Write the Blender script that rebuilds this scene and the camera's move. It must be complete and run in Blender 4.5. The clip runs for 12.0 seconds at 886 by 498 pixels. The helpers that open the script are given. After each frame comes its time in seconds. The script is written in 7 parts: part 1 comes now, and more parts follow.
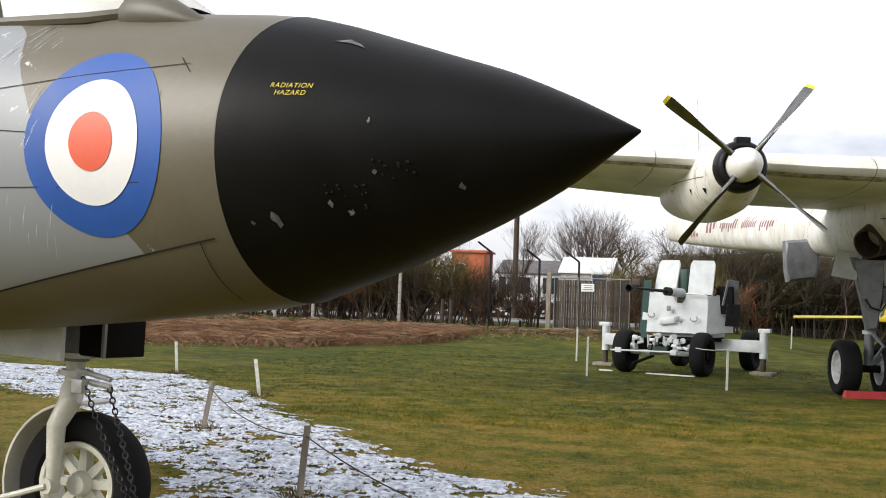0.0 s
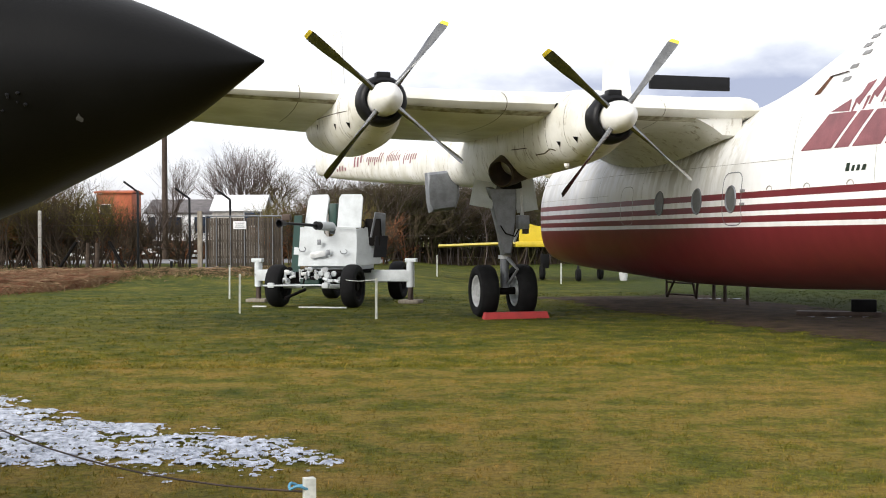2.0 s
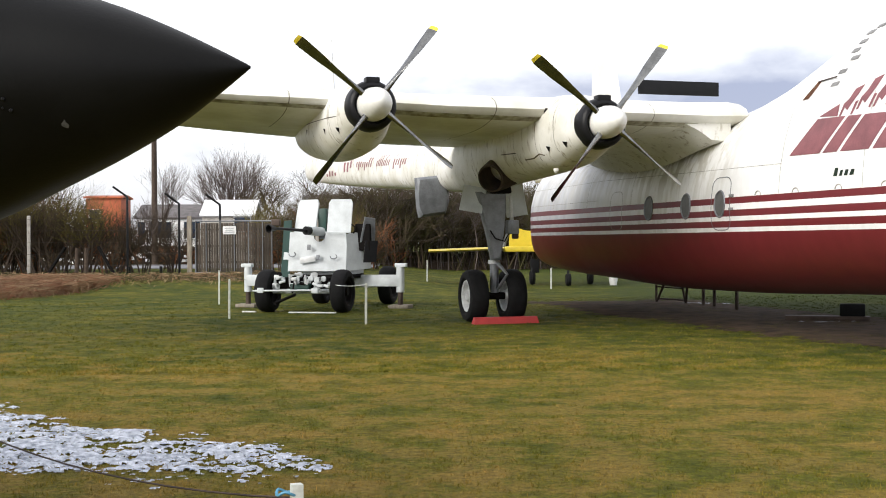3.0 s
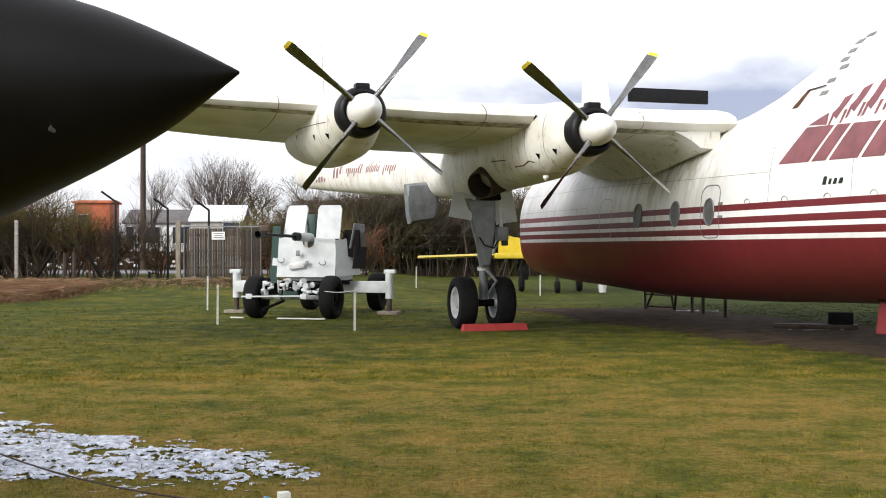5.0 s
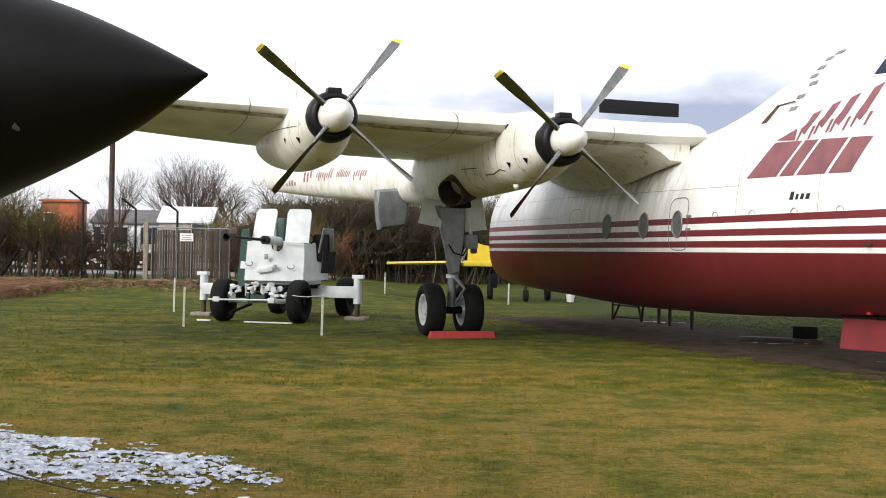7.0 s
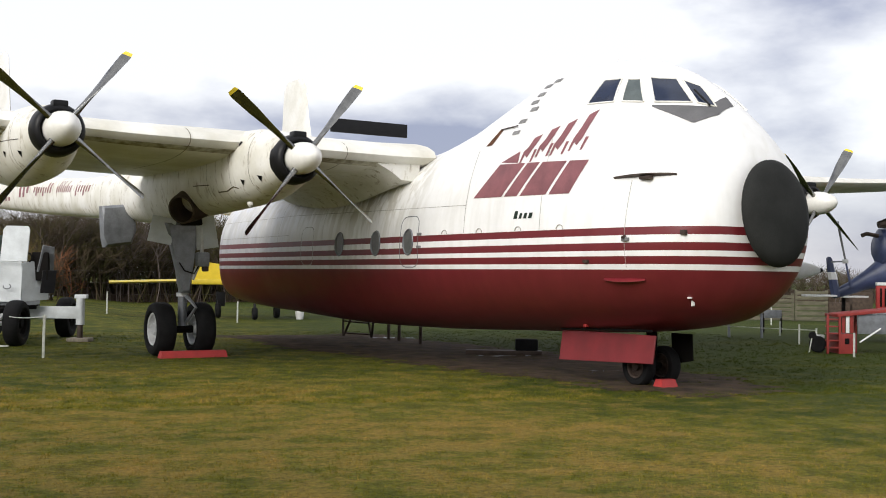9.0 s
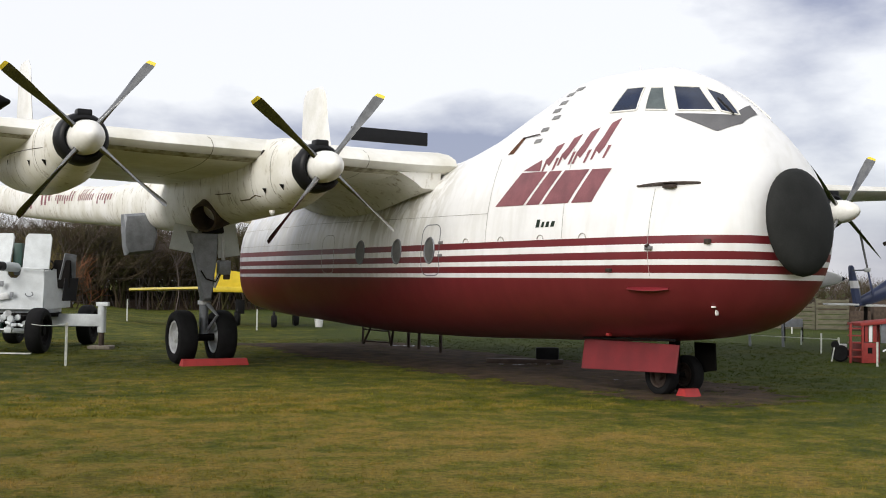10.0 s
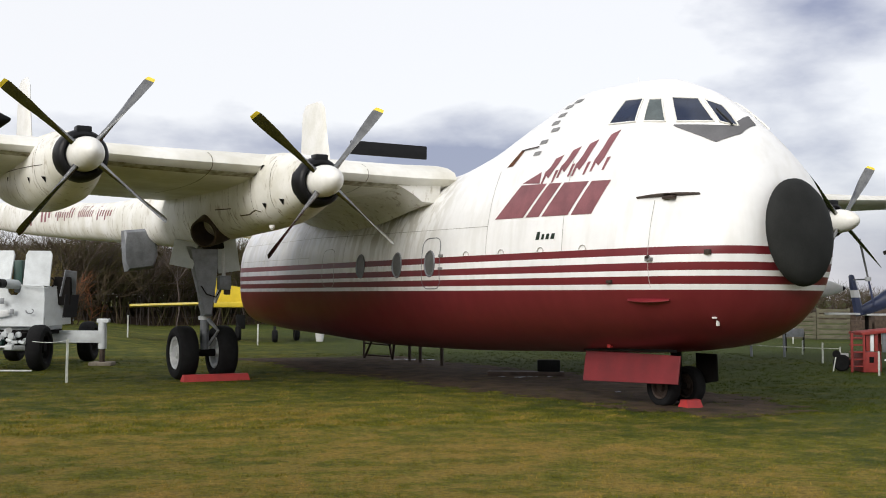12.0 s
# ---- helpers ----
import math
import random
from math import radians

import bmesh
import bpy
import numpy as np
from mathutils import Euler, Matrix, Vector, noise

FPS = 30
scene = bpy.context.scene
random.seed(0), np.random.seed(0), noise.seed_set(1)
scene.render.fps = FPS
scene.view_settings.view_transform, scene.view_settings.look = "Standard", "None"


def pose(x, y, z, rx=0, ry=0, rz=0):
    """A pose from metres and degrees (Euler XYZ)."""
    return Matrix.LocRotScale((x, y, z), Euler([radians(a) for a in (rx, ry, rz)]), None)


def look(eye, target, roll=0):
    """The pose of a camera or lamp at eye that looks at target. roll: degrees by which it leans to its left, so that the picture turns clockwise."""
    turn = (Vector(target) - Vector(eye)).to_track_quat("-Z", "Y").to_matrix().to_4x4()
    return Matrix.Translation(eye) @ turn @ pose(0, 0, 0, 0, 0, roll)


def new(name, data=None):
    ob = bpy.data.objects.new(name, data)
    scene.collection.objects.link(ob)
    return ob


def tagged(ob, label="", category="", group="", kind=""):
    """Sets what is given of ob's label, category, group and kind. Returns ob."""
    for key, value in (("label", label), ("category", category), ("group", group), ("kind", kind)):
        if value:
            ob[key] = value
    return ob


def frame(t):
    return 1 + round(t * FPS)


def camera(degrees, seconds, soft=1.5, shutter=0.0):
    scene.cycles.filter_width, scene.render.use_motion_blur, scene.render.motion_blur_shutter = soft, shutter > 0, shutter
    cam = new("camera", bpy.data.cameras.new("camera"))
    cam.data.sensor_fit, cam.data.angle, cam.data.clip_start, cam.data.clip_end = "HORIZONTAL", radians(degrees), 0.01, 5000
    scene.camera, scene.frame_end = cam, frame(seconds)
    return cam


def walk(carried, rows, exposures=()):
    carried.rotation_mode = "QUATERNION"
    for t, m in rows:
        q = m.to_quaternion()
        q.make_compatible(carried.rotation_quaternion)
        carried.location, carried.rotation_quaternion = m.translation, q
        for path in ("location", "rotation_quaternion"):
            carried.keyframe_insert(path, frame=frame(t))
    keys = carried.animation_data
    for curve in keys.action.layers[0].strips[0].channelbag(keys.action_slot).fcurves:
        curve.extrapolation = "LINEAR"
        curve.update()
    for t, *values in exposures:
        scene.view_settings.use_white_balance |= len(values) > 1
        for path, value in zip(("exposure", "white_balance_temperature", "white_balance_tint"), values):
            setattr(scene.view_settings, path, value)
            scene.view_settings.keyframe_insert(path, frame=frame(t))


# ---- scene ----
cam = camera(42.0, 12.0, soft=1.0)
PATH = [
    (0, (-0.211, -0.143, 1.720), (-0.7631, 1.7779, 1.8009), 1.98),
    (0.5, (-0.167, -0.135, 1.706), (-0.5090, 1.8349, 1.7542), 1.35),
    (1, (-0.132, -0.143, 1.688), (-0.2767, 1.8520, 1.6795), 0.69),
    (1.5, (-0.133, -0.108, 1.701), (-0.1687, 1.8920, 1.6830), 0.18),
    (2, (-0.114, -0.136, 1.698), (-0.0775, 1.8636, 1.6785), -0.30),
    (2.5, (-0.106, -0.123, 1.702), (-0.0593, 1.8769, 1.6952), -0.26),
    (3, (-0.099, -0.137, 1.702), (-0.0459, 1.8626, 1.6907), -0.35),
    (5, (-0.099, -0.109, 1.706), (-0.0272, 1.8901, 1.7057), -0.09),
    (5.5, (-0.094, -0.126, 1.705), (-0.0122, 1.8722, 1.7115), 0.13),
    (6, (-0.102, -0.092, 1.707), (-0.0141, 1.9063, 1.7179), 0.14),
    (6.5, (-0.097, -0.099, 1.707), (-0.0104, 1.8987, 1.7172), 0.58),
    (7, (-0.085, -0.100, 1.711), (0.0391, 1.8961, 1.7227), 1.11),
    (7.5, (-0.027, -0.323, 1.695), (0.3402, 1.6427, 1.7302), 1.31),
    (7.7, (-0.014, -0.376, 1.698), (0.4058, 1.5793, 1.7477), 1.30),
    (9.3, (-0.363, -0.245, 1.721), (0.2338, 1.6630, 1.7696), 0.69),
    (9.5, (-0.390, -0.248, 1.733), (0.1908, 1.6650, 1.7857), 0.74),
    (10, (-0.364, -0.218, 1.725), (0.1970, 1.7002, 1.7871), 0.83),
    (10.5, (-0.381, -0.221, 1.732), (0.1776, 1.6977, 1.8069), 0.94),
    (11, (-0.377, -0.205, 1.724), (0.1833, 1.7128, 1.8040), 1.09),
    (11.5, (-0.362, -0.242, 1.720), (0.1984, 1.6762, 1.8047), 0.64),
    (12, (-0.367, -0.221, 1.726), (0.1934, 1.6966, 1.8108), 0.29),
]
EXPOSURES = [(0.0, 0.14), (1.2, 0.25), (7.2, 0.25), (8.6, -0.02), (12.0, -0.16)]
walk(cam, [(t, look(eye, target, roll)) for t, eye, target, roll in PATH], EXPOSURES)

# ---- world and sun ----
SUN_EL, SUN_AZ = 29.0, 230.0  # degrees; azimuth clockwise from +y
world = bpy.data.worlds.new("cloudy_sky")
scene.world = world
world.use_nodes = True
wn, wl = world.node_tree.nodes, world.node_tree.links
wn.clear()
w_out = wn.new("ShaderNodeOutputWorld")
w_bg = wn.new("ShaderNodeBackground")
w_bg.inputs["Strength"].default_value = 0.78
w_sky = wn.new("ShaderNodeTexSky")
w_sky.sky_type = "NISHITA"
w_sky.sun_disc = False
w_sky.sun_elevation, w_sky.sun_rotation = radians(SUN_EL), radians(SUN_AZ)
w_dim = wn.new("ShaderNodeVectorMath")
w_dim.operation = "SCALE"
w_dim.inputs["Scale"].default_value = 0.11
w_tc = wn.new("ShaderNodeTexCoord")
w_map = wn.new("ShaderNodeMapping")
w_map.inputs["Scale"].default_value = (1.0, 1.0, 2.3)
w_map.inputs["Location"].default_value = (3.1, 0.4, 0.2)
w_noise = wn.new("ShaderNodeTexNoise")
w_noise.inputs["Scale"].default_value = 2.6
w_noise.inputs["Detail"].default_value = 7.0
w_noise.inputs["Roughness"].default_value = 0.52
w_ramp = wn.new("ShaderNodeValToRGB")
w_ramp.color_ramp.elements[0].position = 0.36
w_ramp.color_ramp.elements[0].color = (0.55, 0.58, 0.80, 1)
w_ramp.color_ramp.elements[1].position = 0.50
w_ramp.color_ramp.elements[1].color = (1.62, 1.62, 1.66, 1)
w_mix = wn.new("ShaderNodeMix")
w_mix.data_type = "RGBA"
w_mix.inputs["Factor"].default_value = 0.78
wl.new(w_tc.outputs["Generated"], w_map.inputs["Vector"])
wl.new(w_map.outputs["Vector"], w_noise.inputs["Vector"])
wl.new(w_noise.outputs["Fac"], w_ramp.inputs["Fac"])
wl.new(w_sky.outputs["Color"], w_dim.inputs[0])
wl.new(w_dim.outputs["Vector"], w_mix.inputs["A"])
w_sep = wn.new("ShaderNodeSeparateXYZ")
w_low = wn.new("ShaderNodeMapRange")
w_low.inputs["From Min"].default_value, w_low.inputs["From Max"].default_value = 0.11, 0.0
w_low.inputs["To Max"].default_value = 0.7
w_haze = wn.new("ShaderNodeMix")
w_haze.data_type = "RGBA"
w_haze.inputs["B"].default_value = (0.66, 0.67, 0.82, 1)
wl.new(w_tc.outputs["Generated"], w_sep.inputs["Vector"])
wl.new(w_sep.outputs["Z"], w_low.inputs["Value"])
wl.new(w_low.outputs["Result"], w_haze.inputs["Factor"])
wl.new(w_ramp.outputs["Color"], w_haze.inputs["A"])
wl.new(w_haze.outputs["Result"], w_mix.inputs["B"])
wl.new(w_mix.outputs["Result"], w_bg.inputs["Color"])
wl.new(w_bg.outputs["Background"], w_out.inputs["Surface"])

sun_data = bpy.data.lights.new("sun", "SUN")
sun_data.energy, sun_data.angle, sun_data.color = 3.1, radians(34), (1.0, 0.96, 0.9)
sun = new("sun", sun_data)
az = radians(SUN_AZ)
sun.matrix_world = look(
    (30 * math.sin(az), 30 * math.cos(az), 30 * math.tan(radians(SUN_EL))), (0, 0, 0))

# ---- materials ----
def shaded(name, col, rough=0.5, metal=0.0, var=0.12, scale=3.0, fine=40.0, bump=0.08, col2=None, stretch=(1, 1, 1), coat=0.0, rand=0.0):
    """A surface with broad stains, fine grain and slight relief."""
    m = bpy.data.materials.new(name)
    m.use_nodes = True
    n, l = m.node_tree.nodes, m.node_tree.links
    b = n["Principled BSDF"]
    tc = n.new("ShaderNodeTexCoord")
    mp = n.new("ShaderNodeMapping")
    mp.inputs["Scale"].default_value = stretch
    l.new(tc.outputs["Object"], mp.inputs["Vector"])
    big, small = n.new("ShaderNodeTexNoise"), n.new("ShaderNodeTexNoise")
    for t, s, d in ((big, scale, 5.0), (small, fine, 3.0)):
        t.inputs["Scale"].default_value, t.inputs["Detail"].default_value = s, d
        l.new(mp.outputs["Vector"], t.inputs["Vector"])
    ramp = n.new("ShaderNodeValToRGB")
    ramp.color_ramp.elements[0].position, ramp.color_ramp.elements[1].position = 0.33, 0.67
    c2 = col2 or tuple(c * (1 + var) for c in col)
    c1 = col if col2 else tuple(c * (1 - var) for c in col)
    ramp.color_ramp.elements[0].color, ramp.color_ramp.elements[1].color = (*c1, 1), (*c2, 1)
    l.new(big.outputs["Fac"], ramp.inputs["Fac"])
    hs = n.new("ShaderNodeHueSaturation")
    mr = n.new("ShaderNodeMapRange")
    mr.inputs["To Min"].default_value, mr.inputs["To Max"].default_value = 1 - var, 1 + var
    l.new(small.outputs["Fac"], mr.inputs["Value"])
    val = mr.outputs["Result"]
    if rand:
        oi = n.new("ShaderNodeObjectInfo")
        r2 = n.new("ShaderNodeMapRange")
        r2.inputs["To Min"].default_value, r2.inputs["To Max"].default_value = 1 - rand, 1 + rand
        l.new(oi.outputs["Random"], r2.inputs["Value"])
        mu = n.new("ShaderNodeMath")
        mu.operation = "MULTIPLY"
        l.new(val, mu.inputs[0]), l.new(r2.outputs["Result"], mu.inputs[1])
        val = mu.outputs["Value"]
    l.new(val, hs.inputs["Value"])
    l.new(ramp.outputs["Color"], hs.inputs["Color"])
    l.new(hs.outputs["Color"], b.inputs["Base Color"])
    rr = n.new("ShaderNodeMapRange")
    rr.inputs["To Min"].default_value, rr.inputs["To Max"].default_value = max(0.02, rough - 0.08), min(1, rough + 0.1)
    l.new(big.outputs["Fac"], rr.inputs["Value"])
    l.new(rr.outputs["Result"], b.inputs["Roughness"])
    b.inputs["Metallic"].default_value = metal
    b.inputs["Specular IOR Level"].default_value = 0.5 if rough < 0.7 else 0.15
    b.inputs["Coat Weight"].default_value = coat
    if bump:
        bp = n.new("ShaderNodeBump")
        bp.inputs["Strength"].default_value, bp.inputs["Distance"].default_value = bump, 0.02
        l.new(small.outputs["Fac"], bp.inputs["Height"])
        l.new(bp.outputs["Normal"], b.inputs["Normal"])
    return m


M_white = shaded("aged_white_paint", (0.70, 0.69, 0.63), 0.4, var=0.1, scale=1.6, fine=14, bump=0.03, col2=(0.82, 0.81, 0.78))
M_creamwing = shaded("weathered_cream_paint", (0.64, 0.62, 0.53), 0.5, var=0.08, scale=1.1, fine=9, bump=0.03, col2=(0.84, 0.83, 0.78))
M_red = shaded("maroon_paint", (0.19, 0.016, 0.022), 0.35, var=0.12, scale=2)
M_signred = shaded("faded_red_paint", (0.38, 0.03, 0.028), 0.55, var=0.15, scale=4)
M_radome = shaded("black_rubber_coat", (0.0045, 0.0045, 0.0042), 0.44, var=0.25, scale=3, fine=60, bump=0.04)
M_radome.node_tree.nodes["Principled BSDF"].inputs["Specular IOR Level"].default_value = 0.14
M_black = shaded("black_paint", (0.008, 0.008, 0.009), 0.4, var=0.2, scale=6)
for node in M_black.node_tree.nodes:
    if node.type == "BSDF_PRINCIPLED":
        node.inputs["Specular IOR Level"].default_value = 0.22
M_blade = shaded("polished_dark_blade", (0.24, 0.24, 0.23), 0.22, metal=1.0, var=0.2, scale=5, bump=0.0)
M_yellow = shaded("yellow_paint", (0.70, 0.54, 0.04), 0.45, var=0.1)
M_rubber = shaded("tyre_rubber", (0.010, 0.010, 0.0105), 0.8, var=0.3, scale=6, fine=80, bump=0.2)
M_rim = shaded("pale_alloy_wheel", (0.55, 0.56, 0.56), 0.4, metal=0.3, var=0.15, scale=8)
M_steel = shaded("grey_undercarriage_paint", (0.19, 0.20, 0.215), 0.4, metal=0.25, var=0.2, scale=6)
# near-black for dark metal parts, and as painted shade in bays, gaps and openings
M_dark = shaded("near_black_metal_and_shade", (0.007, 0.006, 0.0055), 0.9, var=0.2)
M_soot = shaded("sooty_metal", (0.07, 0.05, 0.04), 0.6, metal=0.5, var=0.3, scale=5)
M_gunwhite = shaded("pale_grey_gun_paint", (0.52, 0.55, 0.56), 0.5, var=0.12, scale=3)
M_gungreen = shaded("dark_green_gun_paint", (0.012, 0.045, 0.035), 0.5, var=0.2)
M_glass = shaded("tinted_cockpit_glass", (0.02, 0.03, 0.05), 0.05, var=0.2, bump=0.0)
M_snow = shaded("patchy_snow", (0.22, 0.25, 0.30), 0.6, var=0.2, scale=14, fine=70, bump=0.6, col2=(0.72, 0.75, 0.82))
M_wood = shaded("weathered_wood", (0.24, 0.21, 0.17), 0.85, var=0.3, scale=12, stretch=(1, 1, 0.15), bump=0.3)
M_stake = shaded("white_stake_paint", (0.62, 0.63, 0.58), 0.6, var=0.2, scale=14)
M_concrete = shaded("concrete", (0.34, 0.32, 0.29), 0.9, var=0.2, scale=6, bump=0.2)
M_asphalt = shaded("pale_road", (0.22, 0.22, 0.23), 0.9, var=0.15)
M_bark = shaded("bark", (0.07, 0.052, 0.04), 0.9, var=0.3, scale=8, bump=0.3)
M_twig = shaded("twigs", (0.075, 0.056, 0.036), 0.9, var=0.35, scale=0.6, bump=0.0)
M_ivy = shaded("olive_shrub", (0.065, 0.060, 0.024), 0.9, var=0.4, scale=0.8, bump=0.0)
M_tan = shaded("dry_grass", (0.25, 0.150, 0.088), 0.95, var=0.35, scale=1.2, bump=0.0)
M_orange = shaded("orange_cladding", (0.42, 0.10, 0.035), 0.6, var=0.15)
M_chain = shaded("oily_chain_steel", (0.05, 0.05, 0.055), 0.45, metal=0.8, var=0.3)

# ---- mesh helpers ----
def smooth(bm, angle=35):
    for fc in bm.faces:
        fc.smooth = True
    lim = radians(angle)
    for ed in bm.edges:
        if len(ed.link_faces) == 2 and ed.calc_face_angle(0) > lim:
            ed.smooth = False


def part(name, bm, material, parent=None, label="", angle=35):
    """Links a bmesh as one mesh object, under a thing or a part."""
    bmesh.ops.recalc_face_normals(bm, faces=bm.faces)
    smooth(bm, angle)
    me = bpy.data.meshes.new(name)
    bm.to_mesh(me)
    bm.free()
    for mt in material if isinstance(material, (list, tuple)) else (material,):
        me.materials.append(mt)
    ob = new(name, me)
    if parent:
        ob.parent = parent
    if label:
        ob["label"] = label
    return ob


def thing(name, m, label, category, group="", kind=""):
    ob = new(name)
    ob.matrix_world = m
    ob.empty_display_size = 0.2
    return tagged(ob, label, category, group, kind)


def loft(rings, caps=True, bm=None, closed=True):
    bm = bm or bmesh.new()
    vs = [[bm.verts.new(p) for p in r] for r in rings]
    n = len(vs[0])
    for a, b in zip(vs, vs[1:]):
        for i in range(n if closed else n - 1):
            j = (i + 1) % n
            bm.faces.new((a[i], a[j], b[j], b[i]))
    if caps and closed:
        bm.faces.new(vs[0][::-1])
        bm.faces.new(vs[-1])
    return bm


def frame_of(d):
    d = Vector(d).normalized()
    u = d.orthogonal().normalized()
    return d, u, d.cross(u)


def tube(pts, radii, n=10, bm=None, caps=True):
    """A round bar through points."""
    pts = [Vector(p) for p in pts]
    radii = radii if isinstance(radii, (list, tuple)) else [radii] * len(pts)
    rings, u = [], None
    for i, p in enumerate(pts):
        d = (pts[min(i + 1, len(pts) - 1)] - pts[max(i - 1, 0)]).normalized()
        u = d.orthogonal().normalized() if u is None else (u - d * u.dot(d)).normalized()
        v = d.cross(u)
        rings.append([p + (u * math.cos(2 * math.pi * k / n) + v * math.sin(2 * math.pi * k / n)) * radii[i] for k in range(n)])
    return loft(rings, caps, bm)


def box(c, s, bm=None, bevel=0.0, rot=None):
    bm = bm or bmesh.new()
    m = Matrix.Translation(c) @ (rot.to_4x4() if rot else Matrix()) @ Matrix.Diagonal((*s, 1))
    r = bmesh.ops.create_cube(bm, size=1.0, matrix=m)
    if bevel:
        es = {e for v in r["verts"] for e in v.link_edges}
        bmesh.ops.bevel(bm, geom=list(es), offset=bevel, segments=2, affect="EDGES", profile=0.6)
    return bm


def lathe(profile, n=32, bm=None, m=None, caps=True):
    """Turns (x, r) round the x axis."""
    m = m or Matrix()
    rings = [[m @ Vector((x, r * math.cos(2 * math.pi * k / n), r * math.sin(2 * math.pi * k / n))) for k in range(n)] for x, r in profile]
    return loft(rings, caps, bm)


def slab(outline, thick, m, bm=None, bevel=0.0):
    """A flat plate: outline in x, y, thickness along z, set by m."""
    bm = bm or bmesh.new()
    lo = [bm.verts.new(m @ Vector((x, y, -thick / 2))) for x, y in outline]
    hi = [bm.verts.new(m @ Vector((x, y, thick / 2))) for x, y in outline]
    n = len(lo)
    fs = [bm.faces.new(lo[::-1]), bm.faces.new(hi)]
    fs += [bm.faces.new((lo[i], lo[(i + 1) % n], hi[(i + 1) % n], hi[i])) for i in range(n)]
    if bevel:
        es = {e for fc in fs[:2] for e in fc.edges}
        bmesh.ops.bevel(bm, geom=list(es), offset=bevel, segments=1, affect="EDGES")
    return bm


def lerp_table(table, x):
    """Smooth values between rows (x, a, b, ...), x falling or rising."""
    rows = sorted(table)
    if x <= rows[0][0]:
        return rows[0][1:]
    if x >= rows[-1][0]:
        return rows[-1][1:]
    for i, (p, q) in enumerate(zip(rows, rows[1:])):
        if p[0] <= x <= q[0]:
            o, r = rows[max(i - 1, 0)], rows[min(i + 2, len(rows) - 1)]
            t = (x - p[0]) / (q[0] - p[0])
            out = []
            for k in range(1, len(p)):
                h = q[0] - p[0]
                def slope(lo, mid, hi):
                    a = (mid[k] - lo[k]) / (mid[0] - lo[0]) if mid[0] > lo[0] else None
                    b = (hi[k] - mid[k]) / (hi[0] - mid[0]) if hi[0] > mid[0] else None
                    if a is None or b is None:
                        return b if a is None else a
                    return 0 if a * b <= 0 else 2 * a * b / (a + b)
                m0, m1 = slope(o, p, q) * h, slope(p, q, r) * h
                t2, t3 = t * t, t * t * t
                out.append((2 * t3 - 3 * t2 + 1) * p[k] + (t3 - 2 * t2 + t) * m0 + (3 * t2 - 2 * t3) * q[k] + (t3 - t2) * m1)
            return tuple(out)


class Body:
    """A streamlined body along x: rows (x, bottom, widest height, top, half width, lower fullness, upper fullness)."""

    def __init__(self, table, place=None):
        self.table = table
        self.place = place or (lambda x, y, z: Vector((x, y, z)))

    def ring(self, x, n=48):
        zb, zm, zt, w, nl, nu = lerp_table(self.table, x)
        out = []
        for k in range(n):
            a = 2 * math.pi * k / n
            c, s = math.cos(a), math.sin(a)
            e = 2 / (nu if s > 0 else nl)
            y = w * math.copysign(abs(c) ** e, c)
            z = zm + (zt - zm if s > 0 else zm - zb) * math.copysign(abs(s) ** e, s)
            out.append(self.place(x, y, z))
        return out

    def side(self, x, z, out=0.0, port=False):
        """The place on the starboard (or port) skin at x and height z, lifted off by out."""
        def y_at(x, z):
            zb, zm, zt, w, nl, nu = lerp_table(self.table, x)
            h, e = (zt - zm, nu) if z > zm else (zm - zb, nl)
            return w * max(0.0, 1 - min(1.0, abs(z - zm) / h) ** e) ** (1 / e)
        d = 0.01
        y = y_at(x, z)
        n = Vector((-(y_at(x + d, z) - y_at(x - d, z)) / (2 * d), 1, -(y_at(x, z + d) - y_at(x, z - d)) / (2 * d))).normalized()
        p = self.place(x, y, z) + n * out
        if not port:
            p.y, n.y = -p.y, -n.y
        return p, n

    def mesh(self, x0, x1, steps, n=48):
        return loft([self.ring(x0 + (x1 - x0) * i / steps, n) for i in range(steps + 1)])

    def decal(self, outline, out=0.004, port=False, grid=6):
        """A thin skin over the outline (x, z), following the body: a fan of strips."""
        bm = bmesh.new()
        cx = sum(p[0] for p in outline) / len(outline)
        cz = sum(p[1] for p in outline) / len(outline)
        rings = []
        for k in range(1, grid + 1):
            f = k / grid
            ring = []
            for i, (x, z) in enumerate(outline):
                nx, nz = outline[(i + 1) % len(outline)]
                for s in range(4):
                    g = s / 4
                    px, pz = x + (nx - x) * g, z + (nz - z) * g
                    ring.append(bm.verts.new(self.side(cx + (px - cx) * f, cz + (pz - cz) * f, out, port)[0]))
            rings.append(ring)
        mid = bm.verts.new(self.side(cx, cz, out, port)[0])
        n = len(rings[0])
        for i in range(n):
            bm.faces.new((mid, rings[0][i], rings[0][(i + 1) % n]))
        for a, b in zip(rings, rings[1:]):
            for i in range(n):
                bm.faces.new((a[i], a[(i + 1) % n], b[(i + 1) % n], b[i]))
        return bm


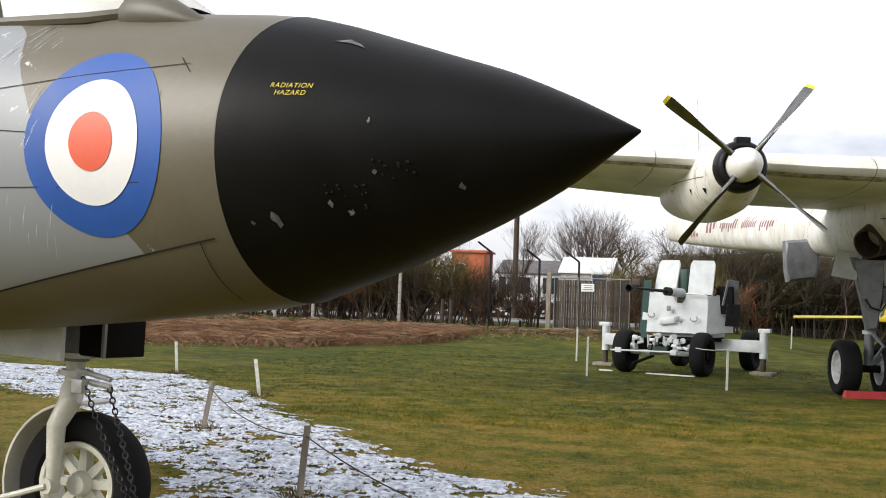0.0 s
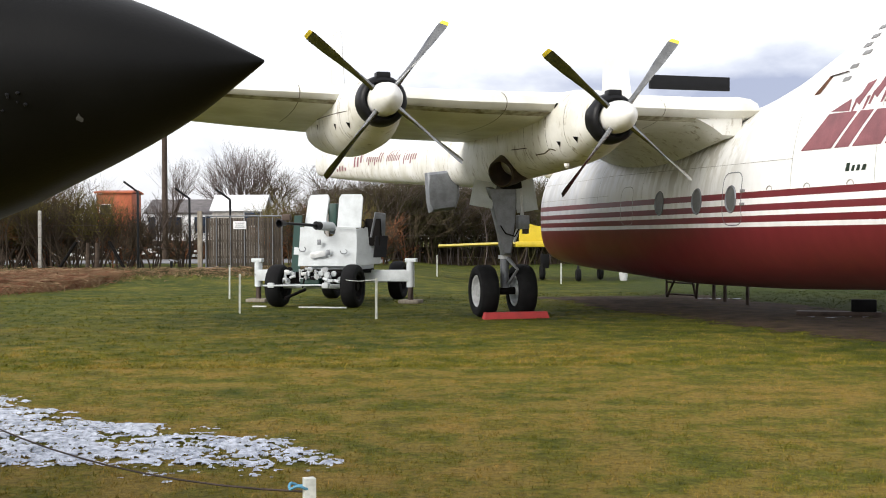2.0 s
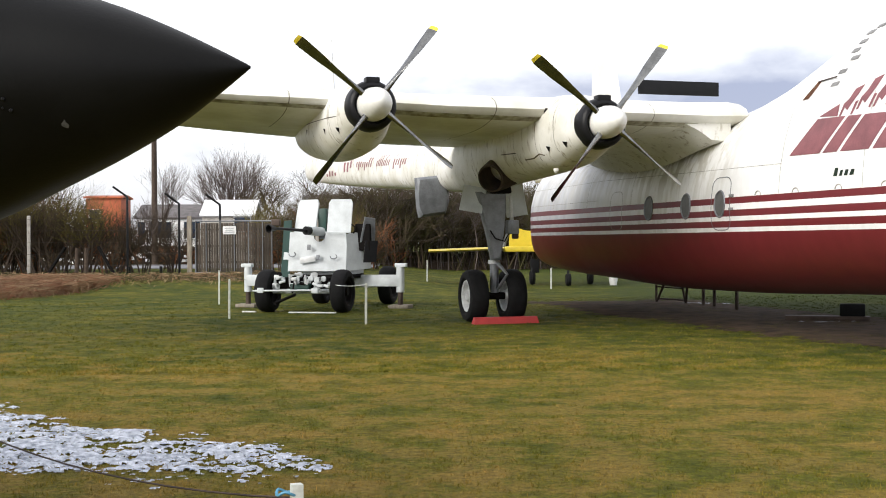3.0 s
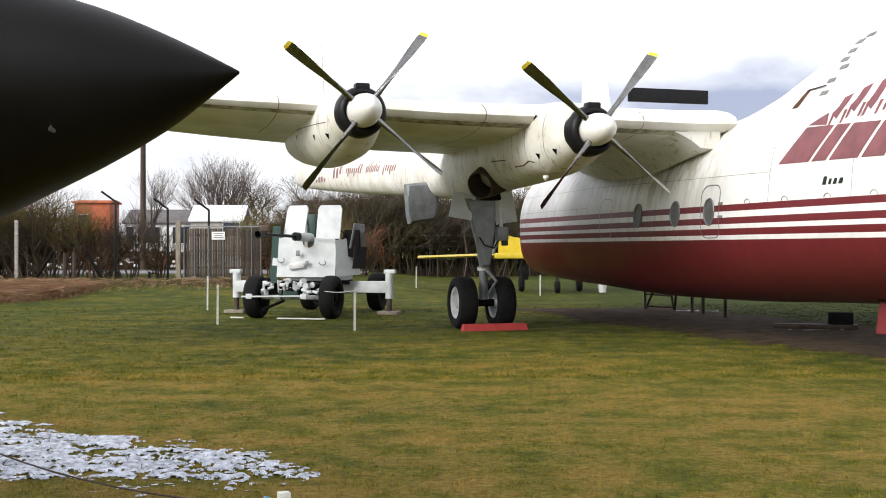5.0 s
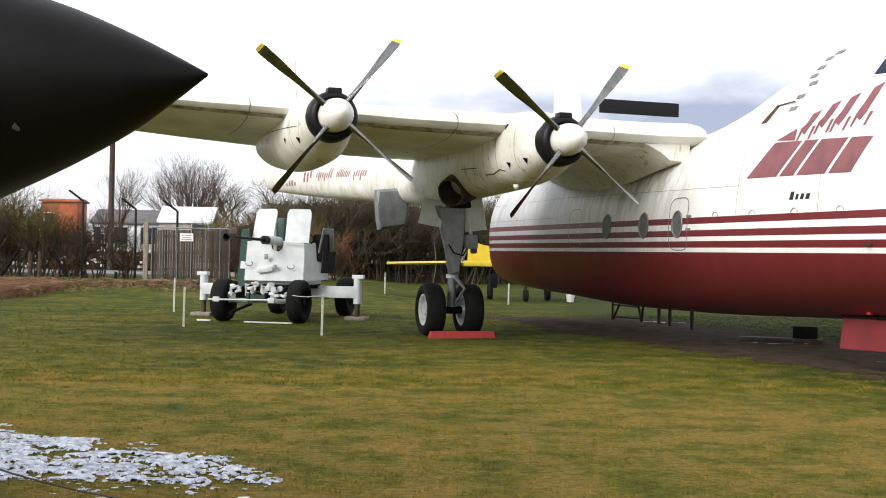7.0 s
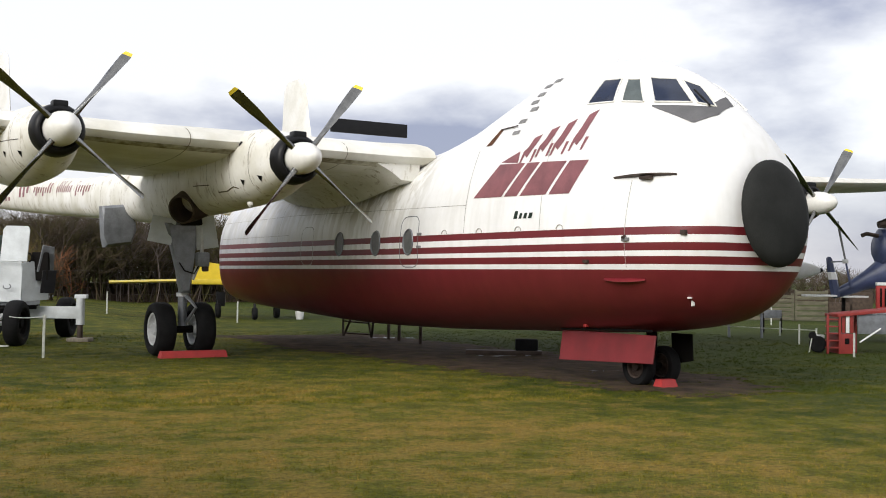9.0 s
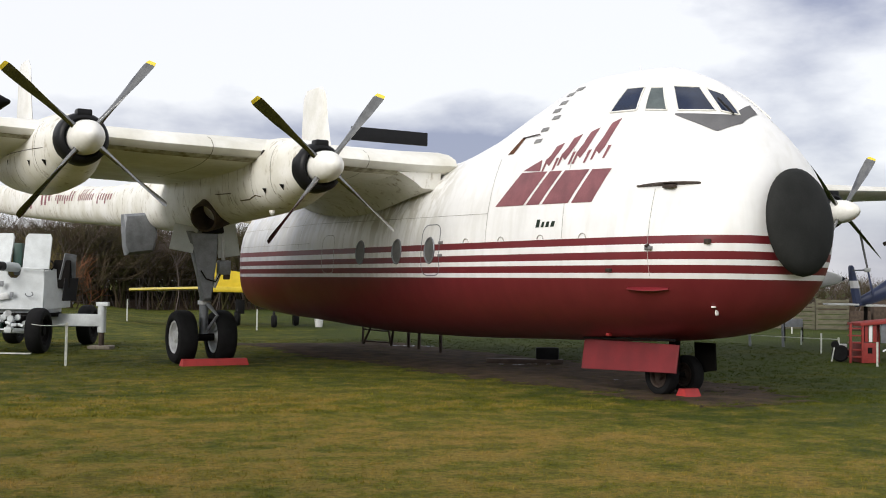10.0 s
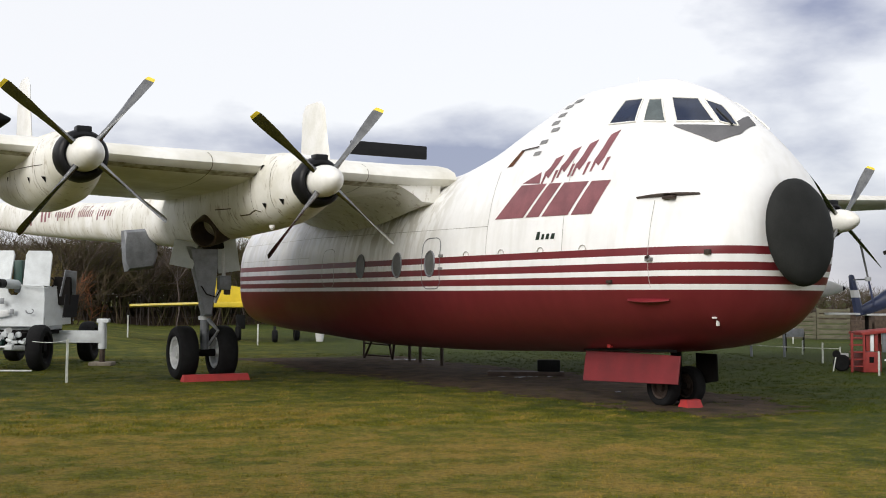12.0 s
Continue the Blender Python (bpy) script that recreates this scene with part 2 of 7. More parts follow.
def skin_line(points, w, out, mat_, body, parent, name="panel_line", shift=0.0):
    """A narrow groove line along points (x, z) on a body's starboard skin."""
    bm_ = bmesh.new()
    prev = None
    dense = []
    for (xa, za), (xb, zb) in zip(points, points[1:]):
        k = max(2, int(math.hypot(xb - xa, zb - za) / 0.08))
        dense += [(xa + (xb - xa) * i / k, za + (zb - za) * i / k) for i in range(k)]
    dense.append(points[-1])
    for i, (x, z) in enumerate(dense):
        xn, zn = dense[min(i + 1, len(dense) - 1)]
        xp, zp = dense[max(i - 1, 0)]
        d = math.hypot(xn - xp, zn - zp) or 1
        ox, oz = -(zn - zp) / d * w / 2, (xn - xp) / d * w / 2
        a, c = body.side(x + ox, z + oz, out)[0], body.side(x - ox, z - oz, out)[0]
        cur = (bm_.verts.new(a), bm_.verts.new(c))
        if prev:
            bm_.faces.new((prev[0], prev[1], cur[1], cur[0]))
        prev = cur
    for v in bm_.verts:
        v.co.y += shift
    return part(name, bm_, mat_, parent)


# ---- ground ----
def lawn_material(name, fine_scale, blades=False):
    """Patchy winter turf; the loose blades take the same patches, with a tone of their own each."""
    m = bpy.data.materials.new(name)
    m.use_nodes = True
    n, l = m.node_tree.nodes, m.node_tree.links
    b = n["Principled BSDF"]
    b.inputs["Roughness"].default_value = 0.9
    b.inputs["Specular IOR Level"].default_value = 0.15
    tc = n.new("ShaderNodeTexCoord")

    def noise_of(scale, detail=4.0, rough=0.55, sx=1.0, sy=1.0):
        mp = n.new("ShaderNodeMapping")
        mp.inputs["Scale"].default_value = (sx, sy, 0 if blades else 1)
        t = n.new("ShaderNodeTexNoise")
        t.inputs["Scale"].default_value, t.inputs["Detail"].default_value, t.inputs["Roughness"].default_value = scale, detail, rough
        l.new(tc.outputs["Object"], mp.inputs["Vector"])
        l.new(mp.outputs["Vector"], t.inputs["Vector"])
        return t.outputs["Fac"]

    def ramp(fac, *stops):
        r = n.new("ShaderNodeValToRGB")
        el = r.color_ramp.elements
        while len(el) < len(stops):
            el.new(0.5)
        for e, (p, c) in zip(el, stops):
            e.position, e.color = p, (*c, 1)
        l.new(fac, r.inputs["Fac"])
        return r.outputs["Color"]

    def mix(fac, a, b_, kind="MIX"):
        x = n.new("ShaderNodeMix")
        x.data_type, x.blend_type = "RGBA", kind
        if isinstance(fac, float):
            x.inputs["Factor"].default_value = fac
        else:
            l.new(fac, x.inputs["Factor"])
        l.new(a, x.inputs["A"])
        l.new(b_, x.inputs["B"])
        return x.outputs["Result"]

    # along y the turf turns from straw-coloured between the machines to darker green further off
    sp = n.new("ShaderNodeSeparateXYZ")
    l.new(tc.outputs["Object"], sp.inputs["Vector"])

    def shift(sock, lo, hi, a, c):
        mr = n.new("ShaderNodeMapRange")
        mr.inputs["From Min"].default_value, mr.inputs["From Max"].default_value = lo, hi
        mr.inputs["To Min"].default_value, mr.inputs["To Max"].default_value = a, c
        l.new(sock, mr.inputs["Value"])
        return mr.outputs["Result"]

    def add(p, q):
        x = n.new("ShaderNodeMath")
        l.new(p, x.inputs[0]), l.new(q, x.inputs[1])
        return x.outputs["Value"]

    # the x term also puts the freighter's shade, towards +x, into the turf colour
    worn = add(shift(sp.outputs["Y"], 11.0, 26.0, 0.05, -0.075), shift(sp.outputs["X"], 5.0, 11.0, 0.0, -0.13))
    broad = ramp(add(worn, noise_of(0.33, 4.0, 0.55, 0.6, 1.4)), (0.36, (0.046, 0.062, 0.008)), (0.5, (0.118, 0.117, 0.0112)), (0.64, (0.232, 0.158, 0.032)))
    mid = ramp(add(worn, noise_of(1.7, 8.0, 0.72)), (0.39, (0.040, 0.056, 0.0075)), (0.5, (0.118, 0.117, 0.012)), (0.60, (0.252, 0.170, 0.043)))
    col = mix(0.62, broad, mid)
    if blades:
        geo = n.new("ShaderNodeNewGeometry")
        tone = ramp(geo.outputs["Random Per Island"], (0.0, (0.85, 0.88, 0.75)), (0.6, (1.05, 1.05, 0.9)), (0.9, (1.5, 1.35, 1.3)), (1.0, (2.3, 1.9, 2.2)))
        col = mix(0.9, col, tone, "MULTIPLY")
    else:
        fine = ramp(noise_of(fine_scale, 4.0, 0.75), (0.34, (0.5, 0.5, 0.48)), (0.66, (1.42, 1.42, 1.36)))
        col = mix(0.85, col, fine, "MULTIPLY")
        grain = ramp(noise_of(130.0, 2.0, 0.6), (0.3, (0.5, 0.5, 0.5)), (0.7, (1.45, 1.45, 1.4)))
        col = mix(0.8, col, grain, "MULTIPLY")
        bp = n.new("ShaderNodeBump")
        bp.inputs["Strength"].default_value, bp.inputs["Distance"].default_value = 0.8, 0.05
        l.new(noise_of(40.0, 4.0, 0.7), bp.inputs["Height"])
        l.new(bp.outputs["Normal"], b.inputs["Normal"])
    l.new(col, b.inputs["Base Color"])
    return m


def ground_height(x, y):
    h = 0.02 * noise.noise((x * 0.25, y * 0.25, 0.0)) + 0.008 * noise.noise((x * 1.3, y * 1.3, 4.0))
    k = max(0.0, min(1.0, (y - 34.0) / 12.0))
    w = max(0.0, min(1.0, (3.0 - x) / 6.0))
    h += 0.42 * k * k * (3 - 2 * k) * w * w * (3 - 2 * w)
    return h + 0.12 * math.exp(-((x + 4.0) ** 2 + (y - 5.4) ** 2) / 0.9)


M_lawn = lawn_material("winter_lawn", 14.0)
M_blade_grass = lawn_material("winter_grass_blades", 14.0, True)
axis_a = [-2500, -900, -350, -150, -80, -60] + [-45 + 1.0 * i for i in range(33)] + [-12 + 0.4 * i for i in range(56)] + [10.5 + 1.5 * i for i in range(30)] + [80, 150, 350, 900, 2500]
axis_b = [-2500, -900, -300, -100, -40, -20, -10, -4] + [0.4 * i for i in range(71)] + [28.6 + 1.0 * i for i in range(50)] + [90, 110, 150, 300, 900, 2500]
bm = bmesh.new()
rows_ = [[bm.verts.new((x, y, ground_height(x, y) if abs(x) < 70 and -5 < y < 85 else 0.0)) for x in axis_a] for y in axis_b]
for r0, r1 in zip(rows_, rows_[1:]):
    for i in range(len(r0) - 1):
        bm.faces.new((r0[i], r0[i + 1], r1[i + 1], r1[i]))
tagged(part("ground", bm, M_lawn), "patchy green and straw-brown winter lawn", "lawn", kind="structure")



def turf(name, x0, x1, y0, y1, count, h, w, seed):
    """Loose blades of short turf over a stretch of lawn: one triangle each, in tufts."""
    rs = np.random.RandomState(seed)
    # more of them towards the walk's side
    y = y0 + (y1 - y0) * rs.random_sample(count) ** 1.7
    x = x0 + (x1 - x0) * rs.random_sample(count)
    k = count // 5
    pick = rs.randint(0, k, count)
    x, y = x[pick] + rs.normal(0, 0.03, count), y[pick] + rs.normal(0, 0.03, count)
    a = rs.random_sample(count) * 6.283
    hh = h * (0.4 + 0.9 * rs.random_sample(count))
    lx, ly = rs.normal(0, 0.55, count) * hh, rs.normal(0, 0.55, count) * hh
    g = np.array([ground_height(float(p), float(q)) for p, q in zip(x, y)]) - 0.004
    co = np.empty((count, 3, 3))
    co[:, 0] = np.stack((x - w * np.cos(a), y - w * np.sin(a), g), 1)
    co[:, 1] = np.stack((x + w * np.cos(a), y + w * np.sin(a), g), 1)
    co[:, 2] = np.stack((x + lx, y + ly, g + hh), 1)
    me = bpy.data.meshes.new(name)
    me.vertices.add(count * 3)
    me.vertices.foreach_set("co", co.ravel())
    me.loops.add(count * 3)
    me.loops.foreach_set("vertex_index", np.arange(count * 3))
    me.polygons.add(count)
    me.polygons.foreach_set("loop_start", np.arange(count) * 3)
    me.update(calc_edges=True)
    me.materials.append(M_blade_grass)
    return tagged(new(name, me), "short patchy winter grass blades", "grass", kind="stuff")


turf("grass", -7.0, 12.0, 5.4, 17.0, 170000, 0.03, 0.004, 1)
turf("grass", -12.0, 19.0, 15.0, 35.0, 100000, 0.033, 0.009, 2)
# ---- the freighter aeroplane ----
PLANE = pose(8.756, 15.91, 0, 0, 0, -75.4)
STATIONS = [(-12.72, -16.1), (-10.3, -13.0), (-7.3, -9.26), (-5.2, -6.61), (-3.9, -4.98), (-2.8, -3.59), (-1.6, -2.13), (-0.4, -0.69), (0.4, 0.26), (1.0, 0.95), (1.4, 1.28), (1.8, 1.54), (2.02, 1.64)]


def hull_place(x, y, z):
    """Metres from a drawing station: frames rake back towards keel and crown."""
    rake = 0.24 * (1.77 - min(1.77, abs(y))) * min(1.0, max(0.3, (2.6 - x) / 2.2))
    return Vector((lerp_table(STATIONS, x)[0] - rake, y, z))


HULL = Body([
    # x, bottom, widest, top, half width, fullness below and above
    (-12.72, 1.05, 2.35, 3.85, 1.60, 3.6, 2.0),
    (-12.6, 0.97, 2.3, 3.98, 1.70, 3.4, 2.1),
    (-12.35, 0.93, 2.3, 4.04, 1.74, 3.2, 2.1),
    (-11.5, 0.84, 2.25, 4.08, 1.77, 2.8, 2.1),
    (-10.3, 0.76, 2.25, 4.1, 1.77, 2.2, 2.1),
    (-7.3, 0.64, 2.25, 4.2, 1.78, 2.2, 2.1),
    (-5.2, 0.66, 2.25, 4.30, 1.78, 2.2, 2.0),
    (-3.9, 0.70, 2.25, 4.60, 1.78, 2.2, 2.0),
    (-2.8, 0.75, 2.25, 5.06, 1.76, 2.2, 2.0),
    (-1.6, 0.79, 2.25, 5.42, 1.73, 2.2, 1.95),
    (-0.4, 0.85, 2.25, 5.37, 1.67, 2.2, 1.75),
    (0.4, 0.93, 2.28, 5.08, 1.58, 2.1, 1.55),
    (1.0, 1.05, 2.35, 4.60, 1.43, 2.1, 1.52),
    (1.4, 1.2, 2.45, 4.2, 1.26, 2.0, 1.68),
    (1.8, 1.5, 2.55, 3.74, 1.0, 2.0, 1.95),
    (2.02, 1.83, 2.6, 3.42, 0.79, 2.0, 2.0),
], hull_place)


def hull_material():
    """White above, maroon below, three white lines on the maroon band."""
    m = shaded("white_and_maroon_livery", (0.83, 0.83, 0.82), 0.33, var=0.04, scale=1.2, fine=10, bump=0.02)
    n, l = m.node_tree.nodes, m.node_tree.links
    b = n["Principled BSDF"]
    base = b.inputs["Base Color"].links[0].from_socket
    tc = n.new("ShaderNodeTexCoord")
    sp = n.new("ShaderNodeSeparateXYZ")
    l.new(tc.outputs["Object"], sp.inputs["Vector"])
    mr = n.new("ShaderNodeMapRange")
    mr.inputs["From Min"].default_value, mr.inputs["From Max"].default_value = 1.5, 3.0
    l.new(sp.outputs["Z"], mr.inputs["Value"])
    rp = n.new("ShaderNodeValToRGB")
    rp.color_ramp.interpolation = "CONSTANT"
    stops = [(0.0, 0), (1.86, 1), (1.94, 0), (2.06, 1), (2.14, 0), (2.26, 1), (2.37, 0), (2.49, 1)]
    el = rp.color_ramp.elements
    while len(el) < len(stops):
        el.new(0.5)
    for e, (z, v) in zip(el, stops):
        e.position, e.color = max(0.0, (z - 1.5) / 1.5), (v, v, v, 1)
    l.new(mr.outputs["Result"], rp.inputs["Fac"])
    # streaks of rain dirt down the white skin
    mp = n.new("ShaderNodeMapping")
    mp.inputs["Scale"].default_value = (2.2, 2.2, 0.22)
    st = n.new("ShaderNodeTexNoise")
    st.inputs["Scale"].default_value, st.inputs["Detail"].default_value = 2.0, 6.0
    l.new(tc.outputs["Object"], mp.inputs["Vector"])
    l.new(mp.outputs["Vector"], st.inputs["Vector"])
    sr = n.new("ShaderNodeValToRGB")
    sr.color_ramp.elements[0].position, sr.color_ramp.elements[0].color = 0.36, (0.62, 0.60, 0.52, 1)
    sr.color_ramp.elements[1].position, sr.color_ramp.elements[1].color = 0.52, (1, 1, 1, 1)
    l.new(st.outputs["Fac"], sr.inputs["Fac"])
    mu = n.new("ShaderNodeMix")
    mu.data_type, mu.blend_type = "RGBA", "MULTIPLY"
    mu.inputs["Factor"].default_value = 0.18
    l.new(base, mu.inputs["A"]), l.new(sr.outputs["Color"], mu.inputs["B"])
    # sooty smear behind the propellers
    far = n.new("ShaderNodeMapRange")
    far.interpolation_type = "SMOOTHSTEP"
    far.inputs["From Min"].default_value, far.inputs["From Max"].default_value = -8.6, -14.0
    l.new(sp.outputs["X"], far.inputs["Value"])
    sm = n.new("ShaderNodeMath")
    sm.operation = "MULTIPLY"
    l.new(far.outputs["Result"], sm.inputs[0]), l.new(st.outputs["Fac"], sm.inputs[1])
    soot = n.new("ShaderNodeMix")
    soot.data_type = "RGBA"
    soot.inputs["B"].default_value = (0.36, 0.38, 0.44, 1)
    l.new(sm.outputs["Value"], soot.inputs["Factor"]), l.new(mu.outputs["Result"], soot.inputs["A"])
    # brown runs from the wing joint down the side
    mp2 = n.new("ShaderNodeMapping")
    mp2.inputs["Scale"].default_value = (3.4, 3.4, 0.3)
    run = n.new("ShaderNodeTexNoise")
    run.inputs["Scale"].default_value, run.inputs["Detail"].default_value = 1.6, 5.0
    l.new(tc.outputs["Object"], mp2.inputs["Vector"]), l.new(mp2.outputs["Vector"], run.inputs["Vector"])
    def span(sock, *stops):
        r = n.new("ShaderNodeValToRGB")
        w = n.new("ShaderNodeMapRange")
        w.inputs["From Min"].default_value, w.inputs["From Max"].default_value = stops[0][0], stops[-1][0]
        l.new(sock, w.inputs["Value"]), l.new(w.outputs["Result"], r.inputs["Fac"])
        while len(r.color_ramp.elements) < len(stops):
            r.color_ramp.elements.new(0.5)
        for e, (p, v) in zip(r.color_ramp.elements, stops):
            e.position, e.color = (p - stops[0][0]) / (stops[-1][0] - stops[0][0]), (v, v, v, 1)
        return r.outputs["Color"]
    def times_(p, q):
        x = n.new("ShaderNodeMath")
        x.operation = "MULTIPLY"
        l.new(p, x.inputs[0]), l.new(q, x.inputs[1])
        return x.outputs["Value"]
    where = times_(span(sp.outputs["X"], (-13.0, 0.35), (-9.5, 0.5), (-8.4, 1.0), (-6.2, 0.55), (-5.2, 0.0)), span(sp.outputs["Z"], (2.45, 0.25), (3.0, 0.7), (3.9, 1.0), (4.2, 0.3)))
    runs = n.new("ShaderNodeMix")
    runs.data_type = "RGBA"
    runs.inputs["B"].default_value = (0.30, 0.265, 0.17, 1)
    l.new(times_(where, span(run.outputs["Fac"], (0.43, 0.0), (0.56, 0.9))), runs.inputs["Factor"]), l.new(soot.outputs["Result"], runs.inputs["A"])
    rd = n.new("ShaderNodeMix")
    rd.data_type = "RGBA"
    rd.inputs["A"].default_value, rd.inputs["B"].default_value = (0.115, 0.012, 0.017, 1), (0.175, 0.024, 0.028, 1)
    l.new(st.outputs["Fac"], rd.inputs["Factor"])
    mx = n.new("ShaderNodeMix")
    mx.data_type = "RGBA"
    l.new(rp.outputs["Color"], mx.inputs["Factor"])
    l.new(rd.outputs["Result"], mx.inputs["A"]), l.new(runs.outputs["Result"], mx.inputs["B"])
    l.new(mx.outputs["Result"], b.inputs["Base Color"])
    return m


M_hull = hull_material()


def wheel(parent, c, r, w, axis_m, rim_mat=M_rim, name="wheel", holes=0):
    """A wheel with its own tyre and rim; it turns about the local y axis of axis_m."""
    m = Matrix.Translation(c) @ axis_m @ Matrix.Rotation(radians(90), 4, "Z")
    t = w / 2
    prof = [(-t * 0.62, r * 0.60), (-t * 0.95, r * 0.68), (-t, r * 0.80), (-t * 0.88, r * 0.92), (-t * 0.6, r * 0.985), (-t * 0.2, r),
            (t * 0.2, r), (t * 0.6, r * 0.985), (t * 0.88, r * 0.92), (t, r * 0.80), (t * 0.95, r * 0.68), (t * 0.62, r * 0.60), (0, r * 0.57), (-t * 0.62, r * 0.60)]
    tyre = part("wheel", lathe(prof, 36, m=m, caps=False), M_rubber, parent)
    rim = [(-t * 0.75, 0.03 * r), (-t * 0.75, 0.2 * r), (-t * 0.35, 0.26 * r), (-t * 0.3, 0.46 * r), (-t * 0.75, 0.52 * r), (-t * 0.8, 0.60 * r), (-t * 0.6, 0.62 * r),
           (t * 0.6, 0.62 * r), (t * 0.8, 0.60 * r), (t * 0.75, 0.52 * r), (t * 0.3, 0.46 * r), (t * 0.35, 0.26 * r), (t * 0.75, 0.2 * r), (t * 0.75, 0.03 * r)]
    part("rim", lathe(rim, 28, m=m), rim_mat, tyre, "pale painted metal rim")
    return tyre


def nacelle_material():
    """Cream paint with rust-brown runs and dirty undersides streaked by weather."""
    m = shaded("stained_cream_paint", (0.66, 0.64, 0.55), 0.42, var=0.06, scale=1.4, fine=16, bump=0.03, col2=(0.84, 0.83, 0.79))
    n, l = m.node_tree.nodes, m.node_tree.links
    b = n["Principled BSDF"]
    base = b.inputs["Base Color"].links[0].from_socket
    tc = n.new("ShaderNodeTexCoord")
    mp = n.new("ShaderNodeMapping")
    mp.inputs["Scale"].default_value = (1.5, 1.2, 0.5)
    st = n.new("ShaderNodeTexNoise")
    st.inputs["Scale"].default_value, st.inputs["Detail"].default_value, st.inputs["Roughness"].default_value = 4.5, 8.0, 0.68
    l.new(tc.outputs["Object"], mp.inputs["Vector"])
    l.new(mp.outputs["Vector"], st.inputs["Vector"])
    sr = n.new("ShaderNodeValToRGB")
    sr.color_ramp.elements[0].position, sr.color_ramp.elements[0].color = 0.33, (0.34, 0.27, 0.15, 1)
    sr.color_ramp.elements[1].position, sr.color_ramp.elements[1].color = 0.45, (1, 1, 1, 1)
    l.new(st.outputs["Fac"], sr.inputs["Fac"])
    mu = n.new("ShaderNodeMix")
    mu.data_type, mu.blend_type = "RGBA", "MULTIPLY"
    mu.inputs["Factor"].default_value = 0.72
    l.new(base, mu.inputs["A"]), l.new(sr.outputs["Color"], mu.inputs["B"])
    l.new(mu.outputs["Result"], b.inputs["Base Color"])
    return m


M_nacelle = nacelle_material()
plane = thing("cargo_plane", PLANE, "white twin-boom turboprop freighter with maroon belly and stripes", "aeroplane")
part("fuselage", HULL.mesh(-12.72, 2.02, 110, 56), M_hull, plane, "white fuselage with maroon lower half", 60)

# blunt black nose
M_noserubber = shaded("matt_black_nose_rubber", (0.021, 0.022, 0.021), 0.72, var=0.25, scale=2.5, fine=50, bump=0.05)
nm = Matrix.Translation((1.68, 0.04, 2.70)) @ Matrix.Rotation(radians(-6), 4, "Y") @ Matrix.Diagonal((0.7, 0.84, 1.0, 1.0))
part("nose_radome", lathe([(0.0, 0.79), (0.06, 0.785), (0.16, 0.72), (0.24, 0.58), (0.30, 0.36), (0.32, 0.12), (0.322, 0.01)], 40, m=nm), M_noserubber, plane, "matt black nose radome", 60)


M_grime = shaded("brown_grime", (0.12, 0.10, 0.06), 0.8, var=0.4, scale=6, fine=30, bump=0.0)
def smudge_material():
    """Weathered cream with brown weather stains in patches."""
    m = shaded("smudged_cream_paint", (0.16, 0.13, 0.07), 0.6, var=0.15, scale=5.5, fine=30, bump=0.0, col2=(0.62, 0.60, 0.48))
    return m


M_smudge = smudge_material()
# wings
def wing_ring(y, le, te, z_le, z_te, t, n=26):
    out = []
    c = le - te
    for k in range(n):
        a = 2 * math.pi * k / n
        f = 0.5 + 0.5 * math.cos(a)  # 1 at the leading edge
        x = te + c * f
        u = 1 - f
        th = t * c * 5 * (0.2969 * math.sqrt(u) - 0.126 * u - 0.3516 * u * u + 0.2843 * u ** 3 - 0.1015 * u ** 4)
        z = z_te + (z_le - z_te) * f + math.copysign(th, math.sin(a)) * (1.0 if math.sin(a) > 0 else 0.8) + 0.1 * c * t * math.sin(math.pi * f)
        out.append(Vector((x, y, z)))
    return out


WING_ROWS = [(0.9, -6.2, -12.4, 4.08, 3.9, 0.13), (1.8, -6.2, -12.3, 4.06, 3.88, 0.13), (4.6, -6.05, -11.8, 4.07, 3.85, 0.13), (6.8, -6.15, -11.4, 4.10, 3.87, 0.13), (8.45, -6.4, -11.1, 4.18, 3.93, 0.13), (10.4, -6.8, -10.9, 4.27, 4.05, 0.12), (13.5, -7.3, -10.5, 4.44, 4.27, 0.115), (17.5, -7.7, -10.1, 4.68, 4.55, 0.11)]


def wing(side):
    return loft([wing_ring(side * y, le, te, zl, zt, t) for y, le, te, zl, zt, t in WING_ROWS])


def wing_strip(y0, y1, k0, k1, lift=0.004, n=104, steps=24):
    """A thin strip laid on the starboard wing between two places round its section."""
    rings = []
    for i in range(steps + 1):
        y = y0 + (y1 - y0) * i / steps
        le, te, zl, zt, t = lerp_table(WING_ROWS, y)
        r = wing_ring(-y, le, te, zl, zt, t, n)
        rings.append([r[k % n] + Vector((lift, 0, -lift if k > n / 2 else lift)) for k in range(k0, k1 + 1)])
    return loft(rings, caps=False, closed=False)


def root_fairing(side):
    """The swept fillet that carries the wing's lower skin down onto the fuselage side."""
    rings = []
    for i in range(21):
        f = i / 20
        x = -6.35 - 6.6 * f
        drop = 0.78 * math.sin(math.pi * min(1.0, 0.08 + f * 0.92)) ** 0.55
        reach = 0.25 + 0.95 * math.sin(math.pi * min(1.0, 0.12 + f * 0.8)) ** 0.7
        foot, tip = Vector((x, -1.62, 3.98 - drop)), Vector((x, -1.78 - reach, 4.02 - 0.30 * math.sin(math.pi * f)))
        knee = Vector((x, -1.92, foot.z + 0.62 * (tip.z - foot.z)))
        arc = [foot.lerp(knee, k / 8).lerp(knee.lerp(tip, k / 8), k / 8) for k in range(9)]
        rings.append([Vector((p.x, side * -p.y, p.z)) for p in arc + [Vector((x, -1.2, 4.12)), Vector((x, -1.2, 3.6))]])
    return loft(rings)


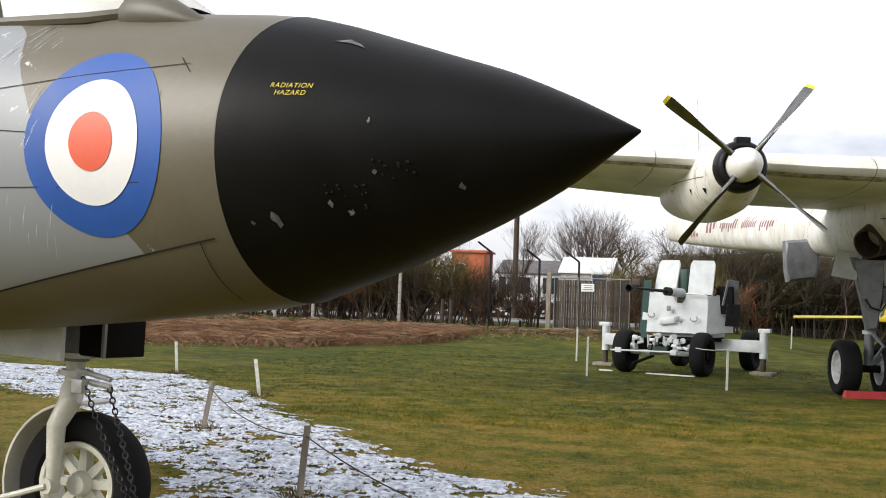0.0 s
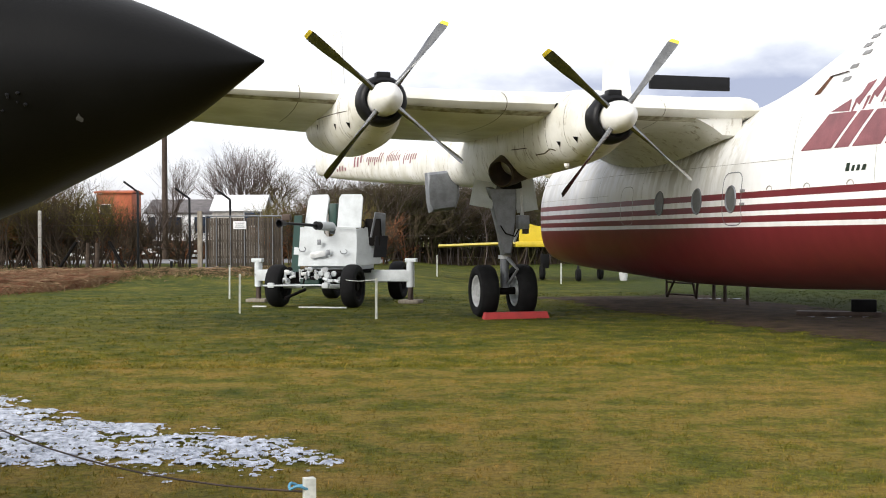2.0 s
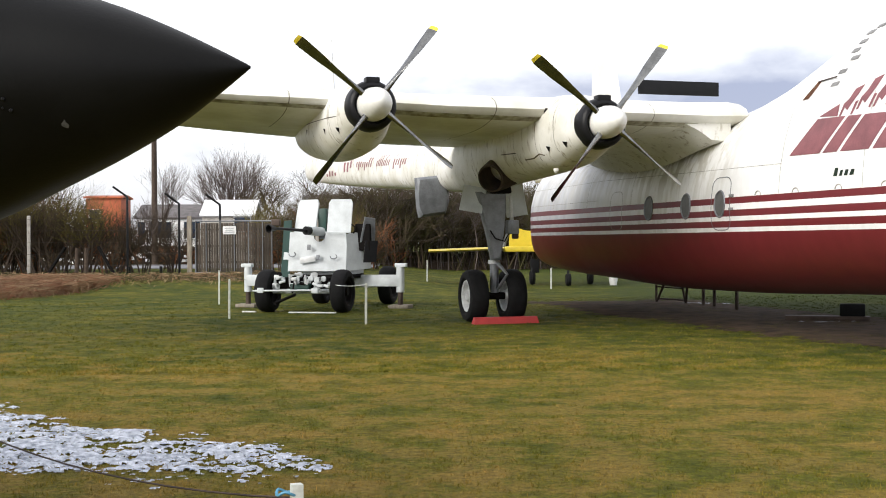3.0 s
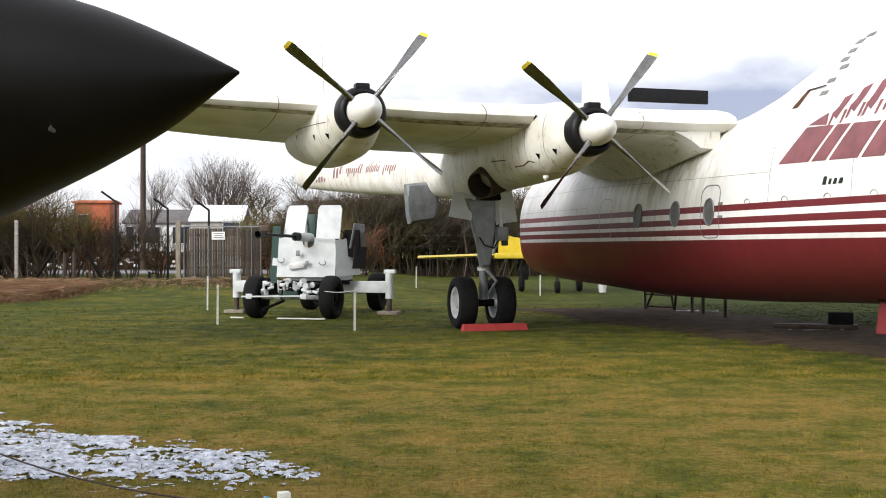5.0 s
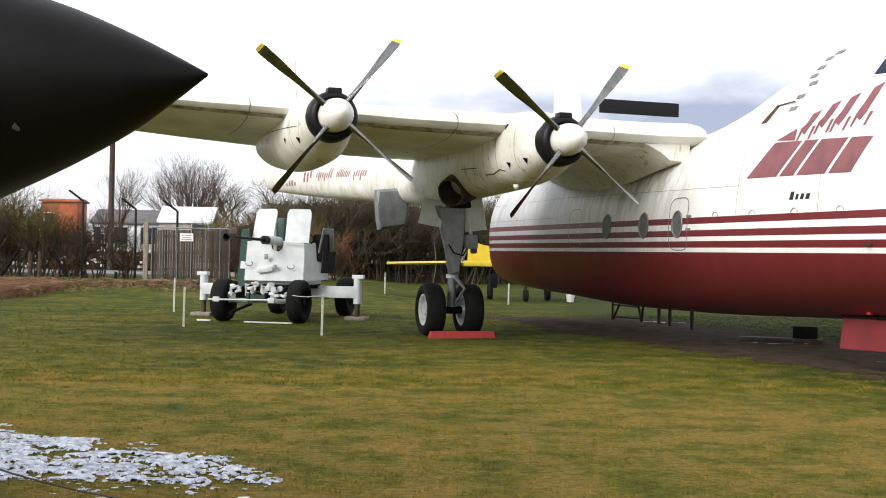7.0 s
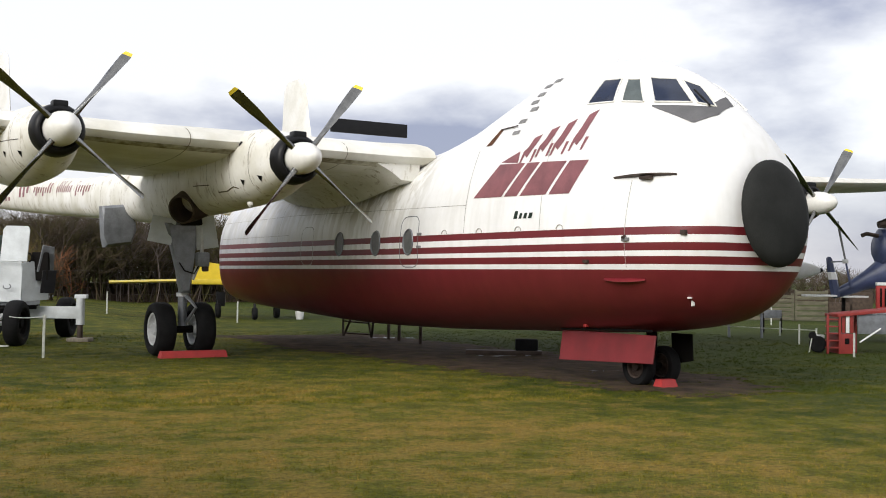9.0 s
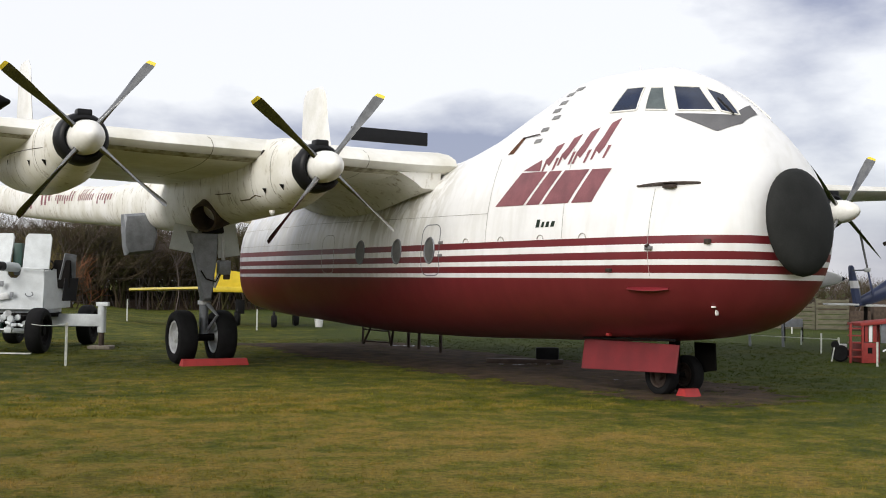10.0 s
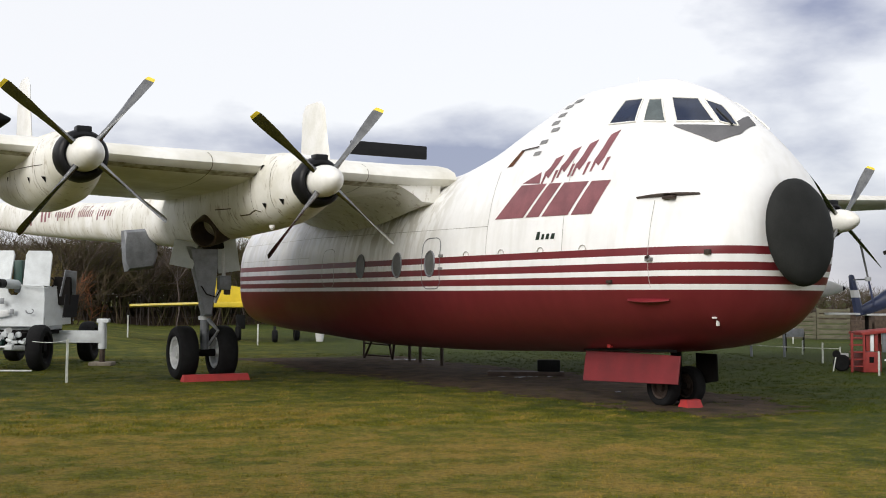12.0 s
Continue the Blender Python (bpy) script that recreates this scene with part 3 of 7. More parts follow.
for side in (-1, 1):
    part("wing_root_fairing", root_fairing(side), M_nacelle, plane, "cream fairing between wing and fuselage", 60)
starboard_wing = part("wing", wing(-1), M_creamwing, plane, "weathered cream-white wing", 50)
part("leading_edge_joint", wing_strip(1.9, 16.0, 96, 99, steps=60), M_smudge, starboard_wing, "brown-stained joint along the leading edge")
for y in (2.9, 6.0, 9.6, 12.0, 14.2):
    part("panel_joint", wing_strip(y, y + 0.012, 74, 112, steps=1), M_grime, starboard_wing)
part("wing", wing(1), M_creamwing, plane, "weathered cream-white wing", 50)


def oval_ring(x, y, z, ry, rz, n=32, p=2.0):
    return [Vector((x, y + ry * math.copysign(abs(math.cos(a)) ** (2 / p), math.cos(a)), z + rz * math.copysign(abs(math.sin(a)) ** (2 / p), math.sin(a)))) for a in [2 * math.pi * k / n for k in range(n)]]


def blade_mesh(r0=0.2, r1=1.73):
    """A propeller blade along z, near feathered."""
    rings = []
    for f in [i / 12 for i in range(12)] + [0.957, 0.985, 1.0]:
        r = r0 + (r1 - r0) * f
        ch = 0.085 + 0.15 * min(1, f * 1.5) if f < 0.92 else 0.235 * (1 - ((f - 0.92) / 0.08) ** 2 * 0.3)
        th = 0.10 * (1 - f) ** 2 + 0.014
        tw = radians(84 - 30 * f)
        ring = []
        for k in range(10):
            a = 2 * math.pi * k / 10
            px, py = 0.5 * ch * math.cos(a), 0.5 * th * math.sin(a)
            ring.append(Vector((px * math.sin(tw) + py * math.cos(tw), px * math.cos(tw) - py * math.sin(tw), r)))
        rings.append(ring)
    return loft(rings)


def propeller(hub, turn=52.0, radius=1.73):
    """Spinner and four blades at the hub's place; turn: degrees of the first blade from upright to starboard."""
    x, y, z = hub
    m0 = Matrix.Translation(hub)
    spin = [(-0.22, 0.27), (-0.05, 0.275), (0.12, 0.255), (0.28, 0.205), (0.40, 0.135), (0.47, 0.06), (0.485, 0.01)]
    sp = part("propeller", lathe(spin, 28, m=m0), M_white, plane, "white spinner with four dark yellow-tipped blades", 50)
    part("back_plate", lathe([(-0.245, 0.20), (-0.245, 0.272), (-0.222, 0.274), (-0.222, 0.2)], 24, m=m0), M_steel, sp)
    for k in range(4):
        m = m0 @ Matrix.Rotation(radians(turn + 90 * k), 4, "X")
        b = blade_mesh(0.2, radius)
        b.transform(m)
        ob = part("blade", b, [M_blade, M_yellow], sp, "dark grey blade with yellow tip", 60)
        inv = m.inverted()
        for pl in ob.data.polygons:
            if k in (0, 3) and (inv @ Vector(pl.center)).z > radius - 0.062:
                pl.material_index = 1


def cowl_ring(c, r):
    """The black annular intake behind a spinner."""
    m = Matrix.Translation(c)
    part("air_intake", lathe([(-0.10, r * 0.70), (0.06, r * 0.78), (0.12, r * 0.90), (0.11, r * 1.02), (0.04, r * 1.13), (-0.1, r * 1.17), (-0.2, r * 1.18), (-0.2, r * 0.7), (-0.10, r * 0.70)], 36, m=m, caps=False), M_black, plane, "black annular engine intake", 50)
    b = box((c[0] + 0.0, c[1], c[2] + r * 1.12), (0.22, 0.24, 0.12), bevel=0.03)
    part("oil_cooler_scoop", b, M_black, plane)


def fairing_body(rows, p):
    return Body([(x, z - rz, z, z + rz, ry, p, p) for x, z, ry, rz in rows])


def nacelle(body, x0, x1, steps, y, label, n=40, slant=0.0):
    b_ = body.mesh(x0, x1, steps, n)
    for v in b_.verts:
        v.co.y += y - slant * max(0, -10.5 - v.co.x)
    return part("engine_nacelle", b_, M_nacelle, plane, label, 50)


# inner starboard engine and tail boom in one long fairing
IY = -4.56
INNER = fairing_body([(-4.88, 3.73, 0.40, 0.40), (-5.35, 3.72, 0.50, 0.52), (-6.17, 3.70, 0.60, 0.66), (-7.69, 3.68, 0.64, 0.72), (-9.46, 3.62, 0.62, 0.72), (-11.48, 3.52, 0.58, 0.70), (-13.76, 3.55, 0.54, 0.60), (-16.54, 3.65, 0.50, 0.54), (-23.12, 4.06, 0.44, 0.56), (-31.22, 4.62, 0.34, 0.54), (-32.48, 4.72, 0.26, 0.52)], 2.5)
nacelle(INNER, -32.48, -4.88, 90, IY, "cream-white engine nacelle running back into the tail boom", slant=0.012)
cowl_ring((-4.78, IY, 3.71), 0.37)
propeller((-4.52, IY, 3.71), 52.0, 1.68)
# outer starboard engine
OY = -8.45
OUTER = fairing_body([(-5.38, 3.94, 0.375, 0.375), (-5.78, 3.92, 0.46, 0.48), (-6.54, 3.88, 0.55, 0.62), (-7.81, 3.88, 0.58, 0.66), (-9.45, 3.94, 0.52, 0.58), (-10.97, 4.0, 0.38, 0.40), (-11.86, 4.02, 0.2, 0.2)], 2.2)
nacelle(OUTER, -11.86, -5.38, 30, OY, "cream-white outer engine nacelle")
cowl_ring((-5.27, OY, 3.96), 0.36)
propeller((-5.0, OY, 3.96), 52.0, 1.64)
# port engines, built like the starboard ones
PY = 8.8
PORT = fairing_body([(-5.31, 3.62, 0.385, 0.385), (-5.80, 3.62, 0.48, 0.5), (-6.60, 3.64, 0.56, 0.62), (-8.60, 3.75, 0.56, 0.62), (-10.60, 3.95, 0.4, 0.4), (-11.90, 4.0, 0.2, 0.2)], 2.0)
nacelle(PORT, -11.9, -5.31, 26, PY, "cream-white port engine nacelle")
cowl_ring((-5.2, PY, 3.6), 0.36)
propeller((-4.9, PY, 3.56), 52.0, 1.68)
nacelle(INNER, -32.48, -4.88, 60, -IY, "cream-white engine nacelle running back into the port tail boom", slant=-0.012)
cowl_ring((-4.78, -IY, 3.71), 0.37)
propeller((-4.52, -IY, 3.71), 52.0, 1.68)

# twin fins
for y, x0 in ((-4.85, -28.6), (5.4, -26.6)):
    k = 1.0 if y > 0 else 1.02
    rings = []
    for z, le, te, t in ((4.2, x0 + 2.0, x0 - 1.6, 0.13), (5.6, x0 + 1.5, x0 - 1.6, 0.12), (7.6, x0 + 0.9, x0 - 1.5, 0.10), (8.75, x0 + 0.65, x0 - 1.4, 0.08), (9.05, x0 + 0.3, x0 - 1.1, 0.04)):
        rings.append([Vector((te + (le - te) * (0.5 + 0.5 * math.cos(a)), y + t * math.sin(a) * (1.2 if math.cos(a) > -0.5 else 0.6), z * k + 0.1)) for a in [2 * math.pi * i / 16 for i in range(16)]])
    part("tail_fin", loft(rings), M_white, plane, "white tail fin", 50)

# main undercarriage
GYM = -4.68
mg = part("main_gear_leg", tube([(-10.20, GYM, 3.1), (-10.20, GYM, 2.2), (-10.20, GYM, 1.5)], [0.2, 0.17, 0.13], 16), M_steel, plane, "grey main undercarriage leg")
part("shock_strut", tube([(-10.20, GYM, 1.55), (-10.20, GYM, 0.62)], 0.095, 16), M_steel, mg)
part("axle", tube([(-10.20, -5.06, 0.55), (-10.20, -4.30, 0.55)], 0.08, 12), M_dark, mg)
lm = Matrix.Translation((-10.02, GYM - 0.02, 1.32)) @ Matrix.Rotation(radians(90), 4, "Z") @ Matrix.Rotation(radians(90), 4, "X")
part("leg_fairing", slab([(-0.46, 1.45), (0.24, 1.45), (0.16, 0.7), (0.11, 0), (-0.11, 0), (-0.24, 0.7)], 0.22, lm, bevel=0.05), M_steel, mg)
part("side_brace", tube([(-9.90, GYM + 0.28, 2.75), (-9.90, GYM + 0.30, 2.1), (-9.96, GYM + 0.12, 1.6)], 0.045, 8), M_rim, mg)
part("hydraulic_unit", box((-9.88, GYM + 0.30, 2.02), (0.22, 0.26, 0.3), bevel=0.04), M_steel, mg)
part("valve_block", box((-9.86, GYM + 0.36, 1.84), (0.14, 0.12, 0.14), bevel=0.03), M_soot, mg)
part("hydraulic_hose", tube([(-9.82, GYM + 0.24, 1.95), (-9.80, GYM + 0.1, 1.72), (-9.82, GYM - 0.1, 1.78), (-9.86, GYM - 0.2, 1.95)], 0.016, 6), M_dark, mg)
part("torque_link", tube([(-10.02, GYM + 0.02, 1.25), (-9.76, GYM + 0.14, 1.02), (-10.04, GYM + 0.04, 0.72)], [0.045, 0.032, 0.04], 8), M_steel, mg)
part("collar", lathe([(0, 0.1), (0, 0.13), (0.08, 0.13), (0.08, 0.1)], 18, m=Matrix.Translation((-10.20, GYM, 1.24)) @ Matrix.Rotation(radians(-90), 4, "Y"), caps=False), M_rim, mg)
# solid near-black box standing in for the shade inside the wheel bay
part("gear_bay_shade", box((-10.1, GYM + 0.1, 2.98), (0.5, 0.55, 0.5), bevel=0.04), M_dark, plane)
for y in (-5.15, -4.30):
    wheel(plane, (-10.2, y, 0.56), 0.56, 0.42, Matrix())
# jet pipe: a sooty stub turned down and outwards
ex0, ex1 = Vector((-9.2, -4.7, 3.22)), Vector((-8.75, -5.24, 2.98))
d_, u_, v_ = frame_of(ex1 - ex0)
rings = []
for p_, r_ in ((ex0, 0.36), (ex0.lerp(ex1, 0.5), 0.34), (ex1, 0.29), (ex1 + d_ * 0.01, 0.255), (ex0.lerp(ex1, 0.6), 0.235), (ex0.lerp(ex1, 0.3), 0.2)):
    rings.append([p_ + u_ * (r_ * math.cos(2 * math.pi * k / 24)) + v_ * (r_ * math.sin(2 * math.pi * k / 24)) for k in range(24)])
part("exhaust_pipe", loft(rings), M_soot, plane, "sooty jet pipe outlet")
for y, x, w_, h_, a in ((-5.2, -10.05, 0.5, 0.55, -12), (-4.34, -9.85, 0.46, 0.75, 10)):
    m = Matrix.Translation((x, y, 2.62)) @ Matrix.Rotation(radians(a), 4, "X") @ Matrix.Rotation(radians(90), 4, "X") @ Matrix.Rotation(radians(60), 4, "Y")
    part("gear_door", slab([(-w_ / 2, -h_ / 2), (w_ / 2, -h_ / 2), (w_ / 2, h_ / 2), (-w_ / 2, h_ / 2)], 0.03, m, bevel=0.006), M_gunwhite, plane, "pale undercarriage door hanging open")

# nose undercarriage
for y in (-0.27, 0.27):
    wheel(plane, (-0.86, y, 0.32), 0.32, 0.22, Matrix(), M_soot)
part("nose_gear_leg", tube([(-0.86, 0, 1.1), (-0.86, 0, 0.32)], 0.09, 14), M_dark, plane, "dark nose undercarriage leg")
part("nose_gear_axle", tube([(-0.86, -0.26, 0.32), (-0.86, 0.26, 0.32)], 0.05, 10), M_dark, plane)
M_doorred = shaded("dull_red_door_paint", (0.17, 0.018, 0.022), 0.55, var=0.15, scale=3)
for y, x, l, mt, lb in ((-0.62, -1.28, 2.36, M_doorred, "long maroon-red nose wheel door"), (0.45, -0.62, 0.5, M_dark, "short dark nose wheel door")):
    m = Matrix.Translation((x, y, 0.60)) @ Matrix.Rotation(radians(84 if y < 0 else 96), 4, "X")
    part("nose_gear_door", slab([(-l / 2, -0.27), (l / 2 - 0.02, -0.19), (l / 2, 0.25), (-l / 2 + 0.02, 0.25)], 0.03, m, bevel=0.006), mt, plane, lb)
part("door_hinge_strip", tube([(-2.4, -0.66, 0.86), (-1.2, -0.68, 0.90), (-0.15, -0.64, 0.92)], 0.02, 6), M_black, plane)

# raised dark panel above the wing root
part("raised_hatch", box((-12.1, 0.72, 5.42), (0.08, 2.15, 0.34), bevel=0.02), M_black, plane, "dark raised panel above the wing root")

def chock(x, y, l, mat_=M_signred):
    m = PLANE @ Matrix.Translation((x, y, 0.07))
    b = loft([[(-0.12, s * l / 2, -0.07), (0.12, s * l / 2, -0.07), (0.07, s * (l / 2 - 0.03), 0.07), (-0.07, s * (l / 2 - 0.03), 0.07)] for s in (-1, 1)])
    ob = part("wheel_chock", b, mat_)
    ob.matrix_world = m
    return tagged(ob, "red-painted timber chock in front of the tyres", "wheel chock", "wheel chocks")


chock(-9.55, -4.66, 1.42)
chock(-0.42, -0.1, 0.34)

# ---- the jet fighter's nose ----
JZ = 2.377
JET = pose(-0.77, 4.31, 0, 0, 1.4, -16.0)
NOSE = Body([
    # x behind the tip
    (-10.0, JZ - 1.45, JZ - 0.1, JZ + 0.95, 1.3, 2.2, 2.2),
    (-5.0, JZ - 1.13, JZ - 0.1, JZ + 0.80, 1.02, 2.2, 2.2),
    (-3.7, JZ - 1.02, JZ - 0.1, JZ + 0.72, 0.92, 2.15, 2.2),
    (-2.7, JZ - 0.91, JZ - 0.1, JZ + 0.63, 0.82, 2.1, 2.15),
    (-2.0, JZ - 0.82, JZ - 0.09, JZ + 0.58, 0.73, 2.05, 2.1),
    (-1.62, JZ - 0.765, JZ - 0.08, JZ + 0.548, 0.685, 2.0, 2.0),
    (-1.40, JZ - 0.69, JZ - 0.07, JZ + 0.502, 0.625, 2.0, 2.0),
    (-1.12, JZ - 0.59, JZ - 0.062, JZ + 0.421, 0.53, 2.0, 2.0),
    (-0.84, JZ - 0.47, JZ - 0.05, JZ + 0.336, 0.425, 2.0, 2.0),
    (-0.57, JZ - 0.35, JZ - 0.038, JZ + 0.254, 0.314, 2.0, 2.0),
    (-0.31, JZ - 0.215, JZ - 0.025, JZ + 0.152, 0.19, 2.0, 2.0),
    (-0.12, JZ - 0.09, JZ - 0.01, JZ + 0.065, 0.078, 2.0, 2.0),
    (0.0, JZ - 0.006, JZ, JZ + 0.006, 0.006, 2.0, 2.0),
])


def camouflage():
    """Sea grey and olive drab, with an unpainted-looking olive keel strip below the seam."""
    m = shaded("worn_camouflage_paint", (0.115, 0.10, 0.068), 0.42, var=0.1, scale=1.6, fine=25, bump=0.03, col2=(0.135, 0.12, 0.085))
    n, l = m.node_tree.nodes, m.node_tree.links
    b = n["Principled BSDF"]
    base = b.inputs["Base Color"].links[0].from_socket
    tc = n.new("ShaderNodeTexCoord")
    sp = n.new("ShaderNodeSeparateXYZ")
    l.new(tc.outputs["Object"], sp.inputs["Vector"])

    def calc(op, a, c):
        x = n.new("ShaderNodeMath")
        x.operation = op
        for k, v in enumerate((a, c)):
            if isinstance(v, (int, float)):
                x.inputs[k].default_value = v
            else:
                l.new(v, x.inputs[k])
        return x.outputs["Value"]

    wav = n.new("ShaderNodeTexNoise")
    wav.inputs["Scale"].default_value, wav.inputs["Detail"].default_value = 1.3, 1.0
    l.new(tc.outputs["Object"], wav.inputs["Vector"])
    # x of the border leans back with height
    edge = calc("ADD", calc("MULTIPLY", calc("SUBTRACT", sp.outputs["Z"], JZ - 0.6), 0.8), calc("MULTIPLY", calc("SUBTRACT", wav.outputs["Fac"], 0.5), 0.5))
    grey = calc("GREATER_THAN", calc("SUBTRACT", -2.05, sp.outputs["X"]), edge)
    above = calc("GREATER_THAN", sp.outputs["Z"], calc("ADD", calc("MULTIPLY", sp.outputs["X"], 0.21), JZ - 0.145))
    fac = calc("MULTIPLY", grey, above)
    mx = n.new("ShaderNodeMix")
    mx.data_type = "RGBA"
    mx.inputs["B"].default_value = (0.27, 0.285, 0.30, 1)
    l.new(fac, mx.inputs["Factor"])
    l.new(base, mx.inputs["A"])
    # flaked paint showing bright metal, near the borders
    fl = n.new("ShaderNodeTexNoise")
    fl.inputs["Scale"].default_value, fl.inputs["Detail"].default_value, fl.inputs["Roughness"].default_value = 9.0, 6.0, 0.75
    l.new(tc.outputs["Object"], fl.inputs["Vector"])
    near = calc("LESS_THAN", calc("ABSOLUTE", calc("SUBTRACT", calc("SUBTRACT", -2.05, sp.outputs["X"]), edge), 0.0), 0.16)
    chip = calc("MULTIPLY", calc("GREATER_THAN", fl.outputs["Fac"], 0.635), calc("MULTIPLY", near, above))
    m2 = n.new("ShaderNodeMix")
    m2.data_type = "RGBA"
    m2.inputs["B"].default_value = (0.6, 0.6, 0.58, 1)
    l.new(chip, m2.inputs["Factor"])
    l.new(mx.outputs["Result"], m2.inputs["A"])
    l.new(m2.outputs["Result"], b.inputs["Base Color"])
    return m


M_camo = camouflage()
M_olive = shaded("olive_drab_paint", (0.10, 0.09, 0.062), 0.45, var=0.12, scale=2, fine=30, bump=0.03)
M_roundblue = shaded("roundel_blue", (0.016, 0.085, 0.36), 0.55, var=0.08, scale=3, bump=0.0)
M_roundwhite = shaded("roundel_white", (0.8, 0.8, 0.8), 0.45, var=0.04, scale=3, bump=0.0)
M_roundred = shaded("roundel_orange_red", (0.72, 0.11, 0.05), 0.45, var=0.06, scale=3, bump=0.0)
M_jointline = shaded("dull_panel_joint", (0.035, 0.032, 0.028), 0.8, bump=0.0)
M_scar = shaded("chipped_grey_undercoat", (0.12, 0.12, 0.12), 0.6, var=0.4, scale=40)
M_legwhite = shaded("cream_leg_enamel", (0.60, 0.59, 0.50), 0.35, var=0.12, scale=6)

jet = thing("jet_fighter", JET, "grey and olive camouflaged jet fighter with a pointed black radome", "jet fighter")
part("fuselage", NOSE.mesh(-10.0, -1.565, 46, 64), M_camo, jet, "camouflaged nose section with flaking paint", 60)
part("radome", NOSE.mesh(-1.567, 0.0, 40, 64), M_radome, jet, "matt black pointed radome", 60)
rim_ring = NOSE.ring(-1.567, 64)
b = loft([[Vector((p.x + dx, p.y * k, JZ - 0.08 + (p.z - JZ + 0.08) * k)) for p in rim_ring] for dx, k in ((-0.004, 0.999), (-0.004, 1.0015), (0.004, 1.0015), (0.004, 0.99))], caps=False)
part("radome_seam", b, M_olive, jet)


def circle_outline(cx, cz, r, n=60):
    return [(cx + 0.92 * r * math.cos(2 * math.pi * k / n), cz + r * math.sin(2 * math.pi * k / n)) for k in range(n)]


RX, RZ = -2.20, JZ - 0.10
for k, (r, mt) in enumerate(((0.405, M_roundblue), (0.272, M_roundwhite), (0.127, M_roundred))):
    part("roundel", NOSE.decal(circle_outline(RX, RZ, r), 0.003 + 0.003 * k), mt, jet, ("blue roundel ring", "white roundel ring", "orange-red roundel centre")[k], 60)


def seam(points, w=0.006, out=0.003, mat_=M_jointline, name="panel_line"):
    return skin_line(points, w * 0.6, out, mat_, NOSE, jet, name)


seam([(-1.64, JZ - 0.49), (-2.2, JZ - 0.607), (-2.9, JZ - 0.754), (-3.8, JZ - 0.943)], 0.012)
seam([(-1.72, JZ - 0.51), (-1.73, JZ - 0.6), (-1.74, JZ - 0.68), (-1.75, JZ - 0.75)], 0.008)
seam([(-1.78, JZ + 0.24), (-2.3, JZ + 0.20), (-3.0, JZ + 0.12)], 0.006)
seam([(-1.76, JZ + 0.20), (-1.84, JZ + 0.27)], 0.006)
seam([(-1.87, JZ + 0.12), (-1.89, JZ - 0.05), (-1.88, JZ - 0.25)], 0.006, mat_=M_olive)
seam([(-2.55, JZ - 0.06), (-3.3, JZ - 0.02)], 0.006)
seam([(-2.5, JZ - 0.3), (-3.4, JZ - 0.32)], 0.007)
seam([(-1.95, JZ - 0.27), (-2.4, JZ - 0.30)], 0.005)

# warning words on the radome
def radome_words(text, x0, z0, size):
    cu = bpy.data.curves.new("words", "FONT")
    cu.body, cu.size, cu.align_x, cu.shear, cu.space_character = text, size, "CENTER", 0.12, 1.12
    tmp = bpy.data.objects.new("words", cu)
    me = tmp.to_mesh()
    bm_ = bmesh.new()
    bm_.from_mesh(me)
    tmp.to_mesh_clear()
    bpy.data.objects.remove(tmp)
    bmesh.ops.triangulate(bm_, faces=bm_.faces)
    for v in bm_.verts:
        v.co = NOSE.side(x0 + v.co.x, z0 + v.co.y, 0.004)[0]
    return part("warning_words", bm_, M_yellow, jet, "yellow stencilled warning words")


radome_words("RADIATION", -1.285, JZ + 0.127, 0.029)
radome_words("HAZARD", -1.282, JZ + 0.096, 0.029)

# pale scars and rivets on the radome
rnd = random.Random(4)
for x, z, r in ((-1.35, JZ - 0.40, 0.024), (-1.12, JZ - 0.33, 0.012), (-0.93, JZ - 0.20, 0.010), (-1.45, JZ - 0.42, 0.009), (-0.95, JZ + 0.0, 0.008), (-1.05, JZ - 0.36, 0.016), (-0.62, JZ - 0.24, 0.012)):
    scar = bmesh.new()
    scar.faces.new([scar.verts.new(NOSE.side(x + r * rnd.uniform(0.4, 1.2) * math.cos(a), z + r * rnd.uniform(0.5, 1.6) * math.sin(a), 0.003)[0]) for a in [2 * math.pi * k / 9 for k in range(9)]])
    part("paint_scar", scar, M_scar, jet)
streak = bmesh.new()
streak.faces.new([streak.verts.new(NOSE.side(x, z - 0.03, 0.003)[0]) for x, z in ((-1.24, JZ + 0.385), (-1.19, JZ + 0.398), (-1.13, JZ + 0.372), (-1.10, JZ + 0.352), (-1.17, JZ + 0.377))])
part("paint_scar", streak, M_scar, jet, "pale scrape on top of the radome")
for k in range(26):
    x, z = (-0.86 + 0.02 * rnd.uniform(-4, 4), JZ - 0.19 + 0.02 * rnd.uniform(-2, 2)) if k < 11 else (-1.05 + 0.02 * rnd.uniform(-4, 4), JZ - 0.29 + 0.02 * rnd.uniform(-3, 2))
    p, nn = NOSE.side(x, z, 0.002)
    stud = bmesh.new()
    bmesh.ops.create_icosphere(stud, subdivisions=1, radius=rnd.uniform(0.005, 0.009), matrix=Matrix.Translation(p))
    part("blister", stud, M_black, jet)

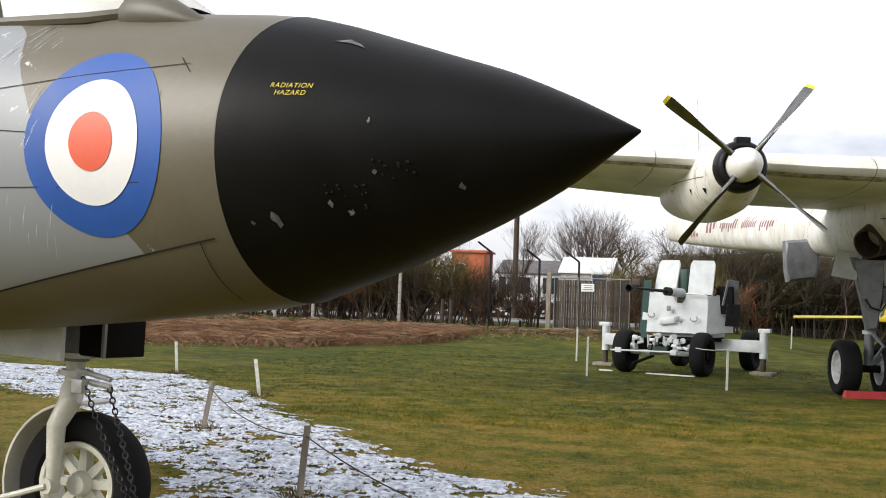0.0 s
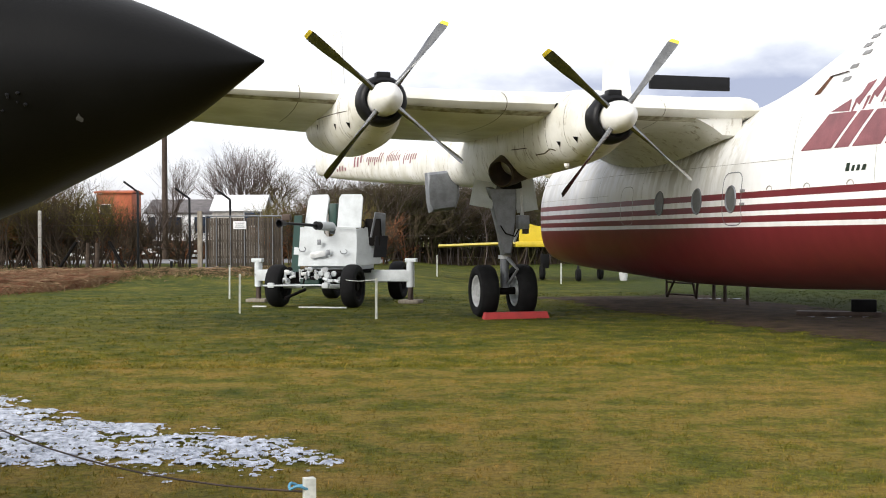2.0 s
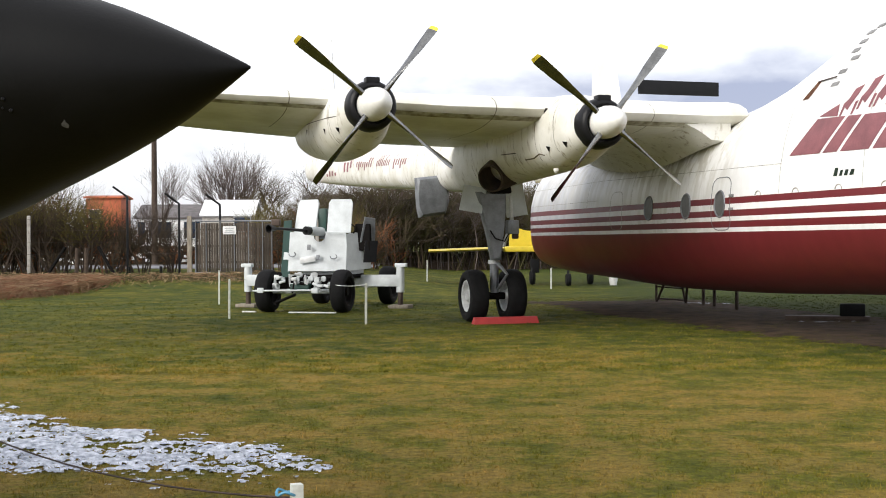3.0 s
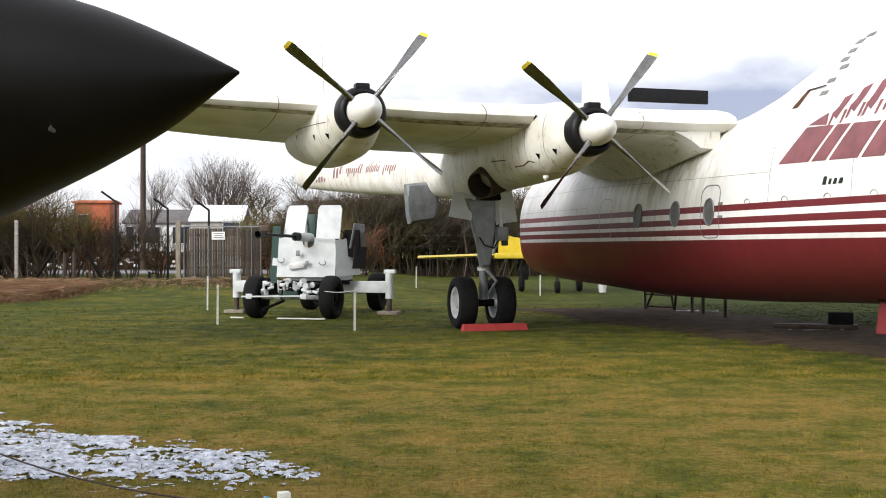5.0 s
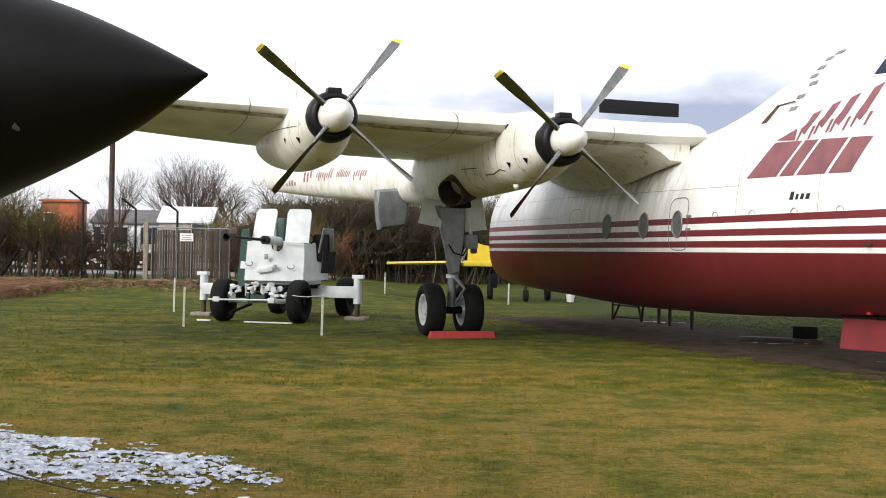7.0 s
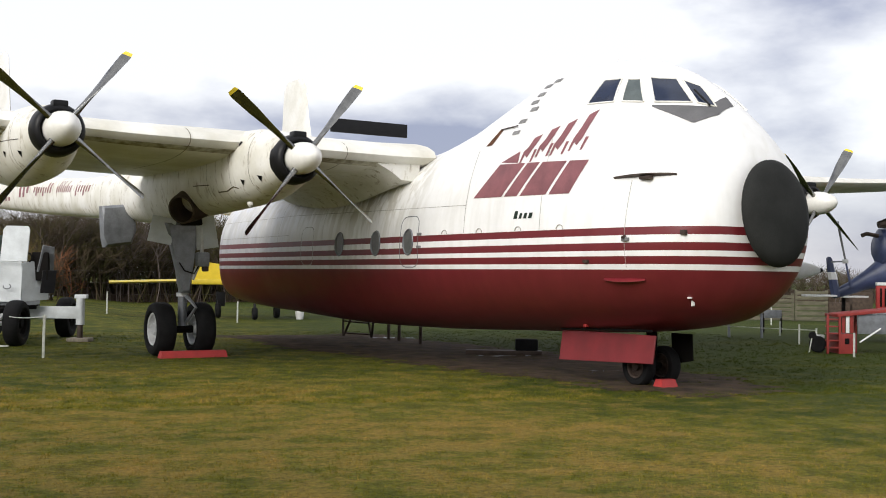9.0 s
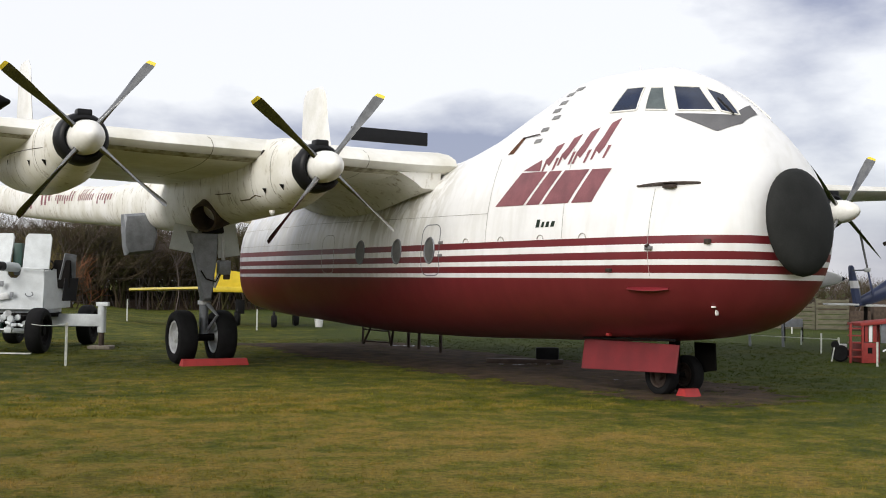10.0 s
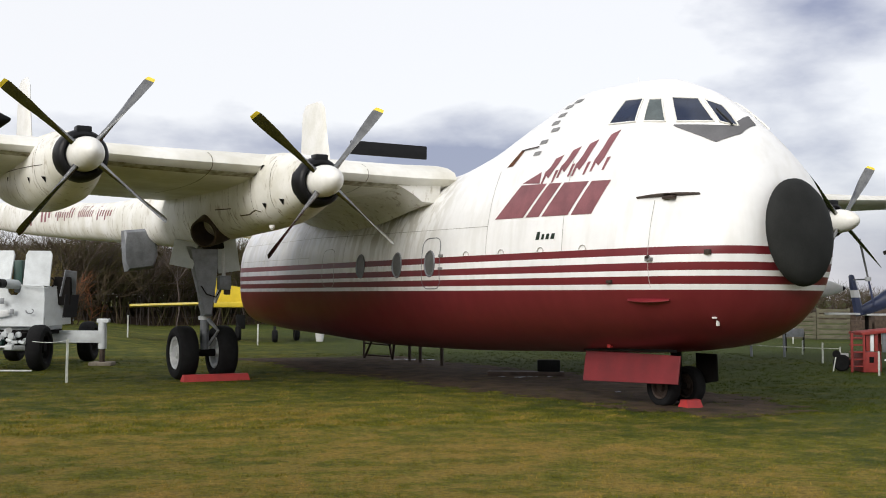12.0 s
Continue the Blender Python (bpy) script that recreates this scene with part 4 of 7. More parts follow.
# flaked paint along the edge of the camouflage and round the roundel
rnd = random.Random(8)
for k in range(34):
    if k < 18:
        x, z = rnd.uniform(-2.86, -2.58), JZ + rnd.uniform(0.26, 0.47)
    elif k < 26:
        x, z = rnd.uniform(-2.58, -2.50), JZ + rnd.uniform(-0.15, 0.22)
    else:
        x, z = rnd.uniform(-2.75, -2.45), JZ + rnd.uniform(-0.62, -0.36)
    l_, w_ = rnd.uniform(0.015, 0.06), rnd.uniform(0.005, 0.014)
    chip = bmesh.new()
    chip.faces.new([chip.verts.new(NOSE.side(x + l_ * (0.5 * u) + w_ * v * 0.4, z + l_ * u + w_ * v, 0.0035)[0]) for u, v in ((-1, -0.4), (-0.3, -1), (0.5, -0.7), (1, 0.1), (0.3, 0.9), (-0.5, 0.6))])
    part("paint_chip", chip, M_roundwhite, jet)

# canopy: frame, glass, and the fairing before the windscreen
fr = bmesh.new()
tube([(-5.0, -0.58, JZ + 0.68), (-3.9, -0.57, JZ + 0.57), (-3.2, -0.56, JZ + 0.52), (-2.6, -0.48, JZ + 0.52), (-2.32, -0.28, JZ + 0.585)], 0.032, 8, fr)
tube([(-2.4, -0.3, JZ + 0.58), (-2.75, -0.4, JZ + 0.80), (-2.95, -0.3, JZ + 1.0)], 0.022, 8, fr)
tube([(-3.15, -0.55, JZ + 0.53), (-3.28, -0.5, JZ + 0.8), (-3.3, -0.3, JZ + 1.04)], 0.022, 8, fr)
part("canopy_frame", fr, M_olive, jet, "worn olive canopy frame")
gl = loft([[(x, -w * math.cos(a), JZ + z0 + h * math.sin(a)) for a in [math.pi * k / 14 for k in range(15)]] for x, w, z0, h in ((-5.4, 0.55, 0.66, 0.55), (-4.0, 0.56, 0.56, 0.58), (-3.1, 0.54, 0.53, 0.5), (-2.6, 0.45, 0.53, 0.28), (-2.34, 0.25, 0.57, 0.08))], caps=False, closed=False)
M_canopy = shaded("hazy_canopy_cover", (0.72, 0.71, 0.66), 0.25, var=0.08, scale=2, bump=0.0)
part("canopy", gl, M_canopy, jet, "hazy pale canopy glazing")
fairing = loft([oval_ring(x, -0.34, JZ + z, ry, rz, 18) for x, z, ry, rz in ((-2.43, 0.54, 0.11, 0.09), (-2.36, 0.545, 0.12, 0.125), (-2.22, 0.53, 0.11, 0.105), (-2.05, 0.495, 0.07, 0.05), (-1.93, 0.465, 0.02, 0.015))])
part("sight_fairing", fairing, M_olive, jet, "olive teardrop fairing before the windscreen")
part("fairing_knob", tube([(-2.3, -0.34, JZ + 0.59), (-2.3, -0.34, JZ + 0.64)], 0.025, 8), M_black, jet)

# nose undercarriage
GX, GY, GZ = -3.55, 0.52, 0.48
WR = 0.41
wm = Matrix.Translation((GX, GY, GZ)) @ Matrix.Rotation(radians(14), 4, "Z")
wy = wm @ Matrix.Rotation(radians(90), 4, "Z")
t = 0.11
tyre = part("nose_wheel", lathe([(-t * 0.6, WR * 0.58), (-t * 0.95, WR * 0.66), (-t, WR * 0.8), (-t * 0.85, WR * 0.93), (-t * 0.4, WR * 0.995), (0, WR), (t * 0.4, WR * 0.995), (t * 0.85, WR * 0.93), (t, WR * 0.8), (t * 0.95, WR * 0.66), (t * 0.6, WR * 0.58), (-t * 0.6, WR * 0.58)], 44, m=wy, caps=False), M_rubber, jet, "black nose wheel tyre")
rimb = lathe([(-t * 0.7, WR * 0.50), (-t * 0.85, WR * 0.54), (-t * 0.85, WR * 0.60), (t * 0.85, WR * 0.60), (t * 0.85, WR * 0.54), (t * 0.7, WR * 0.50), (-t * 0.7, WR * 0.50)], 40, m=wy, caps=False)
lathe([(-t * 0.9, 0.02), (-t * 0.9, WR * 0.14), (-t * 0.5, WR * 0.18), (t * 0.5, WR * 0.18), (t * 0.9, WR * 0.14), (t * 0.9, 0.02)], 20, rimb, wy)
for k in range(8):
    a = 2 * math.pi * k / 8
    mm = wm @ Matrix.Rotation(a, 4, "Y")
    rr_ = [[mm @ Vector((sx * w_, y_, z_)) for sx, y_ in ((-1, -0.035), (1, -0.035), (1, 0.035), (-1, 0.035))] for z_, w_ in ((WR * 0.15, 0.028), (WR * 0.52, 0.02))]
    loft(rr_, bm=rimb)
part("rim", rimb, M_legwhite, tyre, "cream spoked rim")
leg = part("nose_gear_leg", tube([(GX - 0.08, GY - 0.05, 1.55), (GX - 0.08, GY - 0.05, 1.18)], 0.075, 18), M_steel, jet, "grey telescopic nose leg")
part("collar", lathe([(0, 0.09), (0.0, 0.11), (0.03, 0.11), (0.03, 0.09)], 20, m=Matrix.Translation((GX - 0.08, GY - 0.05, 1.20)) @ Matrix.Rotation(radians(-90), 4, "Y"), caps=False), M_rim, leg)
part("collar", lathe([(0, 0.08), (0.0, 0.10), (0.03, 0.10), (0.03, 0.08)], 20, m=Matrix.Translation((GX - 0.08, GY - 0.05, 1.10)) @ Matrix.Rotation(radians(-90), 4, "Y"), caps=False), M_rim, leg)
part("lower_leg", tube([(GX - 0.08, GY - 0.05, 1.24), (GX - 0.08, GY - 0.06, 0.98)], 0.055, 16), M_legwhite, leg)
fork = bmesh.new()
tube([(GX - 0.08, GY - 0.06, 1.02), (GX + 0.0, GY - 0.15, 0.95), (GX - 0.05, GY - 0.19, 0.82), (GX - 0.05, GY - 0.19, 0.50)], [0.07, 0.065, 0.055, 0.04], 12, fork)
tube([(GX - 0.05, GY - 0.17, 0.48), (GX - 0.05, GY - 0.24, 0.48)], 0.045, 14, fork)
part("fork", fork, M_legwhite, leg, "cream-painted half fork")
guard = []
for k in range(15):
    a = radians(82 + 128 * k / 14)
    c = [wm @ Vector((math.cos(a) * (WR + 0.05) * s, y_, math.sin(a) * (WR + 0.05) * s)) for s, y_ in ((1, -0.13), (1.03, -0.13), (1.03, 0.13), (1, 0.13))]
    guard.append(c)
part("mudguard", loft(guard), M_legwhite, leg, "cream curved mudguard")
part("tow_bar", tube([(GX - 0.05, GY - 0.24, 0.48), (GX - 0.6, GY - 0.3, 0.30)], 0.018, 8), M_legwhite, leg)
b = tube([(GX + 0.03, GY - 0.1, 1.08), (GX + 0.25, GY - 0.08, 1.06)], 0.016, 8)
tube([(GX + 0.03, GY - 0.13, 1.14), (GX + 0.25, GY - 0.08, 1.10)], 0.016, 8, b)
box((GX + 0.05, GY - 0.13, 1.05), (0.09, 0.05, 0.08), b, 0.01)
part("towing_lug", b, M_rim, leg)


def chain(p0, p1, sag, links, parent):
    """A hanging chain of oval links."""
    p0, p1 = Vector(p0), Vector(p1)
    bm_ = bmesh.new()
    for k in range(links):
        f = (k + 0.5) / links
        c = p0.lerp(p1, f) - Vector((0, 0, sag * 4 * f * (1 - f)))
        d = ((p1 - p0) - Vector((0, 0, sag * 4 * (1 - 2 * f)))).normalized()
        u = d.orthogonal().normalized()
        u = (Matrix.Rotation(radians(90 * (k % 2)), 3, d) @ u)
        L = (p1 - p0).length / links * 0.62
        pts = [c + d * (L * math.cos(a)) + u * (0.014 * math.sin(a)) for a in [2 * math.pi * i / 10 for i in range(10)]]
        tube(pts + [pts[0]], 0.0048, 5, bm_, caps=False)
    return part("chain", bm_, M_chain, parent, "dark steel securing chain")


chain((GX + 0.06, GY - 0.12, 1.10), (GX + 0.44, GY - 0.05, 0.42), 0.03, 24, leg)
chain((GX + 0.24, GY - 0.08, 1.06), (GX + 0.46, GY - 0.02, 0.40), 0.0, 22, leg)
part("gear_door", box((-3.98, 0.2, 1.31), (1.1, 0.03, 0.22), bevel=0.006), M_gunwhite, jet, "pale nose wheel door")
part("gear_bay_box", box((-3.44, 0.56, 1.34), (0.22, 0.3, 0.24), bevel=0.01), M_dark, jet, "dark nose wheel bay fairing")
part("gear_bay_lip", box((-3.33, 0.40, 1.33), (0.02, 0.02, 0.22)), M_steel, jet)

# ---- markings, windows and fittings of the freighter ----
M_pane = shaded("cockpit_pane_glass", (0.018, 0.026, 0.05), 0.06, var=0.2, bump=0.0)
M_pane_grey = shaded("dusty_cockpit_pane", (0.10, 0.12, 0.12), 0.12, var=0.2, bump=0.0)
M_blind = shaded("grey_window_blind", (0.11, 0.112, 0.108), 0.4, var=0.2, scale=5)
M_antiglare = shaded("grey_anti_glare_paint", (0.13, 0.13, 0.135), 0.7, var=0.12, scale=4)
M_faded = shaded("faded_maroon_marking", (0.21, 0.075, 0.085), 0.5, var=0.18, scale=4)
M_ink = shaded("dark_green_ink", (0.01, 0.022, 0.012), 0.5)
M_greyline = shaded("grey_panel_joint", (0.40, 0.39, 0.36), 0.7, var=0.3, scale=3, bump=0.0)
M_stepgrey = shaded("grey_tread_strip", (0.22, 0.22, 0.22), 0.8, var=0.2)
M_rustopen = shaded("rust_brown_recess", (0.10, 0.045, 0.025), 0.8, var=0.4, scale=9)


def hull_line(points, w=0.012, mat_=M_greyline, name="panel_line"):
    return skin_line(points, w, 0.003, mat_, HULL, plane, name)


def ellipse(cx, cz, a, b_, n=16, lean=0.0):
    return [(cx + a * math.cos(2 * math.pi * k / n) + lean * math.sin(2 * math.pi * k / n), cz + b_ * math.sin(2 * math.pi * k / n)) for k in range(n)]


for x, z in ((-6.85, 2.39), (-5.57, 2.38), (-4.53, 2.38)):
    wn_ = part("cabin_window", HULL.decal(ellipse(x, z, 0.135, 0.23), 0.005, grid=3), M_blind, plane, "oval cabin window with a grey blind")
    pts = [HULL.side(px, pz, 0.006)[0] for px, pz in ellipse(x, z, 0.147, 0.243, 20)]
    part("frame", tube(pts + [pts[0]], 0.018, 6, caps=False), M_steel, wn_)


def arch(x0, x1, z0, z1, r=0.16):
    out = []
    for cx, cz, a0 in ((x1 - r, z1 - r, 0), (x0 + r, z1 - r, 90), (x0 + r, z0 + r, 180), (x1 - r, z0 + r, 270)):
        out += [(cx + r * math.cos(radians(a0 + 22.5 * k)), cz + r * math.sin(radians(a0 + 22.5 * k))) for k in range(5)]
    return out + [out[0]]


hull_line(arch(-4.78, -4.24, 1.9, 2.87), 0.018, M_steel, "door_outline")
hull_line(arch(-8.4, -7.9, 1.95, 2.8), 0.014, M_greyline, "door_outline")
for x, z in ((-4.2, 2.52), (-4.2, 2.28)):
    part("door_hinge", box(HULL.side(x, z, 0.01)[0], (0.14, 0.03, 0.05), bevel=0.008), M_stepgrey, plane)


# cockpit glazing: each pane set a little proud of the skin, with its own frame bars
def cockpit_pane(corners, mat_, port):
    """A pane between four corners (x, z) on the skin, with a raised white frame."""
    c = [Vector(p) for p in corners]
    grid = [[c[0].lerp(c[3], j / 6).lerp(c[1].lerp(c[2], j / 6), i / 6) for j in range(7)] for i in range(7)]
    skin = lambda out: [[HULL.side(p.x, p.y, out, port)[0] for p in r] for r in grid]
    face, back = skin(0.012), skin(-0.05)
    edge = lambda g: g[0] + [g[i][6] for i in range(1, 7)] + g[6][5::-1] + [g[i][0] for i in range(5, 0, -1)]
    bm_ = loft(face, caps=False, closed=False)
    loft([edge(face), edge(back)], caps=False, bm=bm_)
    pane = part("cockpit_window", bm_, mat_, plane, "dark tinted cockpit window", 60)
    e = edge(face)
    part("frame", tube(e + [e[0]], 0.014, 6, caps=False), M_white, pane)


PANES = [(((-0.72, 4.54), (-0.62, 4.95), (-0.30, 4.93), (-0.24, 4.52)), M_pane),
         (((-0.11, 4.51), (-0.19, 4.90), (0.0, 4.89), (0.23, 4.47)), M_pane_grey),
         (((0.40, 4.45), (0.13, 4.90), (0.50, 4.84), (0.86, 4.40)), M_pane),
         (((0.92, 4.39), (0.57, 4.82), (0.80, 4.69), (1.16, 4.31)), M_pane)]
for corners, mt in PANES:
    for port in (False, True):
        cockpit_pane(corners, mt, port)
# grey anti-glare panel below the windscreen
def glare_edges(x):
    top = lerp_table(HULL.table, x)[2] - 0.002
    hi = 4.40 - 0.12 * (x - 0.4) if x < 1.1 else top
    lo = 4.38 - 0.52 * (x - 0.38) if x < 1.02 else 4.047 + 0.5 * (x - 1.02)
    return min(lo, top), min(hi, top)


shell = []
for i in range(23):
    x = 0.38 + 0.89 * i / 22
    lo, hi = glare_edges(x)
    shell.append([HULL.side(x, lo + (hi - lo) * k / 10, 0.010)[0] for k in range(11)])
part("anti_glare_panel", loft(shell, caps=False, closed=False), M_antiglare, plane, "grey anti-glare panel below the windscreen")
part("wiper", tube([HULL.side(x, z, 0.06)[0] for x, z in ((1.1, 4.30), (0.92, 4.46), (0.8, 4.58))], 0.016, 6), M_black, plane)


# slanted maroon marking blocks: strokes between two points of the word's frame
def word_frame(u, v):
    lo = Vector((-2.83 + 2.18 * u, 3.11 - 0.05 * u))
    hi = Vector((-2.30 + 1.93 * u, 3.67 - 0.09 * u))
    return lo.lerp(hi, v)


def block(quads, name="marking_block"):
    bm_ = bmesh.new()
    for q in quads:
        p = [word_frame(*c) for c in q]
        n = 6
        rows_b = []
        for i in range(n + 1):
            a_, b_ = p[0].lerp(p[1], i / n), p[3].lerp(p[2], i / n)
            rows_b.append([bm_.verts.new(HULL.side(*a_.lerp(b_, k / 3), 0.005)[0]) for k in range(4)])
        for r0, r1 in zip(rows_b, rows_b[1:]):
            for k in range(3):
                bm_.faces.new((r0[k], r0[k + 1], r1[k + 1], r1[k]))
    part(name, bm_, M_faded, plane, "faded maroon marking on the white skin", 60)


def bar(u0, u1, v0, v1, w0=None, w1=None):
    return [(u0, v0), (u1, v0), (u1 if w1 is None else w1, v1), (u0 if w0 is None else w0, v1)]


# emblem of four slanted plain blocks
for u0, u1 in ((0.0, 0.32), (0.35, 0.49), (0.52, 0.78), (0.81, 1.0)):
    block([bar(u0, u1, 0, 1)])
part("marking_block", HULL.decal([(-2.28, 3.70), (-1.86, 3.66), (-1.86, 3.86)], 0.005, grid=2), M_faded, plane, "faded maroon marking on the white skin", 60)
for x, z, h, w_ in ((-1.66, 3.73, 0.38, 0.13), (-1.33, 3.80, 0.42, 0.12), (-1.02, 3.80, 0.50, 0.12), (-0.66, 3.84, 0.58, 0.12)):
    part("marking_block", HULL.decal([(x - w_, z + 0.1), (x - 0.02, z), (x + 0.06, z + 0.12), (x + 0.14, z + h * 0.6), (x + 0.22, z + h), (x + 0.06, z + h * 0.88), (x - 0.02, z + h * 0.5)], 0.005, grid=2), M_faded, plane, "faded maroon marking on the white skin", 60)
    for dx in (-0.17, 0.06):
        part("marking_block", HULL.decal([(x + dx, z - 0.08), (x + dx + 0.04, z - 0.08), (x + dx + 0.12, z + 0.13), (x + dx + 0.06, z + 0.13)], 0.005, grid=1), M_faded, plane, "faded maroon marking on the white skin", 60)
for x0, x1 in ((-1.79, -1.69), (-1.67, -1.59), (-1.57, -1.48), (-1.46, -1.36)):
    part("text_bar", HULL.decal([(x0, 2.70), (x1 - 0.02, 2.70), (x1, 2.79 if x0 > -1.78 else 2.83), (x0 + 0.03, 2.79 if x0 > -1.78 else 2.83)], 0.005, grid=1), M_ink, plane, "small dark green bar")

# rails, strakes and little fittings on the nose
def strake(x0, x1, z, out, h, mat_, name="strake", label=""):
    rows_s = []
    for i in range(9):
        f = i / 8
        x = x0 + (x1 - x0) * f
        p, nn = HULL.side(x, z)
        k = 0.35 + 0.65 * math.sin(math.pi * f)
        up = Vector((0, 0, h / 2))
        rows_s.append([p - nn * 0.02 - up, p + nn * out * k - up * 0.6, p + nn * out * k + up * 0.6, p - nn * 0.02 + up])
    return part(name, loft(rows_s), mat_, plane, label)


strake(0.14, 1.09, 3.25, 0.09, 0.03, M_soot, "vortex_rail", "dark metal rail on the nose")
part("rail_stub", box(HULL.side(0.66, 3.21, 0.04)[0], (0.22, 0.09, 0.05), bevel=0.012), M_soot, plane)
strake(0.03, 0.69, 1.72, 0.08, 0.03, M_red, "vortex_rail")
for x, z, sx, sz, mt in ((0.47, 2.31, 0.13, 0.05, M_stepgrey), (-0.24, 1.99, 0.1, 0.05, M_soot), (1.38, 2.40, 0.09, 0.07, M_soot), (1.2, 1.47, 0.05, 0.025, M_white), (1.19, 1.39, 0.018, 0.08, M_white), (-0.89, 0.97, 0.08, 0.05, M_signred)):
    part("skin_fitting", box(HULL.side(x, z, 0.015)[0], (sx, 0.06, sz), bevel=0.008), mt, plane)
part("rail_stub", tube([HULL.side(0.47, 2.36, 0.02)[0], HULL.side(0.47, 2.33, 0.09)[0]], 0.02, 6), M_soot, plane)
for x in (-3.5, -2.61, -1.67, -0.77):
    part("drain_scoop", tube([HULL.side(x + 0.07 * math.cos(a), 2.5 + 0.07 * math.sin(a), 0.006)[0] for a in [math.pi * k / 6 for k in range(7)]], 0.010, 5), M_greyline, plane)
hull_line([(0.44, 3.2), (0.44, 2.5), (0.45, 1.9)], 0.008)
for x in (-11.2, -9.5, -7.55, -3.0, -1.2):
    hull_line([(x, 4.0), (x, 3.2), (x, 2.5)], 0.010)
hull_line([(-12.5, 3.05), (-9.0, 3.10), (-3.0, 3.0)], 0.010)
hull_line([(-12.5, 2.63), (-9.0, 2.64)], 0.009)
hull_line([(-12.4, 3.5), (-8.0, 3.6)], 0.010)

# flap standing open, and grey tread strips up to the roof
part("roof_flap", HULL.decal([(-2.86, 4.06), (-2.70, 4.06), (-2.52, 4.33), (-2.62, 4.35)], 0.006, grid=2), M_rustopen, plane, "small rust-brown open flap")
part("flap_arm", tube([HULL.side(-2.58, 4.33, 0.02)[0], HULL.side(-2.1, 4.33, 0.03)[0]], 0.012, 5), M_soot, plane)
for x, z in ((-2.12, 4.22), (-2.05, 4.42), (-1.88, 4.62), (-1.96, 4.76), (-1.90, 4.90), (-1.88, 5.06), (-1.72, 5.14)):
    part("tread_strip", HULL.decal([(x - 0.1, z - 0.035), (x + 0.08, z - 0.035), (x + 0.11, z + 0.035), (x - 0.07, z + 0.035)], 0.008, grid=2), M_stepgrey, plane, "small grey non-slip strip")
part("roof_aerial", tube([(-1.72, 0, 5.15), (-1.77, 0, 5.5)], [0.02, 0.008], 6), M_white, plane)

# engine nacelles: joints, vents, stains
def nac_line(body, y, points, w=0.012, mat_=None):
    return skin_line(points, w, 0.003, mat_ or M_grime, body, plane, "panel_line", y)


def nac_ring(body, x, y, w=0.010):
    zb, zm, zt = lerp_table(body.table, x)[:3]
    nac_line(body, y, [(x, zb + 0.08), (x, zm - 0.3), (x, zm), (x, zm + 0.3), (x, zt - 0.06)], w)


for x in (-5.66, -6.41, -7.49, -10.22):
    nac_ring(INNER, x, IY)
nac_line(INNER, IY, [(-8.26, 3.42), (-7.41, 3.39)], 0.018, M_soot)
nac_line(INNER, IY, [(-7.09, 3.24), (-6.68, 3.24), (-6.36, 3.30), (-6.17, 3.26)], 0.022, M_grime)
for x in (-6.29, -7.68):
    nac_ring(OUTER, x, OY)
nac_line(OUTER, OY, [(-9.58, 3.98), (-7.81, 3.92), (-5.91, 3.84)], 0.012, M_soot)
for body, y, x, z, sx, sz in ((OUTER, OY, -8.44, 4.15, 0.25, 0.17), (OUTER, OY, -9.20, 4.22, 0.17, 0.13)):
    b_ = body.decal([(x - sx, z - sz), (x + sx, z - sz), (x + sx, z + sz), (x - sx, z + sz)], 0.005, grid=2)
    b_.transform(Matrix.Translation((0, y, 0)))
    vent = part("vent_panel", b_, M_stepgrey, plane, "grey louvred vent panel")
    for k in range(3):
        b_ = body.decal([(x - sx + 0.04 + k * sx * 0.62, z - sz * 0.8), (x - sx + 0.1 + k * sx * 0.62, z - sz * 0.8), (x - sx + 0.1 + k * sx * 0.62, z + sz * 0.8), (x - sx + 0.04 + k * sx * 0.62, z + sz * 0.8)], 0.009, grid=1)
        b_.transform(Matrix.Translation((0, y, 0)))
        part("slat", b_, M_white, vent)
for body, y, spots in ((OUTER, OY, ((-8.31, 3.80), (-6.67, 3.66), (-5.97, 3.62))), (INNER, IY, ((-5.35, 3.40), (-5.92, 3.36), (-6.80, 3.9), (-6.04, 4.05)))):
    for x, z in spots:
        b_ = body.decal([(x - 0.07, z + 0.05), (x + 0.07, z + 0.03), (x - 0.03, z - 0.06)], 0.006, grid=1)
        b_.transform(Matrix.Translation((0, y, 0)))
        part("drain_hole", b_, M_dark, plane)
part("drain_boss", lathe([(0, 0.05), (0.05, 0.05), (0.09, 0.02)], 10, m=Matrix.Translation((-6.04, -4.9, 3.02)) @ Matrix.Rotation(radians(90), 4, "Y")), M_white, plane)
part("root_fairing_lamp", lathe([(0, 0.08), (0.05, 0.075), (0.09, 0.03)], 14, m=Matrix.Translation(HULL.side(-6.0, 3.82)[0]) @ Matrix.Rotation(radians(-90), 4, "Z")), M_white, plane, "small round white lamp below the wing root")

# the curved grey panel hanging under the boom behind the wheels
prof = [(-0.43, 0.02), (-0.40, -0.34), (-0.37, -0.71), (-0.34, -0.92), (0.28, -0.83), (0.37, -0.52), (0.34, -0.11), (0.21, 0.09)]
pm = Matrix.Translation((-13.25, -5.18, 3.22)) @ Matrix.Rotation(radians(90), 4, "Z") @ Matrix.Rotation(radians(90), 4, "X")
part("hanging_door", slab(prof, 0.34, pm, bevel=0.06), M_steel, plane, "curved grey undercarriage door hanging open")
part("hanging_door_arm", box((-13.15, -4.95, 3.1), (0.1, 0.14, 0.5), bevel=0.02), M_dark, plane)

